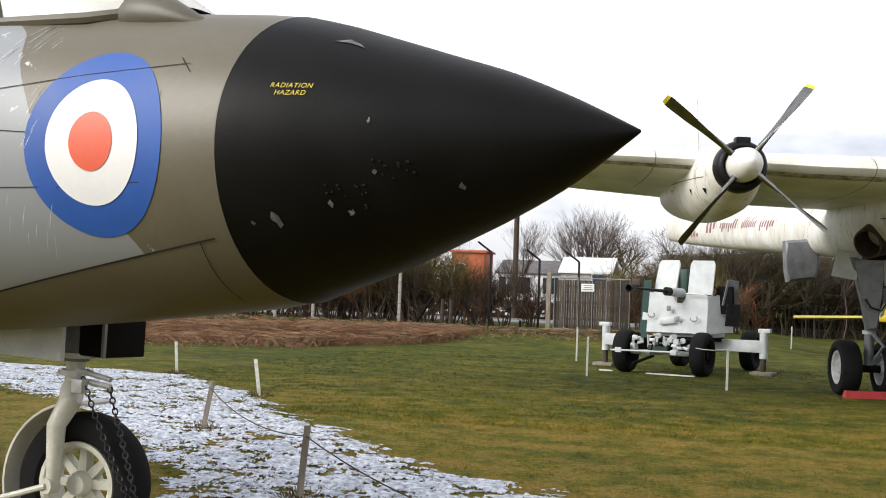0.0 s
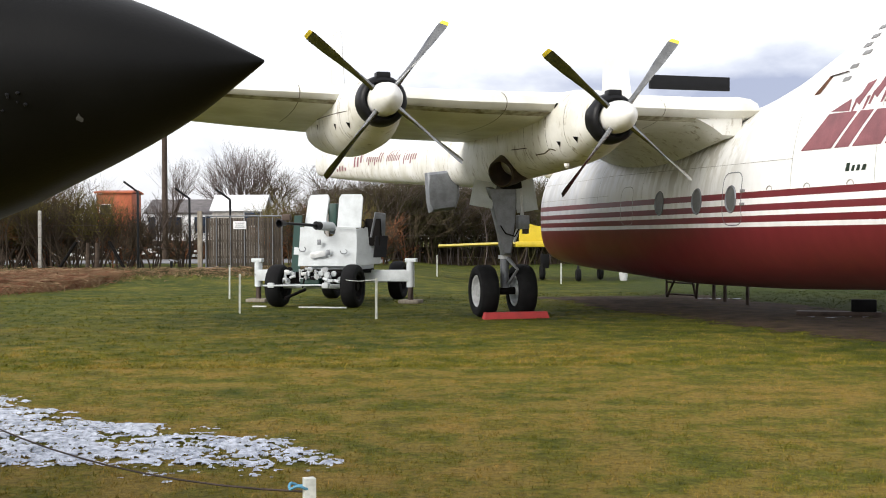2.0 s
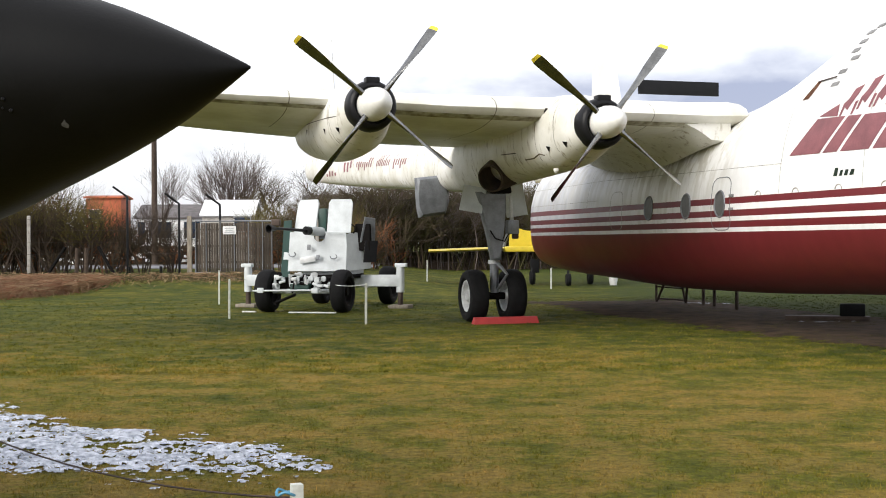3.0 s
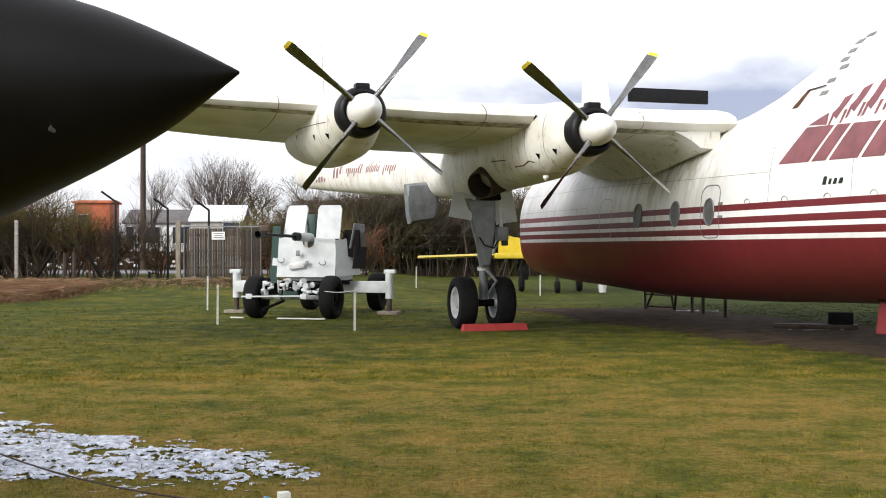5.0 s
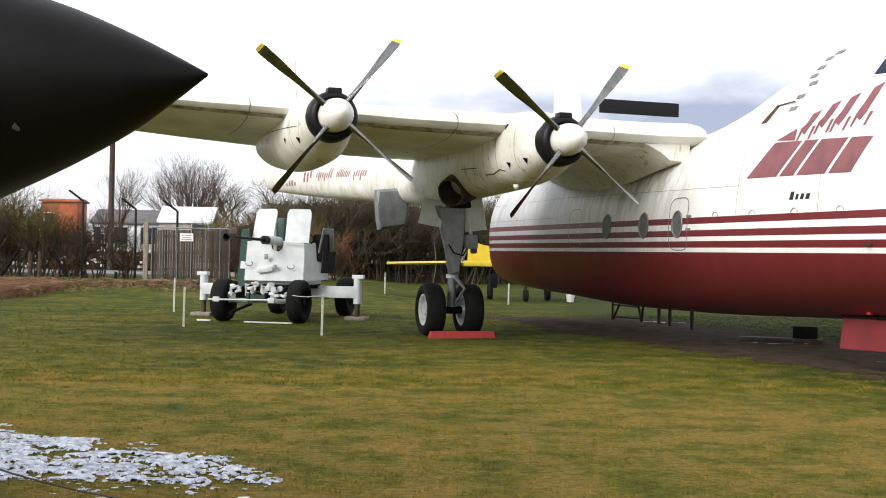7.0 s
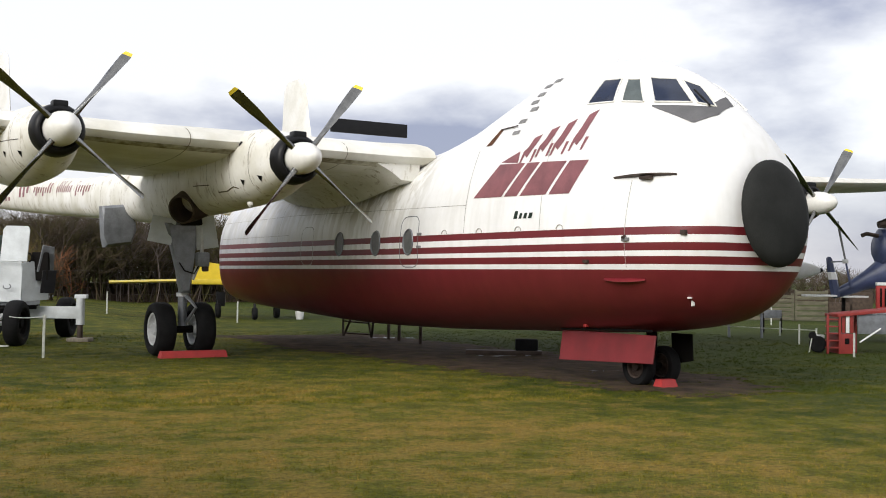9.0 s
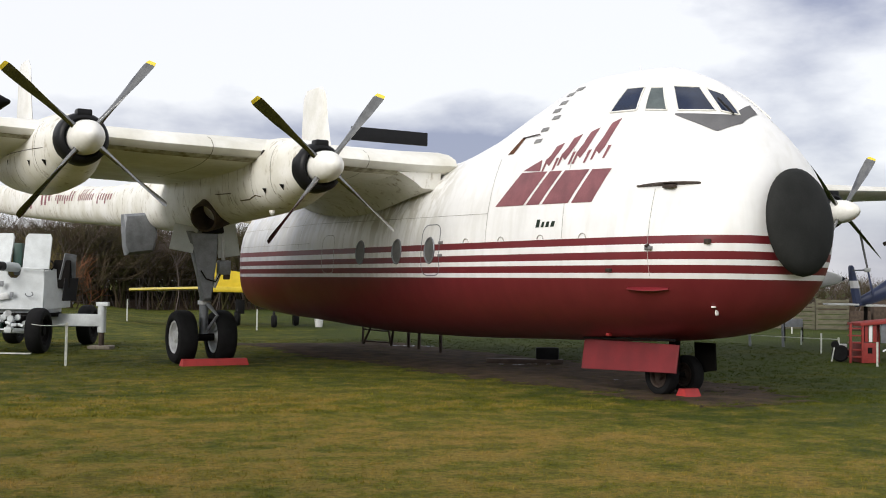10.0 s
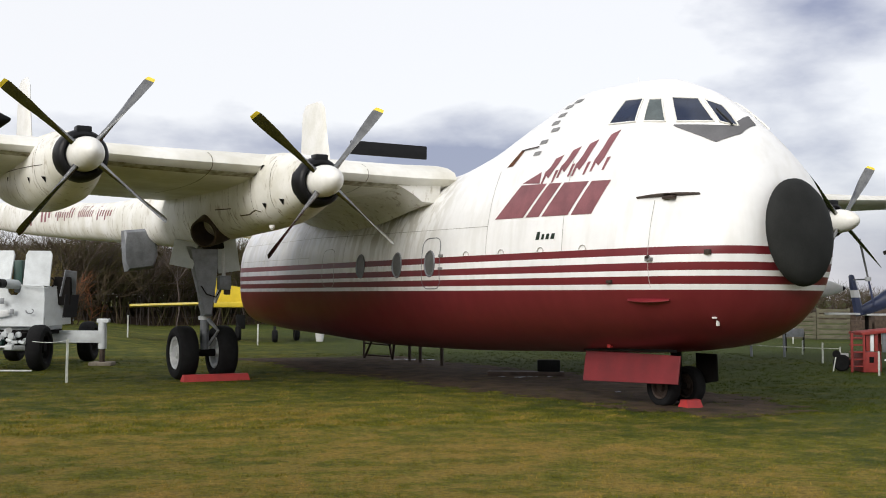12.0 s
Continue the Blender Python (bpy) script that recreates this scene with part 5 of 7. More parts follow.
# unreadable lettering along the boom, as upright bars
rnd = random.Random(21)
for x0, x1, z0, z1, n, h in ((-27.55, -25.52, 4.27, 4.20, 4, 0.18), (-24.39, -22.87, 4.36, 4.30, 3, 0.34), (-22.36, -20.08, 4.28, 4.14, 8, 0.28), (-19.58, -17.93, 4.13, 4.05, 8, 0.30), (-17.55, -16.04, 4.03, 3.96, 6, 0.28)):
    for k in range(n):
        f = (k + 0.2) / n
        x, z = x0 + (x1 - x0) * f, z0 + (z1 - z0) * f - 0.20
        w_ = (x1 - x0) / n * 0.5
        up, dn = h * rnd.choice((0.55, 0.6, 1.0)), h * rnd.choice((0, 0, 0.35))
        b_ = INNER.decal([(x, z - dn), (x + w_, z - dn), (x + w_ + 0.05, z + up), (x + 0.05, z + up)], 0.006, grid=1)
        for v in b_.verts:
            v.co.y += IY - 0.012 * max(0, -10.5 - v.co.x)
        part("lettering_bar", b_, M_red, plane, "maroon lettering bar")

# ---- the anti-aircraft gun ----
gun = thing("anti_aircraft_gun", pose(-2.23, 30.29, 0, 0, 0, -15), "pale grey towed anti-aircraft gun on four black tyres", "gun")
for x in (-0.97, 0.97):
    for y in (-2.0, 2.0):
        wheel(gun, (x, y, 0.53), 0.53, 0.38, Matrix.Rotation(radians(90), 4, "Z"), M_dark)


def plate(outline, place, tilt=0.0, turn=0.0, thick=0.03, mat_=M_gunwhite, name="shield_plate", label=""):
    """An upright armour plate: outline in x, z; tilt leans the top away, turn swings it round."""
    m = Matrix.Translation(place) @ Matrix.Rotation(radians(turn), 4, "Z") @ Matrix.Rotation(radians(90 - tilt), 4, "X")
    return part(name, slab(outline, thick, m, bevel=0.008), mat_, gun, label)


plate([(-0.93, 0.0), (0.66, 0.0), (0.66, 0.9), (0.60, 1.02), (0.08, 1.02), (0.06, 0.84), (-0.02, 0.76), (-0.16, 0.76), (-0.24, 0.84), (-0.26, 1.02), (-0.90, 1.02)], (0, -0.75, 0.98), 6, name="front_shield", label="pale grey front shield with a gun slot")
plate([(-0.34, 0.0), (0.32, 0.0), (0.32, 0.8), (0.26, 0.9), (-0.26, 0.9), (-0.32, 0.8)], (-0.5, -0.62, 1.96), 14, -14, name="upper_shield", thick=0.05)
plate([(-0.32, 0.0), (0.31, 0.0), (0.33, 0.8), (0.28, 0.9), (-0.24, 0.9), (-0.30, 0.8)], (0.42, -0.60, 1.96), 14, 6, name="upper_shield", thick=0.05)
plate([(0, 0.0), (0.75, 0.06), (0.72, 0.95), (0.3, 1.0), (0, 0.95)], (0.67, -0.72, 0.98), 4, 52, name="side_shield")
plate([(0, 0), (0.42, 0.0), (0.40, 0.62), (0.10, 0.66)], (0.92, -0.42, 1.72), -8, 40, name="seat_shield", mat_=M_steel, label="grey angled seat shield")
plate([(0, 0), (0.34, 0.0), (0.40, 0.56), (0.06, 0.56)], (1.02, -0.47, 1.2), 2, 30, name="dark_panel", mat_=M_black, label="black side panel")
plate([(-0.46, 0.0), (0.0, 0.0), (0.0, 1.5), (-0.40, 1.5)], (-0.90, -0.70, 0.80), 3, -40, name="side_shield", mat_=M_gungreen, label="dark green side shield")
plate([(-0.30, 0.0), (0.0, 0.0), (-0.02, 0.18), (-0.28, 0.2)], (-0.905, -0.725, 1.28), 3, -40, 0.01, name="paint_patch")
box_b = box((0.0, 0.1, 1.15), (1.3, 1.4, 0.55), bevel=0.05)
part("turntable", box_b, M_gunwhite, gun)
part("turntable_ring", lathe([(0, 0.78), (0.0, 0.85), (0.1, 0.85), (0.1, 0.78)], 36, m=Matrix.Translation((0, 0, 0.8)) @ Matrix.Rotation(radians(-90), 4, "Y"), caps=False), M_dark, gun)
part("breech", box((-0.05, 0.15, 1.98), (0.3, 1.1, 0.34), bevel=0.04), M_steel, gun)
br = tube([(-0.07, -0.5, 2.0), (-0.24, -1.0, 2.02)], 0.115, 16)
part("recoil_cylinder", br, M_gunwhite, gun, "pale recoil cylinder")
part("barrel_collar", tube([(-0.24, -1.0, 2.02), (-0.29, -1.14, 2.025)], 0.11, 16), M_black, gun)
part("barrel", tube([(-0.29, -1.14, 2.025), (-0.47, -1.75, 2.05), (-0.64, -2.35, 2.07)], [0.045, 0.036, 0.032], 14), M_black, gun, "black gun barrel")
part("muzzle_cone", lathe([(0, 0.05), (0.05, 0.06), (0.26, 0.105), (0.27, 0.085), (0.05, 0.04)], 20, m=Matrix.Translation((-0.635, -2.33, 2.07)) @ Matrix.Rotation(radians(-106), 4, "Z"), caps=False), M_black, gun)
part("muzzle_cover", box((-0.66, -2.2, 2.22), (0.22, 0.12, 0.16), bevel=0.02), M_soot, gun)
part("sight_bar", tube([(0.1, -0.75, 1.98), (0.62, -0.82, 1.97)], 0.018, 8), M_gunwhite, gun)
part("sight_ring", tube([(0.60 + 0.09 * math.cos(a), -0.45, 2.34 + 0.12 * math.sin(a)) for a in [2 * math.pi * k / 14 for k in range(15)]], 0.02, 6), M_gunwhite, gun)
part("layer_handwheel", tube([(0.70 + 0.12 * math.cos(a), -0.5, 2.06 + 0.12 * math.sin(a)) for a in [2 * math.pi * k / 14 for k in range(15)]], 0.02, 6), M_dark, gun)
for x, z in ((-0.78, 1.42), (0.34, 1.36)):
    part("rope_hook", tube([(x + 0.09 * math.cos(a), -0.82, z + 0.06 * math.sin(a)) for a in [math.pi * (0.9 + 1.4 * k / 9) for k in range(10)]], 0.014, 6), M_steel, gun)
part("inspection_plate", box((-0.36, -0.81, 1.28), (0.42, 0.03, 0.15), bevel=0.01, rot=Matrix.Rotation(radians(-9), 3, "Y")), M_rim, gun)
part("badge", box((-0.32, -0.83, 1.60), (0.1, 0.02, 0.14), bevel=0.01), M_steel, gun)
part("badge", box((-0.08, -0.82, 1.34), (0.09, 0.02, 0.13), bevel=0.01), M_steel, gun)
# chassis
part("main_beam", box((0, 0, 0.66), (0.42, 4.1, 0.24), bevel=0.03), M_gunwhite, gun)
for y in (-2.0, 2.0):
    part("axle_beam", tube([(-0.85, y, 0.53), (0.85, y, 0.53)], 0.07, 12), M_gunwhite, gun)
for s in (-1, 1):
    jx = 2.35 if s < 0 else 1.88
    part("outrigger", box((s * (jx + 0.4) / 2, 0, 0.72), (jx - 0.4, 0.22, 0.30), bevel=0.02), M_gunwhite, gun, "pale outrigger beam")
    j = part("jack", tube([(s * jx, 0, 0.42), (s * jx, 0, 1.14)], 0.105, 16), M_gunwhite, gun, "pale levelling jack")
    part("jack_cap", box((s * (jx + 0.02), 0, 1.12), (0.3, 0.2, 0.1), bevel=0.02), M_gunwhite, j)
    part("jack_screw", tube([(s * jx, 0, 0.06), (s * jx, 0, 0.44)], 0.07, 12), M_soot, j)
    part("jack_foot", box((s * jx, 0, 0.05), (0.55, 0.5, 0.09), bevel=0.02), M_wood, j)
rnd = random.Random(11)
for k in range(46):
    x, y, z = rnd.uniform(-0.75, 0.75), rnd.uniform(-2.5, -2.0), 0.62 + 0.34 * rnd.random()
    kind = rnd.randrange(4)
    if kind == 0:
        b = tube([(x - 0.07, y, z), (x + 0.07, y + rnd.uniform(-0.08, 0.08), z + rnd.uniform(-0.05, 0.05))], rnd.uniform(0.025, 0.05), 8)
    elif kind == 1:
        b = box((x, y, z), (rnd.uniform(0.06, 0.15), 0.12, rnd.uniform(0.05, 0.12)), bevel=0.015)
    elif kind == 2:
        b = tube([(x, y, z + 0.1), (x + rnd.uniform(-0.08, 0.08), y, z - 0.14)], 0.022, 7)
    else:
        b = lathe([(0, 0.02), (0, 0.07), (0.05, 0.07), (0.05, 0.02)], 12, m=Matrix.Translation((x, y, z)) @ Matrix.Rotation(radians(rnd.uniform(60, 120)), 4, "Z"))
    part("towing_gear", b, rnd.choice((M_gunwhite, M_gunwhite, M_rim, M_dark)), gun)
# two solid near-black boxes added as the shade behind towing gear and seat shield
part("gear_shadow_box", box((0, -1.9, 0.72), (1.3, 0.3, 0.3), bevel=0.02), M_dark, gun)
part("seat_gap_shade", box((0.98, -0.25, 1.85), (0.4, 0.3, 0.7), bevel=0.03), M_dark, gun)
part("breech_cover", box((-0.06, -0.3, 2.3), (0.22, 0.5, 0.6), bevel=0.03), M_gungreen, gun, "dark green breech cover between the shields")
part("brake_rod", tube([(-1.15, -2.55, 0.55), (0.55, -2.5, 0.57)], 0.022, 8), M_gunwhite, gun)
for x in (-0.95, 0.45):
    part("rod_bracket", box((x, -2.53, 0.56), (0.16, 0.07, 0.12), bevel=0.01), M_gunwhite, gun)
part("drawbar", tube([(-0.15, -2.3, 0.45), (-0.35, -3.1, 0.28)], 0.04, 8), M_dark, gun)
part("gearbox", box((-0.05, -2.15, 0.62), (0.5, 0.25, 0.2), bevel=0.03), M_gungreen, gun)
for x, y, l in ((-1.35, -2.05, 0.35), (0.35, -2.2, 1.2)):
    b = box((0, 0, 0.015), (l, 0.1, 0.03), bevel=0.005)
    ob = tagged(part("ground_board", b, M_stake), "whitewashed board lying in the grass by the gun", "board", "boards by the gun")
    ob.matrix_world = pose(-2.23, 30.29, 0.012, 0, 0, -15) @ Matrix.Translation((x, y - 0.25, 0))

# ---- far ground: bank, road, fence, trees, buildings ----
def sticks(name, segs, mat_, parent=None, sides=3, label=""):
    """Many thin tapered sticks (p0, r0, p1, r1) in one mesh."""
    vs, fs = [], []
    for p0, r0, p1, r1 in segs:
        d = (p1 - p0)
        if d.length < 1e-5:
            continue
        d.normalize()
        u = d.orthogonal().normalized()
        v = d.cross(u)
        k0 = len(vs)
        for p, r in ((p0, r0), (p1, r1)):
            for k in range(sides):
                a = 2 * math.pi * k / sides
                vs.append(p + u * (r * math.cos(a)) + v * (r * math.sin(a)))
        for k in range(sides):
            j = (k + 1) % sides
            fs.append((k0 + k, k0 + j, k0 + sides + j, k0 + sides + k))
    me = bpy.data.meshes.new(name)
    me.from_pydata(vs, [], fs)
    me.materials.append(mat_)
    ob = new(name, me)
    if parent:
        ob.parent = parent
    if label:
        ob["label"] = label
    return ob


def grow(rng, p, d, length, r, level, segs, up=0.15, spread=0.75, kids=(3, 5), thick=0.62):
    """Branches, level by level, onto segs."""
    n = 3 if level > 1 else 2
    q = p.copy()
    for i in range(n):
        d = (d + Vector((rng.gauss(0, 0.13), rng.gauss(0, 0.13), rng.gauss(0, 0.08) + up * 0.3))).normalized()
        e = q + d * (length / n)
        ra, rb = r * (1 - 0.3 * i / n), r * (1 - 0.3 * (i + 1) / n)
        segs[level].append((q.copy(), ra, e.copy(), rb))
        q = e
        if level > 0 and i > 0:
            for _ in range(rng.randint(*kids) if i == n - 1 else 1 + (level > 1)):
                side = Vector((rng.gauss(0, 1), rng.gauss(0, 1), rng.gauss(0, 0.5) + up)).normalized()
                nd = (d * (1 - spread * 0.5) + side * spread * 0.75).normalized()
                grow(rng, q.copy(), nd, length * rng.uniform(0.55, 0.8), rb * thick, level - 1, segs, up, spread, kids, thick)


def bare_tree(place, height, seed, label, levels=4, mat_=M_twig, kids=(3, 4), spread=0.7, r=0.12, up=0.35, share=0.36, thick=0.66):
    rng = random.Random(seed)
    ob = thing("bare_tree", Matrix.Translation(place), label, "tree", "bare trees")
    segs = {k: [] for k in range(levels + 1)}
    grow(rng, Vector((0, 0, -0.1)), Vector((0, 0, 1)), height * share, r, levels, segs, up, spread, kids, thick)
    sticks("trunk", [s for k in range(max(1, levels - 1), levels + 1) for s in segs[k]], M_bark, ob, 6)
    sticks("crown", [s for k in range(0, max(1, levels - 1)) for s in segs[k]], mat_, ob, 3)
    return ob


def shrub(place, height, seed, mat_, label, stems=7, levels=3, r=0.03):
    rng = random.Random(seed)
    ob = thing("bare_shrub", Matrix.Translation(place), label, "shrub", "shrubs along the fence")
    twigs = []
    for k in range(stems):
        segs = {k_: [] for k_ in range(levels + 1)}
        a = rng.uniform(0, 2 * math.pi)
        d = Vector((0.35 * math.cos(a), 0.35 * math.sin(a), 1)).normalized()
        grow(rng, Vector((0.3 * math.cos(a), 0.3 * math.sin(a), -0.1)), d, height * rng.uniform(0.3, 0.42), r * 1.5, levels, segs, 0.25, 0.75, (3, 4))
        sticks("stem", [q for k_ in range(2, levels + 1) for q in segs[k_]], M_bark, ob, 4)
        twigs += segs[0] + segs[1]
    sticks("crown", twigs, mat_, ob, 3)
    return ob


TREE_GREY = shaded("grey_twigs", (0.12, 0.098, 0.09), 0.9, var=0.25, scale=0.5, bump=0.0)
GOLD_TWIG = shaded("yellow_green_twigs", (0.12, 0.10, 0.03), 0.9, var=0.35, scale=0.7, bump=0.0)
RUST_TWIG = shaded("rusty_twigs", (0.20, 0.085, 0.04), 0.9, var=0.35, scale=0.7, bump=0.0)

def fan_tree(place, seed, label):
    """A tall round-crowned bare tree: many limbs fanning from a short trunk."""
    rng_ = random.Random(seed)
    ob = thing("bare_tree", Matrix.Translation(place), label, "tree", "bare trees")
    segs = {k: [] for k in range(5)}
    trunk = [(Vector((0, 0, -0.1)), 0.24, Vector((0.05, 0, 1.4)), 0.20), (Vector((0.05, 0, 1.4)), 0.20, Vector((0, 0, 2.6)), 0.15)]
    for i in range(17):
        a = 2.4 * i
        lean = 0.8 * math.sqrt((i + 0.5) / 17)
        d = Vector((math.sin(lean) * math.cos(a), math.sin(lean) * math.sin(a), math.cos(lean)))
        grow(rng_, Vector((0.03, 0, 1.3 + 1.3 * rng_.random())), d, 2.55 * rng_.uniform(0.9, 1.1), 0.085, 3, segs, 0.22, 0.45, (3, 4), 0.58)
    sticks("trunk", trunk + segs[3], M_bark, ob, 6)
    sticks("crown", segs[0] + segs[1] + segs[2], TREE_GREY, ob, 3)
    return ob


fan_tree((-13.6, 86.2, 0.4), 3, "tall round-crowned bare grey tree behind the fence")
bare_tree((-9.9, 84.1, 0.4), 7.6, 5, "bare reddish-brown tree behind the fence", 4, M_twig, (4, 5), 0.85, 0.16, 0.2, 0.33, 0.68)
bare_tree((-7.2, 82.8, 0.4), 8.0, 8, "bare brown tree behind the fence", 4, M_twig, (4, 5), 0.85, 0.16, 0.2, 0.33, 0.68)
bare_tree((-17.8, 81.4, 0.4), 8.0, 9, "thin bare tree behind the fence", 4, TREE_GREY, (3, 4), 0.6, 0.1)
bare_tree((-11.9, 51.8, 0.4), 4.0, 14, "slender bare sapling by the fence", 3, TREE_GREY, (3, 4), 0.5, 0.05)
bare_tree((-26.0, 63.8, 0.4), 7.0, 21, "bare tree beyond the road", 4, M_twig, (3, 4), 0.7, 0.12)
for i, (x, y, h, mt, lb, seed) in enumerate((
        (-14.6, 51.6, 4.2, GOLD_TWIG, "yellow-green bare shrub by the fence", 31), (-13.6, 52.0, 3.6, M_twig, "brown bare shrub by the fence", 32), (-16.0, 51.8, 3.6, M_twig, "brown bare shrub by the fence", 33),
        (-18.2, 52.4, 3.2, GOLD_TWIG, "yellow-green bare shrub by the fence", 34), (-20.6, 52.1, 3.0, M_twig, "brown bare shrub by the fence", 35), (-23.5, 52.4, 3.2, M_twig, "brown bare shrub by the fence", 36),
        (-6.2, 52.7, 4.0, GOLD_TWIG, "yellow-green bare shrub beside the gate", 37), (-5.0, 54.3, 4.0, M_twig, "brown bare shrub beside the gate", 38), (-11.0, 52.4, 3.0, M_twig, "brown bare shrub by the fence", 39),
        (-27.0, 52.3, 3.2, RUST_TWIG, "rusty bare shrub by the fence", 40), (-31.0, 52.3, 3.0, M_twig, "brown bare shrub by the fence", 41), (-17.2, 52.1, 3.4, M_twig, "brown bare shrub by the fence", 42), (-19.4, 52.1, 3.2, RUST_TWIG, "rusty bare shrub by the fence", 43), (-22.0, 52.3, 3.2, GOLD_TWIG, "yellow-green bare shrub by the fence", 44), (-15.2, 52.1, 3.6, M_twig, "brown bare shrub by the fence", 45), (-25.2, 52.1, 3.2, M_twig, "brown bare shrub by the fence", 46), (-4.0, 52.7, 3.6, GOLD_TWIG, "yellow-green bare shrub beside the gate", 47), (-12.4, 52.0, 3.2, M_twig, "brown bare shrub by the fence", 48), (-18.6, 51.6, 5.4, M_twig, "tall brown bare shrub by the fence", 49), (-16.6, 51.7, 5.2, GOLD_TWIG, "tall yellow-green bare shrub by the fence", 50), (-21.2, 51.7, 5.4, M_twig, "tall brown bare shrub by the fence", 51), (-17.6, 52.9, 5.6, M_twig, "tall brown bare shrub by the fence", 52), (-20.0, 52.9, 5.4, GOLD_TWIG, "tall yellow-green bare shrub by the fence", 53))):
    shrub((x, y, 0.4), h, seed, mt, lb, 8)

# the long hedge of scrub to the right of the gate, and scrub beyond the road
rng = random.Random(77)


def scrub(name, label, spots, seed, mats):
    rg = random.Random(seed)
    for n, (mt, share) in enumerate(mats):
        segs = {k: [] for k in range(4)}
        for (x0, y0, x1, y1, h0, h1, count) in spots:
            for _ in range(int(count * share)):
                f = rg.random()
                p = Vector((x0 + (x1 - x0) * f + rg.gauss(0, 0.6), y0 + (y1 - y0) * f + rg.gauss(0, 1.3), 0.0))
                h = rg.uniform(h0, h1) * (0.85 + 0.3 * noise.noise((p.x * 0.35, p.y * 0.35, seed)))
                a = rg.uniform(0, 6.28)
                grow(rg, p, Vector((0.25 * math.cos(a), 0.25 * math.sin(a), 1)).normalized(), h * 0.45, 0.042, 2, segs, 0.18, 0.85, (5, 7), 0.68)
        ob = sticks(name, [s for k in range(4) for s in segs[k]], mt, None, 3)
        tagged(ob, label, "scrub", kind="stuff")


scrub("scrub_hedge", "tangled brown and olive winter hedge behind the field", [(-5.0, 67.9, 9.0, 74.6, 5.2, 7.0, 420), (9.0, 74.6, 22.0, 84.1, 5.0, 6.6, 260), (22.0, 84.1, 70.0, 81.4, 3.0, 4.0, 240)], 5, ((M_twig, 0.55), (M_ivy, 0.55), (TREE_GREY, 0.38)))
scrub("roadside_scrub", "dark brown bare scrub beyond the road", [(-45.0, 76.0, -19.5, 76.0, 2.4, 4.2, 480), (-19.5, 74.6, -9.0, 74.6, 1.2, 2.2, 260), (-32.0, 53.4, -16.8, 53.4, 2.4, 4.0, 70), (-9.0, 76.0, -2.0, 73.3, 3.0, 5.0, 120), (-34.0, 56.3, -16.5, 55.6, 3.8, 5.6, 120), (-17.0, 53.7, -12.5, 53.7, 1.4, 2.6, 14), (-7.0, 55.6, -2.0, 57.0, 2.6, 4.6, 60)], 6, ((M_twig, 0.7), (RUST_TWIG, 0.3)))


def long_mound(name, x0, x1, y_of, w, h_of, mat_, label, cat, z0=0.0, step=0.8):
    """A ragged bank along x."""
    bm_ = bmesh.new()
    rows_m = []
    n = int((x1 - x0) / step)
    for i in range(n + 1):
        x = x0 + (x1 - x0) * i / n
        yc = y_of(x)
        row = []
        for k in range(9):
            f = k / 8
            y = yc + (f - 0.5) * w
            hh = h_of(x) * math.sin(math.pi * f) ** 0.8 * (0.8 + 0.4 * noise.noise((x * 0.9, y * 0.9, 3.0)))
            row.append(bm_.verts.new((x + 0.2 * noise.noise((x, y, 9.0)), y, z0 + hh - 0.03)))
        rows_m.append(row)
    for a, b_ in zip(rows_m, rows_m[1:]):
        for k in range(8):
            bm_.faces.new((a[k], a[k + 1], b_[k + 1], b_[k]))
    return tagged(part(name, bm_, mat_), label, cat, kind="structure")


M_bank = shaded("dark_leaf_litter", (0.07, 0.05, 0.035), 0.95, var=0.3, scale=1.5, bump=0.3)
long_mound("far_bank", -80, -4, lambda x: 77.3, 8.0, lambda x: 1.9, M_bank, "dark bank of earth and leaf litter beyond the road", "bank")
long_mound("hedge_bank", -4, 75, lambda x: 69.2 + max(0, (x + 4)) * 0.51 if x < 24 else 84, 5.0, lambda x: 1.4, M_bank, "dark bank under the hedge", "bank")
b = box((-29, 65.4, 0.42), (54, 10.2, 0.08))
tagged(part("road", b, M_asphalt), "pale grey service road behind the fence", "road", kind="structure")

def bank_lift(x, y):
    yc = 34.9 + max(0, x + 19) * 0.68
    f = (y - yc) / 5.6 + 0.4
    return 0.26 * min(1.0, max(0.0, (-11.0 - x) / 6.0)) * math.sin(math.pi * f) ** 0.7 if 0 < f < 1 else 0.0


# tussocky dry grass on the bank before the fence
def dry_grass(spots, seed, blades, mats, label, lo=0.15, hi=0.5):
    rg = random.Random(seed)
    for mt, share in mats:
        segs = []
        for _ in range(int(blades * share)):
            x0, y0, x1, y1, w = spots[rg.randrange(len(spots))]
            f = rg.random()
            x, y = x0 + (x1 - x0) * f + rg.gauss(0, w * 0.3), y0 + (y1 - y0) * f + rg.gauss(0, w)
            clump = 0.6 + 0.7 * (0.5 + 0.5 * noise.noise((x * 0.8, y * 0.8, 1.0)))
            h = rg.uniform(lo, hi) * clump
            p = Vector((x, y, ground_height(x, y) - 0.02 + (bank_lift(x, y) if hi > 0.4 else 0)))
            q = p + Vector((rg.gauss(0, 0.5) * h, rg.gauss(0, 0.5) * h, h * 0.55))
            e = q + Vector((rg.gauss(0, 0.8) * h, rg.gauss(0, 0.8) * h, h * 0.1))
            segs += [(p, 0.012, q, 0.009), (q, 0.009, e, 0.003)]
        tagged(sticks("dry_grass", segs, mt), label, "dry grass", kind="stuff")


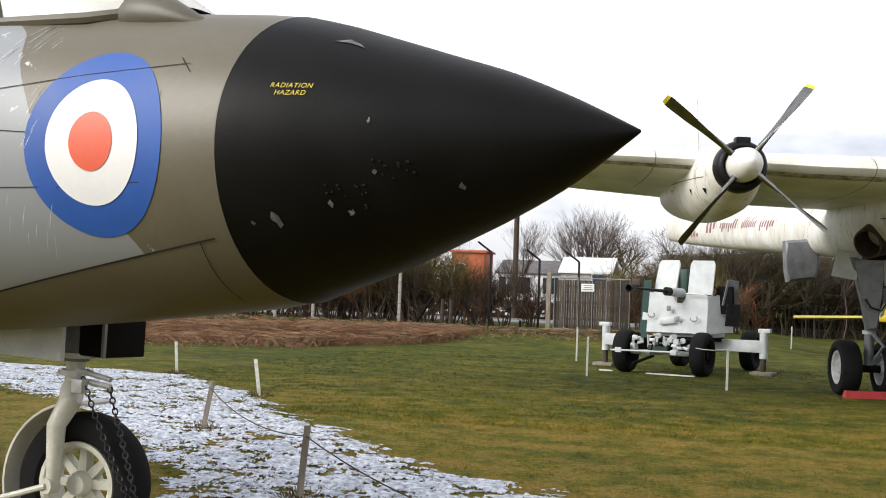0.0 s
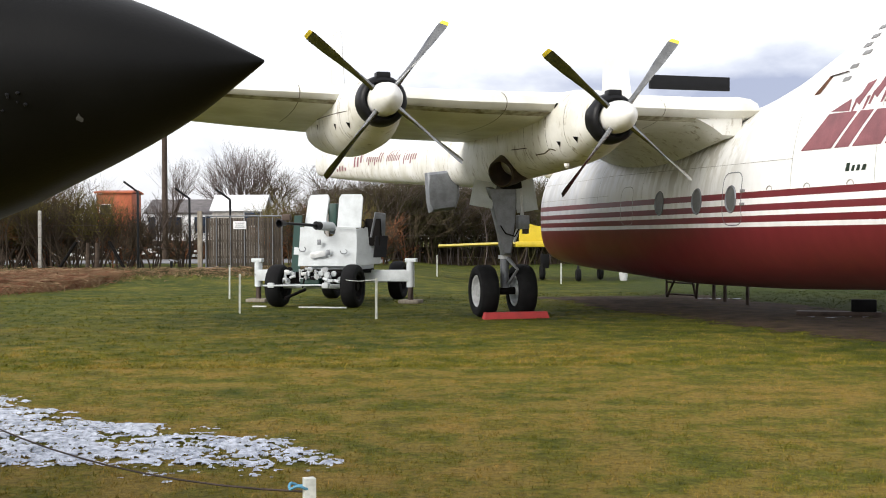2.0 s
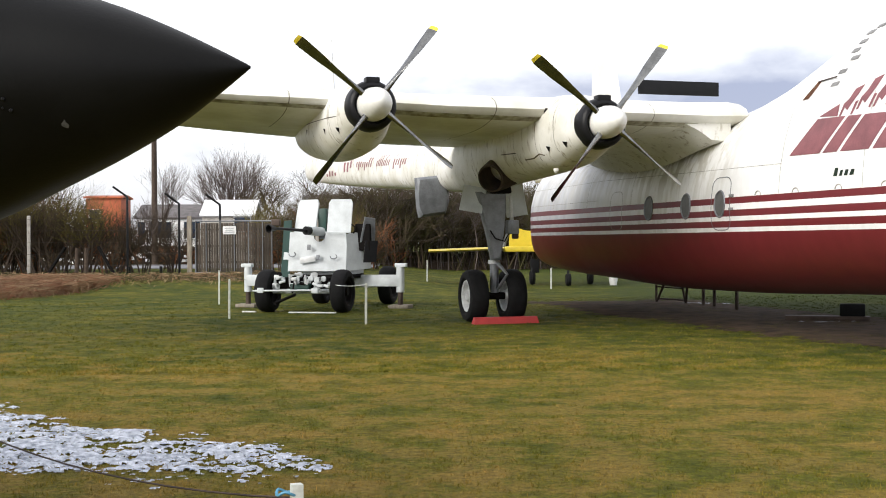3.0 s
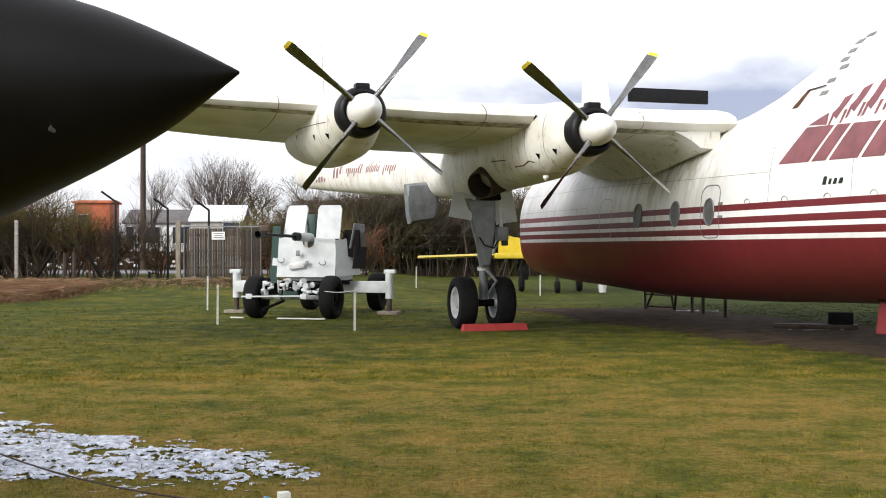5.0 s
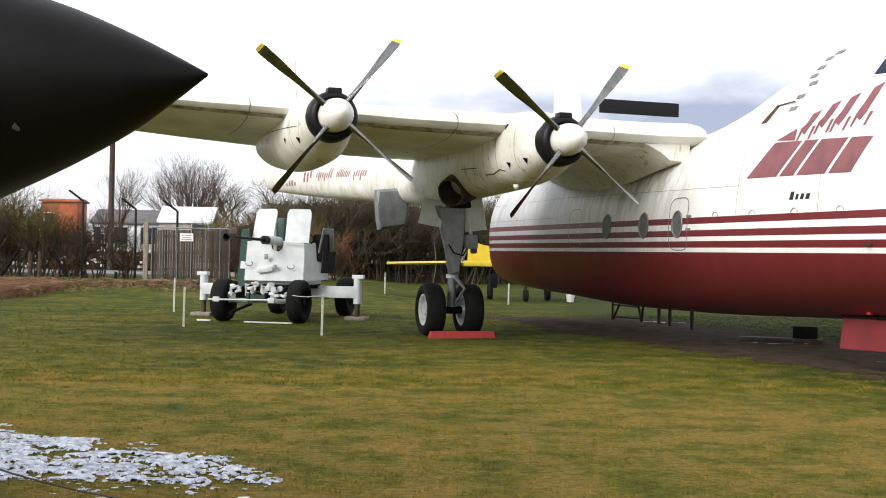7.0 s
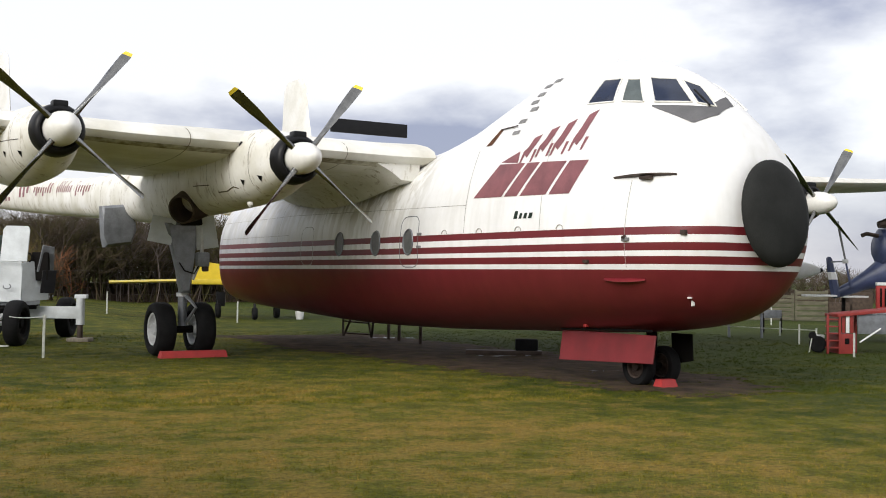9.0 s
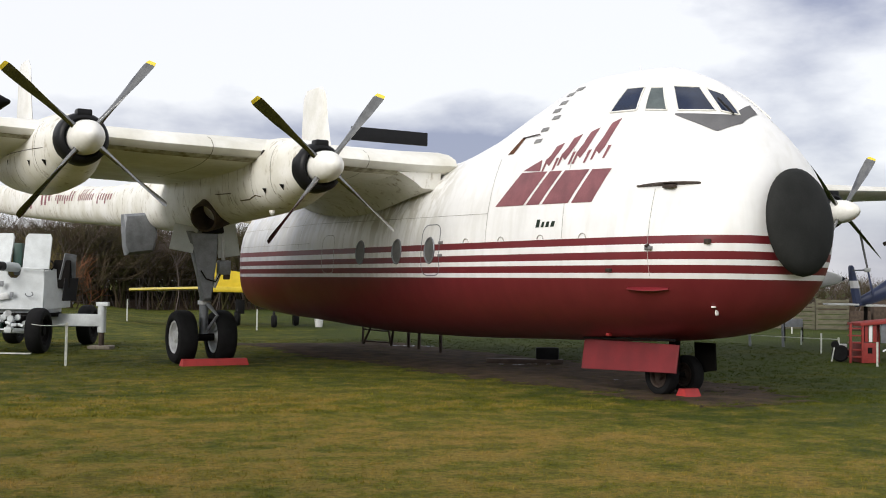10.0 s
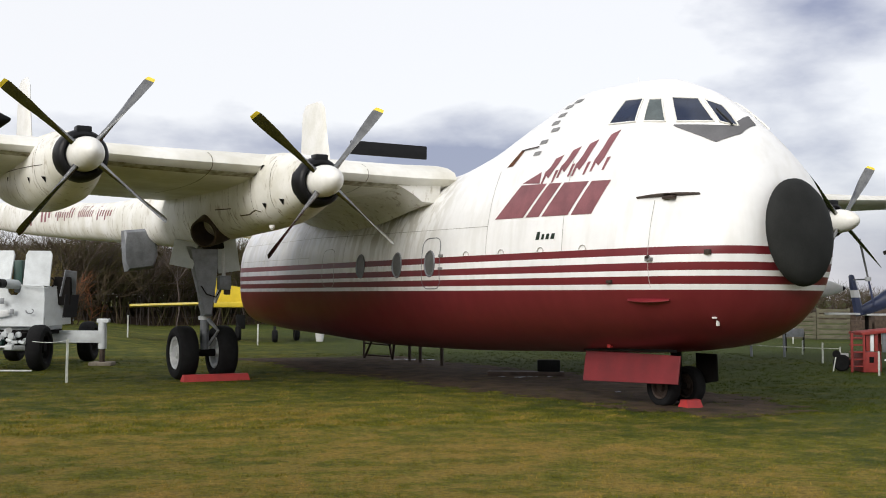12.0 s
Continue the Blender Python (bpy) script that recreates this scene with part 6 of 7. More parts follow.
def dry_bank(x0, x1, label):
    """A low heap of flattened bracken swelling from the lawn."""
    bm_ = bmesh.new()
    rows_m = []
    n = int((x1 - x0) / 0.25)
    for i in range(n + 1):
        x = x0 + (x1 - x0) * i / n
        yc = 34.9 + max(0, x + 19) * 0.68
        hh = 0.32 * min(1.0, (x1 - x) / 6.0)
        row = []
        for k in range(15):
            f = k / 14
            y = yc + (f - 0.4) * 5.6
            z = ground_height(x, y) + hh * math.sin(math.pi * f) ** 0.7 * (0.75 + 0.35 * noise.noise((x * 0.7, y * 0.9, 3.0)) + 0.25 * noise.noise((x * 2.5, y * 2.5, 7.0))) - 0.04
            row.append(bm_.verts.new((x, y, z)))
        rows_m.append(row)
    for a_, b_ in zip(rows_m, rows_m[1:]):
        for k in range(14):
            bm_.faces.new((a_[k], a_[k + 1], b_[k + 1], b_[k]))
    return tagged(part("bracken_bank", bm_, M_tan), label, "bank", kind="structure")


M_straw = shaded("pale_straw", (0.29, 0.205, 0.12), 0.95, var=0.3, scale=1.5, bump=0.0)
M_rust = shaded("rusty_bracken", (0.26, 0.12, 0.07), 0.95, var=0.35, scale=1.0, bump=0.0)
dry_bank(-34.0, -11.0, "low bank of rust-brown flattened bracken")
dry_grass([(-30, 34.0, -19, 34.6, 2.2), (-19, 34.6, -14, 36.7, 1.8), (-15, 36.7, -11.5, 40.1, 1.2)], 2, 34000, ((M_tan, 0.35), (M_straw, 0.35), (M_rust, 0.3)), "rust-brown dry bracken and dead grass on the bank", 0.15, 0.6)
dry_grass([(-16.0, 42.1, -6.0, 45.5, 1.4), (-8.0, 44.8, -3.0, 46.2, 1.4), (-24, 44.8, -12, 44.8, 2.0)], 3, 9000, ((M_ivy, 0.5), (M_straw, 0.25), (M_tan, 0.25)), "short dead grass on the bank before the fence", 0.1, 0.3)


# fence posts, gate, and the sign
def steel_post(x, y, z0, h, lean):
    ob = thing("fence_post", Matrix.Translation((x, y, z0)), "black steel fence post with a cranked top", "fence post", "steel fence posts")
    part("shaft", box((0, 0, h / 2), (0.09, 0.09, h), bevel=0.01), M_black, ob)
    part("cranked_arm", tube([(0, 0, h - 0.02), (lean * 0.6, 0, h + 0.42)], 0.05, 6), M_black, ob)
    return ob


for x, h in ((-12.26, 3.35), (-10.06, 3.05), (-8.32, 3.0)):
    steel_post(x, 49.5, 0.4, h, -1)
for x, h in ((-16.5, 2.6), (-20.7, 2.5), (-22.6, 2.5), (-24.7, 2.5), (-28.9, 2.5), (-4.2, 2.4)):
    b = box((0, 0, h / 2), (0.14, 0.14, h), bevel=0.02)
    ob = tagged(part("concrete_post", b, M_concrete), "pale concrete fence post", "fence post", "concrete fence posts")
    ob.matrix_world = pose(x, 49.7, 0.35, 0, 0, 3)
gp = tagged(part("gate_post", box((0, 0, 1.25), (0.2, 0.2, 2.5), bevel=0.03), M_wood), "thick weathered timber gate post", "gate post")
gp.matrix_world = pose(-9.6, 49.4, 0.4)
for x, s in ((-15.3, 1), (-13.2, -1)):
    b = tube([(0, 0, 0), (s * 0.75, 0.2, 1.25)], 0.07, 8)
    ob = tagged(part("fence_strut", b, M_dark), "dark leaning fence strut", "fence strut", "fence struts")
    ob.matrix_world = pose(x - s * 0.4, 49.5, 0.36)
for x in (-14.5, -14.1):
    ob = tagged(part("tree_stump", tube([(0, 0, 0), (0.02, 0, 1.2)], [0.11, 0.09], 8), M_bark), "dark rough timber post by the shrubs", "post", "timber posts")
    ob.matrix_world = pose(x, 49.8, 0.35)
for x in (-11.3, -12.7):
    ob = tagged(part("short_bollard", box((0, 0, 0.16), (0.12, 0.12, 0.32), bevel=0.02), M_black), "short black bollard at the edge of the road", "bollard", "bollards")
    ob.matrix_world = pose(x, 51.6, 0.4)
M_gatewood = shaded("dark_weathered_pale", (0.075, 0.062, 0.05), 0.95, var=0.3, scale=10, stretch=(1, 1, 0.15), rand=0.4)
gate = thing("pale_gate", pose(-9.4, 49.4, 0.42), "tall gate of dark close-set pales in a steel frame", "gate")
part("gate_frame", tube([(0.05, 0, 0.05), (3.3, 0, 0.05), (3.3, 0, 2.25), (0.05, 0, 2.25), (0.05, 0, 0.05)], 0.035, 6), M_steel, gate)
for k in range(5):
    part("upright", tube([(0.5 + 0.6 * k, 0, 0.05), (0.5 + 0.6 * k, 0, 2.25)], 0.02, 5), M_steel, gate)
pale = None
for k in range(30):
    x = 0.1 + 3.15 * k / 29
    if pale is None:
        pale = part("pale", box((0, 0.02, 1.12), (0.095, 0.02, 2.1), bevel=0.004), M_gatewood, gate)
        pale.location.x = x
    else:
        ob = new("pale", pale.data)
        ob.parent = gate
        ob.location.x = x
for z in (0.5, 1.2, 1.9):
    part("rail", box((1.67, 0.045, z), (3.2, 0.03, 0.08), bevel=0.004), M_gatewood, gate)
sg = thing("warning_sign", pose(-7.9, 49.36, 2.1), "small white rectangular notice fixed to the gate", "sign")
part("board", box((0, 0.01, 0.18), (0.56, 0.02, 0.34), bevel=0.006), M_roundwhite, sg)
for k, w_ in enumerate((0.4, 0.34, 0.42)):
    part("text_bar", box((0, -0.003, 0.27 - 0.085 * k), (w_, 0.004, 0.03)), M_steel, sg)
wires = []
for z in (0.5, 1.0, 1.5, 2.0, 2.5):
    for x0, x1 in ((-30.0, -9.7), (-6.0, 40.0)):
        wires.append((Vector((x0, 49.5, z + 0.3)), 0.008, Vector((x1, 49.5 + (13 if x1 > 0 else 0), z + 0.3)), 0.008))
tagged(sticks("fence_wire", wires, M_soot), "thin rusty strands of fence wire", "fence wire", kind="stuff")

# poles
pl_ = thing("telegraph_pole", pose(-16.0, 71.6, 0.3), "tall brown timber telegraph pole behind the fence", "telegraph pole")
part("shaft", tube([(0, 0, 0), (0, 0, 10.0)], [0.19, 0.15], 12), M_bark, pl_)
part("light_pole", tube([(0, 0, 0), (0, 0, 6.5)], [0.05, 0.035], 6), M_steel).matrix_world = pose(-3.5, 89.5, 0)
tagged(bpy.data.objects["light_pole"], "thin far-off grey mast over the hedge", "mast")


# buildings
def shed(name, x0, x1, y0, y1, z0, z1, wall, roof, label, rise=0.4, windows=()):
    ob = thing(name, pose((x0 + x1) / 2, (y0 + y1) / 2, z0), label, "building")
    w_, d_, h_ = x1 - x0, y1 - y0, z1 - z0
    part("wall", box((0, 0, h_ / 2), (w_, d_, h_), bevel=0.02), wall, ob)
    rf = loft([[(s * (w_ / 2 + 0.15), -d_ / 2 - 0.15, h_), (s * (w_ / 2 + 0.15), 0, h_ + rise), (s * (w_ / 2 + 0.15), d_ / 2 + 0.15, h_), (s * (w_ / 2 + 0.15), d_ / 2 + 0.15, h_ + 0.12), (s * (w_ / 2 + 0.15), 0, h_ + rise + 0.12), (s * (w_ / 2 + 0.15), -d_ / 2 - 0.15, h_ + 0.12)] for s in (-1, 1)])
    part("roof", rf, roof, ob)
    for x, z, ww, wh in windows:
        wi = part("window", box((x, -d_ / 2 - 0.01, z), (ww, 0.08, wh), bevel=0.01), M_glass, ob)
        part("frame", tube([(x - ww / 2, -d_ / 2 - 0.06, z - wh / 2), (x + ww / 2, -d_ / 2 - 0.06, z - wh / 2), (x + ww / 2, -d_ / 2 - 0.06, z + wh / 2), (x - ww / 2, -d_ / 2 - 0.06, z + wh / 2), (x - ww / 2, -d_ / 2 - 0.06, z - wh / 2)], 0.04, 4), M_roundwhite, wi)
    return ob


M_roofgrey = shaded("grey_roof_sheet", (0.16, 0.15, 0.15), 0.8, var=0.2)
M_roofwhite = shaded("white_roof_sheet", (0.75, 0.76, 0.76), 0.5, var=0.06)
M_brickfar = shaded("dull_red_brick", (0.3, 0.12, 0.08), 0.85, var=0.2, scale=4)
shed("orange_cabin", -23.4, -20.9, 83.0, 85.8, 0.3, 5.0, M_orange, M_orange, "tall orange-clad cabin beyond the road", 0.15, ((-0.62, 3.45, 0.8, 0.9),))
shed("low_house", -19.8, -14.4, 82.8, 87.8, 0.3, 3.5, M_roundwhite, M_roofgrey, "low white building with a dark roof beyond the road", 1.0, ((-1.0, 2.4, 1.6, 1.2), (1.3, 2.4, 1.2, 1.2), (-2.3, 2.2, 0.6, 1.6)))
shed("white_hut", -13.0, -9.9, 71.2, 74.7, 0.3, 3.4, M_concrete, M_roofwhite, "hut with a bright white arched roof behind the gate", 0.95, ((0.9, 2.6, 1.0, 0.9),))
shed("brick_house", -8.6, -5.0, 89.5, 93.5, 0.3, 4.2, M_brickfar, M_roofgrey, "dull red brick house behind the trees", 1.2, ((-0.8, 2.8, 0.8, 1.0), (0.9, 2.8, 0.8, 1.0)))
rg = random.Random(9)
lit = bmesh.new()
for _ in range(50):
    x, y = rg.uniform(-24, -12), rg.uniform(72.6, 73.8)
    box((x, y, 0.4 + 0.9 * (y - 72.4) / 1.5 + rg.uniform(0, 0.4)), (rg.uniform(0.1, 0.4), 0.1, rg.uniform(0.08, 0.22)), lit)
tagged(part("litter", lit, M_roundwhite), "scattered pale litter on the far bank", "litter", kind="stuff")

# ---- snow, stakes and ropes, bare earth ----
def inside(poly, x, y):
    """Signed distance to an outline, positive inside."""
    best, odd = 1e9, False
    for (ax, ay), (bx, by) in zip(poly, poly[1:] + poly[:1]):
        dx, dy = bx - ax, by - ay
        t_ = max(0, min(1, ((x - ax) * dx + (y - ay) * dy) / (dx * dx + dy * dy)))
        best = min(best, math.hypot(x - ax - t_ * dx, y - ay - t_ * dy))
        if (ay > y) != (by > y) and x < ax + (y - ay) / (by - ay) * dx:
            odd = not odd
    return best if odd else -best


def patch(name, poly, step, edge, lift, mat_, label, cat, holes=0.0, relief=0.01, grain=1.0, seed=0.0, cap=0.9):
    """A thin ragged layer on the ground within an outline."""
    xs, ys = [p[0] for p in poly], [p[1] for p in poly]
    x0, y0 = min(xs) - edge, min(ys) - edge
    nx, ny = int((max(xs) + edge - x0) / step) + 1, int((max(ys) + edge - y0) / step) + 1
    vs, fs, idx, val = [], [], {}, {}
    for j in range(ny + 1):
        for i in range(nx + 1):
            x, y = x0 + i * step, y0 + j * step
            d = inside(poly, x, y)
            v = min(d, cap) / edge + 0.9 * noise.noise((x * 1.1 * grain, y * 1.6 * grain, seed)) + 0.6 * noise.noise((x * 4.2 * grain, y * 6.0 * grain, seed + 5))
            v += min(0.25, holes * ((noise.noise((x * 14 * grain, y * 20 * grain, seed + 9)) - 0.1) + 0.8 * (noise.noise((x * 3.2 * grain, y * 6 * grain, seed + 19)) - 0.1) + 0.5 * noise.noise((x * 27 * grain, y * 36 * grain, seed + 29))))
            val[i, j] = v
    for j in range(ny):
        for i in range(nx):
            if val[i, j] + val[i + 1, j] + val[i, j + 1] + val[i + 1, j + 1] > 0:
                f = []
                for a, c in ((i, j), (i + 1, j), (i + 1, j + 1), (i, j + 1)):
                    if (a, c) not in idx:
                        x, y = x0 + a * step, y0 + c * step
                        k = max(0.0, min(1.0, val[a, c] * 0.9))
                        z = ground_height(x, y) + lift * (0.35 + 0.65 * k) + relief * k * (1 + noise.noise((x * 7, y * 7, 2.0)))
                        idx[a, c] = len(vs)
                        vs.append((x + step * 0.3 * noise.noise((x * 9, y * 9, 1.0)), y + step * 0.3 * noise.noise((x * 9, y * 9, 8.0)), z))
                    f.append(idx[a, c])
                fs.append(f)
    me = bpy.data.meshes.new(name)
    me.from_pydata(vs, [], fs)
    me.materials.append(mat_)
    for pl_i in me.polygons:
        pl_i.use_smooth = True
    return tagged(new(name, me), label, cat, kind="stuff")


SNOW = [(-16.14, 20.58), (-12.91, 20.65), (-11.16, 20.09), (-8.68, 17.54), (-6.92, 15.07), (-5.72, 13.71), (-4.43, 12.22), (-3.37, 11.06), (-2.38, 10.25), (-1.29, 9.51), (-0.67, 8.65), (-1.29, 8.16), (-2.53, 8.38), (-3.58, 8.37), (-4.97, 8.62), (-6.05, 10.20), (-9.70, 14.27), (-14.35, 17.27)]
patch("snow_patch", SNOW, 0.022, 0.42, 0.012, M_snow, "thin melting snow with grass showing through", "snow", 2.5, 0.016, cap=0.30)
# brown earth; the soft shade under the belly is put into its dark colour
M_mud_shade = shaded("bare_earth_and_belly_shade", (0.030, 0.021, 0.014), 0.95, var=0.4, scale=2.5, fine=30, bump=0.7, col2=(0.085, 0.056, 0.036))


def on_plane(x, y):
    p = PLANE @ Vector((x, y, 0))
    return (p.x, p.y)


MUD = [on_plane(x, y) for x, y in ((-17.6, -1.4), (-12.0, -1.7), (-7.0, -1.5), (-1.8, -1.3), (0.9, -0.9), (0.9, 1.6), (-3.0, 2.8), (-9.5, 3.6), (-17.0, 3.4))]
patch("bare_earth", MUD, 0.11, 0.5, 0.012, M_mud_shade, "bare earth under the aeroplane's belly, with the belly's shade in its dark colour", "bare earth", 1.5, 0.012, 0.45, 3.0, 0.7)
for px, py in ((-14.9, 2.9), (-7.4, 1.7), (-3.3, 1.2)):
    c = on_plane(px, py)
    patch("snow_patch", [(c[0] - 0.7, c[1] - 0.12), (c[0] + 0.7, c[1] - 0.16), (c[0] + 0.8, c[1] + 0.12), (c[0] - 0.6, c[1] + 0.14)], 0.06, 0.2, 0.02, M_snow, "small leftover patch of snow on the earth", "snow", 0.6, 0.008, 1.0, px)


def stake(x, y, h, mat_, label, lean=(0, 0), w=0.045):
    """A driven wooden stake with a tuft of grass round its foot."""
    z = ground_height(x, y)
    b_ = loft([[Vector((sx * w / 2 + lean[0] * zz, sy * w / 2 + lean[1] * zz, zz)) for sx, sy in ((-1, -1), (1, -1), (1, 1), (-1, 1))] for zz in (-0.1, h * 0.5, h - 0.01, h)])
    ob = tagged(part("rope_stake", b_, mat_), label, "stake", "rope stakes")
    ob.matrix_world = pose(x, y, z, 0, 0, 20)
    return Vector((x, y, z)), ob


def tuft(x, y, seed, r=0.22, h=0.16, mats=None):
    rg_ = random.Random(seed)
    for mt, n in mats or ((M_ivy, 90), (M_straw, 60)):
        segs = []
        for _ in range(n):
            a, q = rg_.uniform(0, 6.28), r * math.sqrt(rg_.random())
            p = Vector((x + q * math.cos(a), y + q * math.sin(a), ground_height(x, y) - 0.01))
            e = p + Vector((rg_.gauss(0, 0.06), rg_.gauss(0, 0.06), h * rg_.uniform(0.4, 1.1) * (1.1 - q / r)))
            segs.append((p, 0.008, e, 0.002))
        tagged(sticks("grass_tuft", segs, mt), "tuft of rough grass round a stake", "grass tuft", kind="stuff")


STAKES = []
for x, y, h, mt, lb, ln in ((-11.70, 20.78, 0.62, M_stake, "short white-painted stake beyond the snow", (-0.06, 0)), (-8.18, 17.11, 0.58, M_stake, "white-topped wooden stake leaning at the snow's edge", (-0.14, 0)),
                            (-6.80, 12.56, 0.58, M_wood, "grey weathered wooden stake leaning in the snow", (0.16, 0)), (-3.93, 8.76, 0.61, M_wood, "half-white weathered wooden stake in the snow", (0.08, 0)), (-0.68, 5.60, 0.5, M_stake, "white-topped wooden stake on the lawn", (0, 0))):
    STAKES.append(stake(x, y, h, mt, lb, ln, 0.055)[0] + Vector((ln[0] * h * 0.86, 0, h * 0.86)))
    tuft(x, y, int(x * 100) % 97, 0.26, 0.14)


def cord(p0, p1, sag, r=0.006, mat_=M_soot, name="rope", label="thin dark rope slung between stakes"):
    pts = [p0.lerp(p1, k / 12) - Vector((0, 0, sag * 4 * (k / 12) * (1 - k / 12))) for k in range(13)]
    return tagged(part(name, tube(pts, r, 5), mat_), label, "rope", "ropes")


cord(STAKES[2], STAKES[3], 0.13)
cord(STAKES[3], STAKES[4], 0.16)
cord(STAKES[1], STAKES[0], 0.12)
M_bluecord = shaded("blue_cord", (0.1, 0.3, 0.45), 0.6, var=0.2)
tagged(part("rope_knot", tube([STAKES[4] + Vector((0.05 * math.cos(a) - 0.05, 0.05 * math.sin(a), 0.03 + 0.01 * math.sin(3 * a))) for a in [2 * math.pi * k / 20 for k in range(26)]], 0.008, 5), M_bluecord), "loop of pale blue cord round a stake", "cord")

WHITES = []
for x, y, h in ((-1.08, 24.05, 0.86), (-4.26, 26.15, 0.9), (-5.54, 32.46, 0.95), (0.48, 45.61, 0.85), (4.9, 41.41, 0.75)):
    WHITES.append(stake(x, y, h, M_stake, "thin white rope stake standing on the lawn", (0.01, 0), 0.04)[0] + Vector((0, 0, h - 0.03)))
cord(WHITES[0], Vector((-1.9, 27.0, 0.72)), 0.03, 0.008, M_stake, label="pale rope from the stake to the gun")
cord(WHITES[2], Vector((-4.55, 30.7, 0.75)), 0.06, 0.006)

# trestle legs under the aeroplane
tr = thing("trestle", PLANE, "dark steel trestle standing under the aeroplane", "trestle")
for x, y, tx, ty in ((-15.75, 1.92, -15.77, 1.93), (-15.75, 1.92, -14.76, 1.82), (-14.90, 2.37, -14.86, 2.16), (-14.90, 2.37, -13.93, 1.94)):
    part("leg", tube([(x, y, 0.0), (tx, ty, 0.9)], 0.035, 6), M_soot, tr)
part("brace", tube([(-15.75, 1.93, 0.12), (-14.91, 2.37, 0.1)], 0.025, 6), M_soot, tr)
part("brace", tube([(-15.75, 1.93, 0.45), (-14.88, 2.26, 0.42)], 0.025, 6), M_soot, tr)
part("top_rail", tube([(-15.88, 1.93, 0.88), (-13.81, 1.99, 0.88)], 0.04, 6), M_soot, tr)
for x, y in ((-13.93, 2.37), (-13.16, 2.26), (-11.60, 1.99)):
    p_ = PLANE @ Vector((x, y, 0))
    ob = tagged(part("prop_stand", tube([(0, 0, 0), (0, 0, 0.85)], 0.045, 8), M_soot), "dark steel prop under the fuselage", "prop stand", "prop stands")
    ob.matrix_world = Matrix.Translation(p_)
p_ = PLANE @ Vector((-7.8, 1.9, 0))
sk = thing("ground_skid", Matrix.Translation(p_) @ Matrix.Rotation(radians(-20), 4, "Z"), "dark timber skid and old wheel under the fuselage", "skid")
part("plank", box((0, 0, 0.06), (1.7, 0.3, 0.1), bevel=0.02), M_soot, sk)
part("block", box((0.5, 0.0, 0.24), (0.5, 0.3, 0.26), bevel=0.03), M_rubber, sk)

# ---- the yellow aeroplane behind ----
yp = thing("trainer_plane", pose(4.75, 46.1, 0, 0, 0, 0), "bright yellow low-wing trainer aeroplane parked on the grass", "aeroplane")
wg = loft([[Vector((x, yy, z + zz)) for yy, zz in ((-0.9, 0.0), (-0.7, 0.05), (0.2, 0.07), (0.9, 0.02), (0.2, -0.04), (-0.7, -0.05))] for x, z in ((-4.2, 1.36), (-3.9, 1.37), (-1.5, 1.45), (0.6, 1.50), (4.5, 1.50))])
part("wing", wg, M_yellow, yp, "yellow wing")
part("fuselage", tube([(1.1, -2.6, 1.55), (1.1, -1.2, 1.6), (1.1, 0.6, 1.62), (1.1, 4.5, 1.8)], [0.42, 0.55, 0.52, 0.2], 18), M_yellow, yp, "yellow fuselage")
part("dorsal_fin", slab([(-1.02, 0.0), (-0.98, 1.12), (-0.88, 1.08), (-0.75, 0.92), (-0.4, 0.80), (0.3, 0.72), (0.3, 0.0)], 0.08, Matrix.Translation((0, -0.5, 1.35)) @ Matrix.Rotation(radians(90), 4, "X"), bevel=0.02), M_yellow, yp)
part("wing_root", box((0.0, -0.2, 1.42), (2.4, 1.5, 0.22), bevel=0.08), M_yellow, yp)
part("cowl", tube([(1.1, -2.9, 1.45), (1.1, -2.5, 1.46)], [0.38, 0.43], 16), M_black, yp)
for x in (-0.1, 2.2):
    part("leg", tube([(x, -0.5, 1.05), (x, -0.6, 0.3)], 0.06, 8), M_black, yp)
    part("leg_door", box((x + 0.1, -0.55, 0.75), (0.35, 0.1, 0.55), bevel=0.02), M_black, yp)
    part("wheel", lathe([(-0.09, 0.12), (-0.1, 0.26), (0, 0.3), (0.1, 0.26), (0.09, 0.12)], 20, m=Matrix.Translation((x, -0.6, 0.3))), M_rubber, yp)
part("nose_leg", tube([(1.1, -2.2, 1.1), (1.1, -2.3, 0.25)], 0.05, 8), M_black, yp)
part("wheel", lathe([(-0.08, 0.1), (-0.09, 0.22), (0, 0.25), (0.09, 0.22), (0.08, 0.1)], 18, m=Matrix.Translation((1.1, -2.3, 0.25))), M_rubber, yp)
bk = thing("white_bucket", pose(7.7, 44.5, 0), "white plastic bucket on the grass", "bucket")
part("pail", lathe([(0, 0.13), (0.02, 0.14), (0.34, 0.18), (0.35, 0.17), (0.03, 0.12)], 18, m=Matrix.Rotation(radians(-90), 4, "Y")), M_roundwhite, bk)

# ---- beyond the freighter's nose: fence, helicopter, steps ----
TURN = -16.0
M_fencewood = shaded("dull_olive_fence_timber", (0.12, 0.112, 0.078), 0.9, var=0.3, scale=8, stretch=(0.2, 1, 1), bump=0.3)


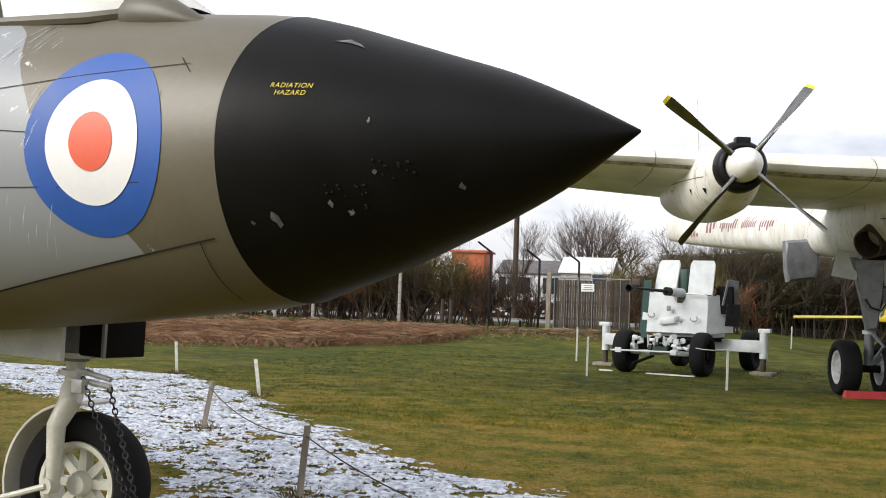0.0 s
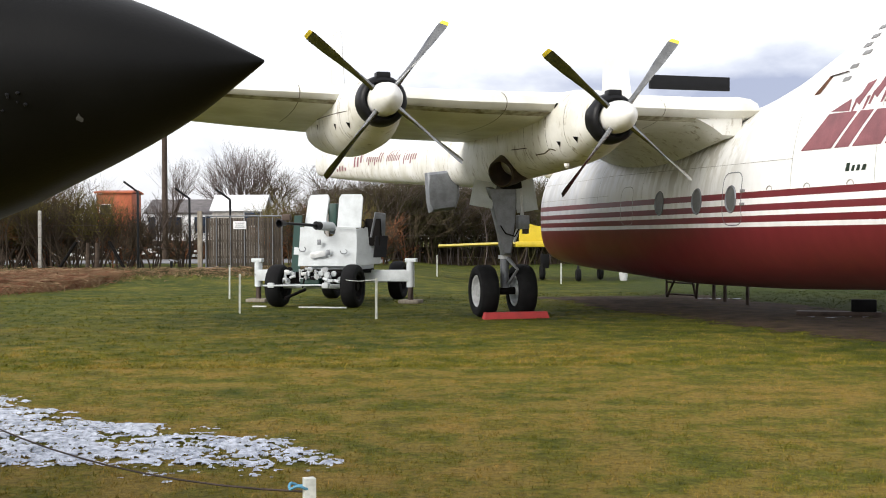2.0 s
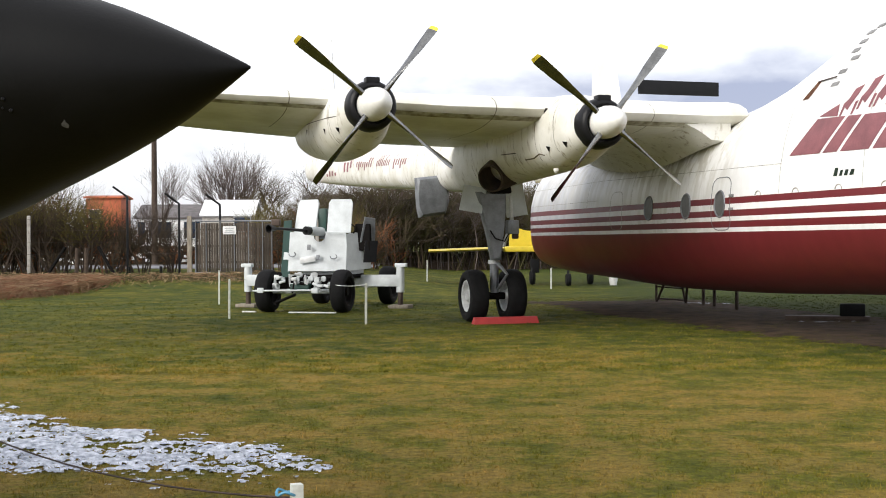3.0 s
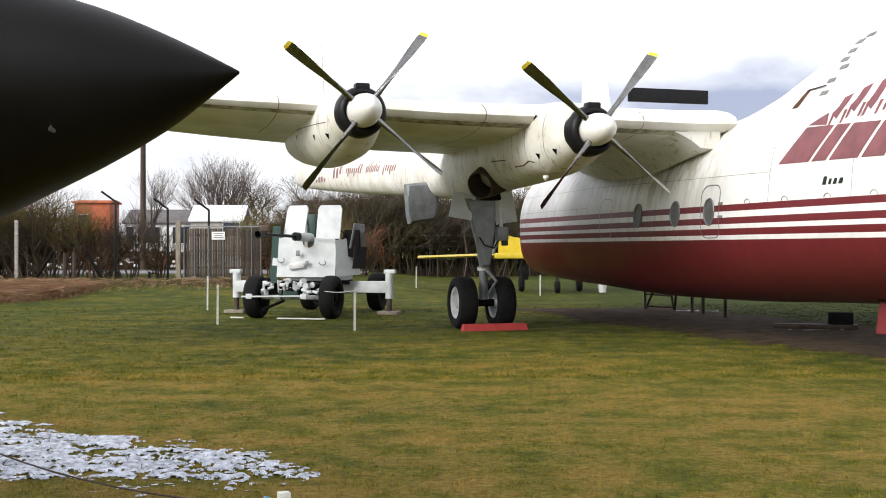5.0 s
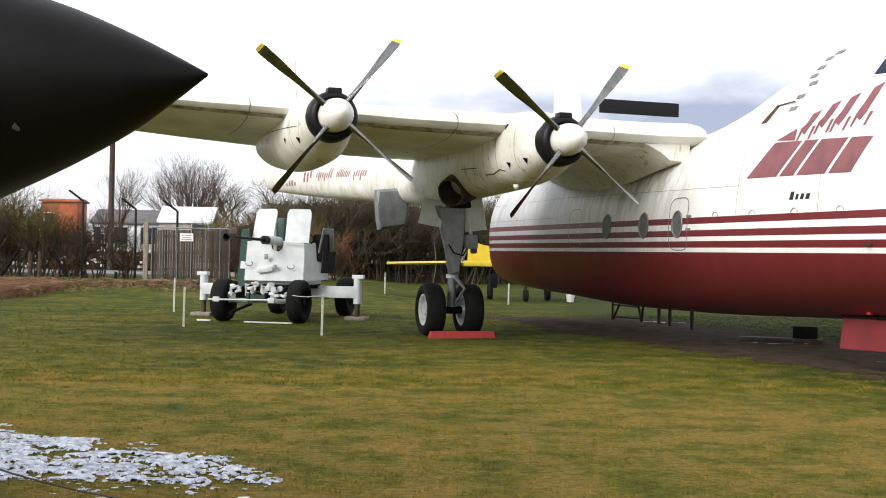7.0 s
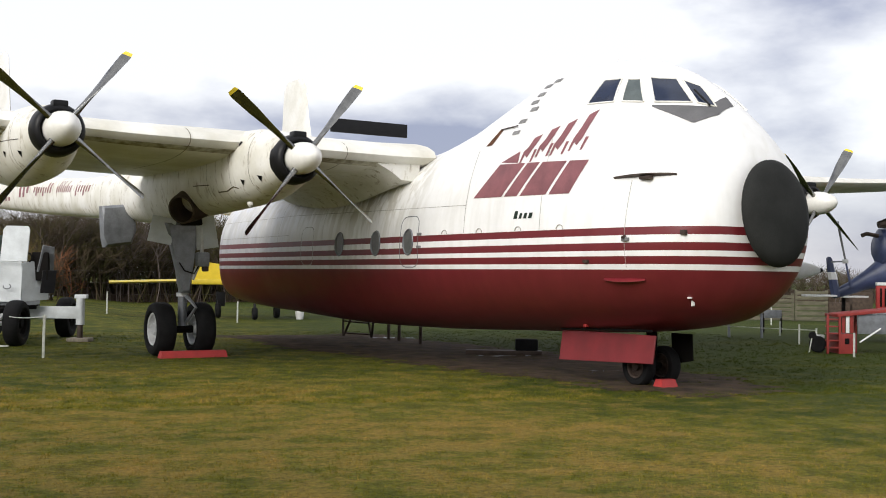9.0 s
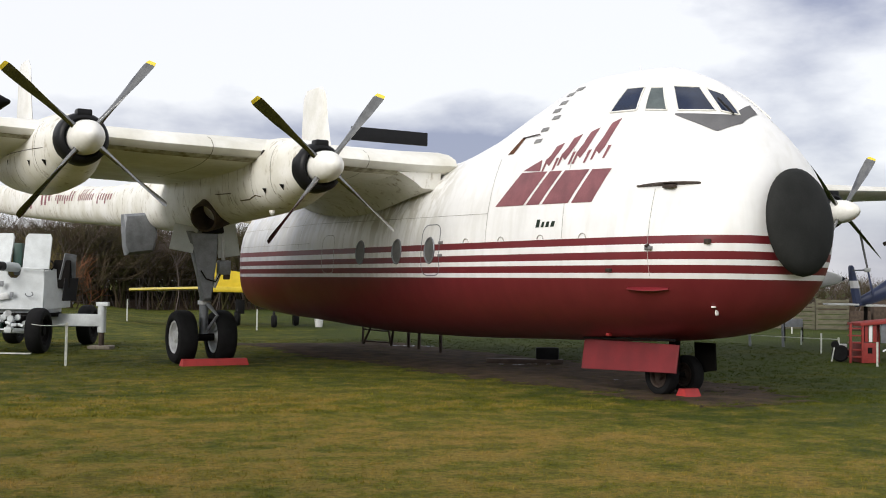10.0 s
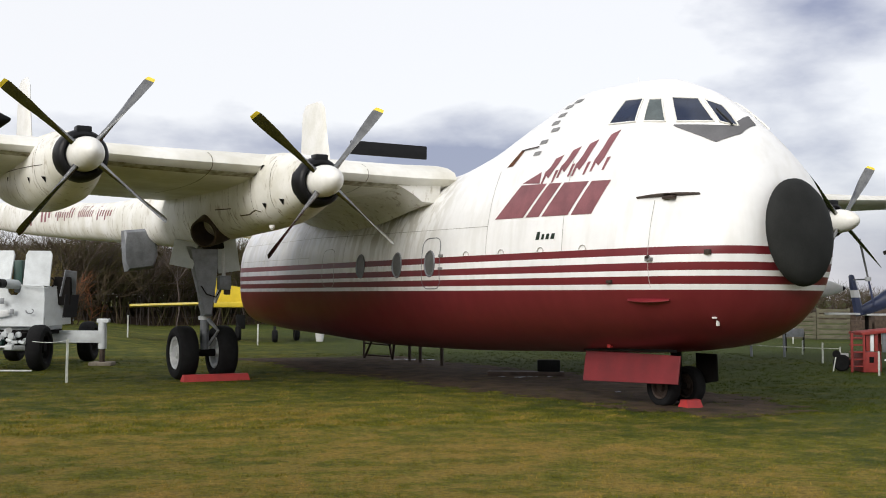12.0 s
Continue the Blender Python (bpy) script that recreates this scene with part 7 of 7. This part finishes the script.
def slat_fence():
    f = thing("slatted_fence", pose(29.37, 43.48, 0, 0, 0, TURN), "weathered horizontal-slatted timber fence panel", "fence")
    for x0, x1, zt in ((-2.3, -0.05, 1.15), (0.0, 1.45, 1.32)):
        for k in range(6):
            z = 0.12 + (zt - 0.2) * k / 5
            part("slat", box(((x0 + x1) / 2, 0.02 * (k % 2), z), (x1 - x0, 0.035, zt / 6 * 0.78), bevel=0.008), M_fencewood, f)
        for x in (x0 + 0.05, x1 - 0.05):
            part("post", box((x, 0.06, zt / 2 + 0.03), (0.1, 0.1, zt + 0.06), bevel=0.01), M_fencewood, f)
    return f


slat_fence()
for x, y, w_, h in ((31.21, 43.03, 0.9, 0.85), (32.24, 42.82, 0.9, 1.3)):
    t_ = tagged(part("timber_block", box((0, 0, h / 2), (w_, 0.5, h), bevel=0.03), M_bark), "dark brown timber block behind the slatted fence", "timber block", "timber blocks")
    t_.matrix_world = pose(x, y, 0, 0, 0, TURN)

# helicopter
heli = thing("helicopter", pose(20.76, 28.96, 0, 0, 0, TURN), "navy blue helicopter with a white-banded tail fin", "helicopter")
M_navygrey = shaded("faded_navy_paint", (0.045, 0.06, 0.13), 0.4, var=0.25, scale=3)
b = loft([[Vector((x + s * w_, y_, z)) for s, y_ in ((-1, 0), (-0.5, -0.09), (0.5, -0.09), (1, 0), (0.5, 0.09), (-0.5, 0.09))] for x, z, w_ in ((0.14, 1.30, 0.15), (0.07, 1.65, 0.14), (-0.02, 2.1, 0.12), (-0.08, 2.42, 0.09), (-0.09, 2.47, 0.04))])
fin = part("tail_fin", b, M_navygrey, heli, "navy tail fin", 40)
b = loft([[Vector((x + s * w_, y_, z)) for s, y_ in ((-1, 0), (-0.5, -0.1), (0.5, -0.1), (1, 0), (0.5, 0.1), (-0.5, 0.1))] for x, z, w_ in ((0.045, 1.80, 0.142), (0.0, 2.02, 0.132))])
part("white_band", b, M_roundwhite, fin, "white band round the fin", 40)
part("tail_boom", loft([[Vector((x, 0.18 * k * math.cos(a), z + 0.27 * k * math.sin(a))) for a in [2 * math.pi * i / 14 for i in range(14)]] for x, z, k in ((0.05, 1.36, 0.45), (0.5, 1.54, 0.75), (1.0, 1.80, 1.1), (1.6, 2.1, 1.9), (2.4, 2.3, 3.4), (4.5, 2.2, 4.2), (7.0, 2.0, 3.6), (8.0, 1.8, 1.5))]), M_navygrey, heli, "faded navy fuselage and tail boom", 50)
part("engine_housing", loft([[Vector((x, 0.45 * k * math.cos(a), 2.75 + 0.6 * k * math.sin(a))) for a in [2 * math.pi * i / 16 for i in range(16)]] for x, k in ((1.25, 0.5), (1.4, 0.95), (2.5, 1.1), (4.0, 0.9), (4.6, 0.2))]), M_navygrey, heli, "faded navy engine housing", 50)
part("exhaust_stub", tube([(1.3, -0.2, 3.1), (0.95, -0.22, 3.16), (0.8, -0.22, 3.1)], 0.06, 8), M_soot, heli)
part("cabin_side", box((2.75, -0.95, 1.30), (3.6, 0.14, 0.70), bevel=0.04), M_signred, heli, "red band along the fuselage side")
part("waist_line", box((2.75, -0.96, 1.69), (3.6, 0.15, 0.09), bevel=0.01), M_roundwhite, heli, "white line above the red band")
part("lower_hull", loft([[Vector((x, -0.15 + 0.85 * k * math.cos(a), 0.62 + 0.36 * k * math.sin(a))) for a in [2 * math.pi * i / 16 for i in range(16)]] for x, k in ((0.75, 0.5), (1.0, 0.9), (1.5, 1.0), (4.4, 1.0), (4.8, 0.5))]), M_gunwhite, heli, "pale grey lower fuselage", 50)
for k in range(5):
    part("door_slat", box((1.06 + 0.13 * k, -1.03, 1.30), (0.05, 0.03, 0.52), bevel=0.006), M_dark, heli)
part("rotor_mast", tube([(1.75, -0.2, 3.0), (1.75, -0.2, 3.5)], 0.09, 10), M_steel, heli)
part("rotor_head", tube([(1.3, -0.2, 3.42), (1.75, -0.2, 3.52), (2.2, -0.2, 3.42)], [0.10, 0.2, 0.10], 10), M_soot, heli, "dark rotor head")
part("tailplane", box((-0.35, 0.05, 1.32), (0.95, 0.4, 0.06), bevel=0.02), M_roundwhite, heli, "white tailplane")
part("tailplane", box((0.72, 0.15, 1.30), (0.75, 0.4, 0.06), bevel=0.02), M_roundwhite, heli, "white tailplane")
hub = part("tail_rotor_hub", tube([(-0.06, -0.08, 2.32), (0.36, -0.18, 2.34)], 0.022, 8), M_steel, heli)
part("hub_plate", box((0.34, -0.18, 2.34), (0.18, 0.06, 0.13), bevel=0.025), M_rim, hub)
for a0, l in ((12, 1.2), (192, 0.8)):
    a = radians(a0)
    m = Matrix.Translation((0.34, -0.2, 2.34)) @ Matrix.Rotation(-a, 4, "Y")
    part("tail_rotor_blade", slab([(-0.028, 0.06), (0.028, 0.06), (0.035, l), (-0.035, l)], 0.02, m @ Matrix.Rotation(radians(90), 4, "X"), bevel=0.006), M_navygrey if a0 > 90 else M_stepgrey, hub)
for x, y in ((0.45, 0.25), (3.0, -0.5), (3.0, 0.6), (6.0, 0.0)):
    part("support_leg", tube([(x, y, 0.0), (x, y, 1.5)], 0.06, 8), M_dark, heli)
# a white nose cone with a dark tip
cone = thing("drop_tank", pose(20.53, 30.24, 0, 0, 0, TURN), "white tapered tank with a dark tip on a steel stand", "fuel tank")
part("tank_body", lathe([(-3.2, 0.05), (-2.6, 0.25), (-1.4, 0.36), (-0.6, 0.36), (0.0, 0.29), (0.4, 0.18), (0.62, 0.09)], 24, m=Matrix.Translation((0, 0, 2.08))), M_white, cone, "", 50)
part("tip", lathe([(0.62, 0.085), (0.68, 0.07), (0.74, 0.02)], 14, m=Matrix.Translation((0, 0, 2.08))), M_black, cone)
for x in (-2.2, -1.2):
    part("stand_leg", tube([(x, -0.2, 0.0), (x, 0, 1.75)], 0.04, 6), M_steel, cone)

M_stepsred = shaded("worn_red_steel_paint", (0.26, 0.028, 0.022), 0.6, var=0.2, scale=5)
# red boarding steps
st = thing("boarding_steps", pose(17.06, 23.53, 0, 0, 0, TURN), "red-painted steel boarding steps with a platform", "steps")
for x in (-0.27, 0.02):
    part("rail_post", box((x, 0, 0.47), (0.055, 0.05, 0.94), bevel=0.008), M_stepsred, st)
for k in range(5):
    part("tread", box((-0.12, 0.12, 0.14 + 0.17 * k), (0.26, 0.26, 0.03), bevel=0.006), M_stepsred, st)
part("side_box", box((0.18, 0.35, 0.24), (0.34, 0.7, 0.48), bevel=0.012), M_stepsred, st, "red lower side panel")
part("side_opening", box((0.2, -0.003, 0.30), (0.11, 0.012, 0.14)), M_dark, st)
for k in range(3):
    part("stripe_board", box((0.12 + 0.10 * k, 0.02, 0.72), (0.08, 0.03, 0.44), bevel=0.006), (M_stepsred, M_roundwhite, M_stepsred)[k], st)
part("platform", box((0.75, 0.4, 1.0), (1.6, 0.9, 0.07), bevel=0.01, rot=Matrix.Rotation(radians(-6), 3, "Y")), M_stepsred, st, "red platform edge")
part("skirt_panel", box((0.95, 0.05, 0.72), (0.95, 0.05, 0.48), bevel=0.01), M_steel, st, "grey skirt panel")
for x in (0.55, 1.4):
    part("platform_leg", box((x, 0.4, 0.5), (0.06, 0.06, 1.0), bevel=0.006), M_stepsred, st)
part("strut", tube([(0.5, -0.02, 0.28), (1.0, -0.05, 0.62)], 0.022, 6), M_roundwhite, st)
tl = thing("trolley_wheel", pose(16.81, 24.01, 0, 0, 0, TURN) @ Matrix.Scale(0.75, 4), "small trolley with a black tyre beside the steps", "trolley")
part("tyre", lathe([(-0.1, 0.1), (-0.11, 0.22), (-0.06, 0.27), (0.06, 0.27), (0.11, 0.22), (0.1, 0.1)], 22, m=Matrix.Translation((0.0, 0, 0.27)) @ Matrix.Rotation(radians(60), 4, "Z")), M_rubber, tl)
part("tyre", lathe([(-0.06, 0.05), (-0.07, 0.1), (0, 0.13), (0.07, 0.1), (0.06, 0.05)], 18, m=Matrix.Translation((-0.16, 0.05, 0.55)) @ Matrix.Rotation(radians(60), 4, "Z")), M_rubber, tl)
part("bracket", box((0.05, 0.05, 0.52), (0.34, 0.12, 0.12), bevel=0.02), M_rim, tl)
part("towing_arm", tube([(-0.3, -0.05, 0.0), (-0.2, 0.0, 0.45), (0.0, 0.05, 0.52)], 0.02, 6), M_stake, tl)

RIGHTS = []
for x, y, h, ln in ((16.68, 22.44, 0.56, 0.0), (18.03, 25.81, 0.50, 0.0), (18.46, 27.20, 0.55, 0.0), (20.92, 31.85, 0.45, 0.02), (25.59, 39.52, 0.7, 0.0)):
    RIGHTS.append(stake(x, y, h, M_stake, "thin white rope stake standing on the far lawn", (ln, 0), 0.034)[0] + Vector((0, 0, h * 0.9)))
cord(RIGHTS[1], RIGHTS[3] + Vector((-4.5, 1.5, 0.1)), 0.05, 0.010, M_stake, label="pale rope along the far lawn")
pn = thing("notice_frame", pose(21.88, 33.73, 0, 0, 0, TURN), "low grey notice board on dark legs", "notice board")
part("board", box((0, 0, 0.62), (0.6, 0.03, 0.28), bevel=0.01), M_steel, pn)
for x in (-0.3, 0.3):
    part("leg", box((x, 0.03, 0.32), (0.05, 0.05, 0.64)), M_dark, pn)
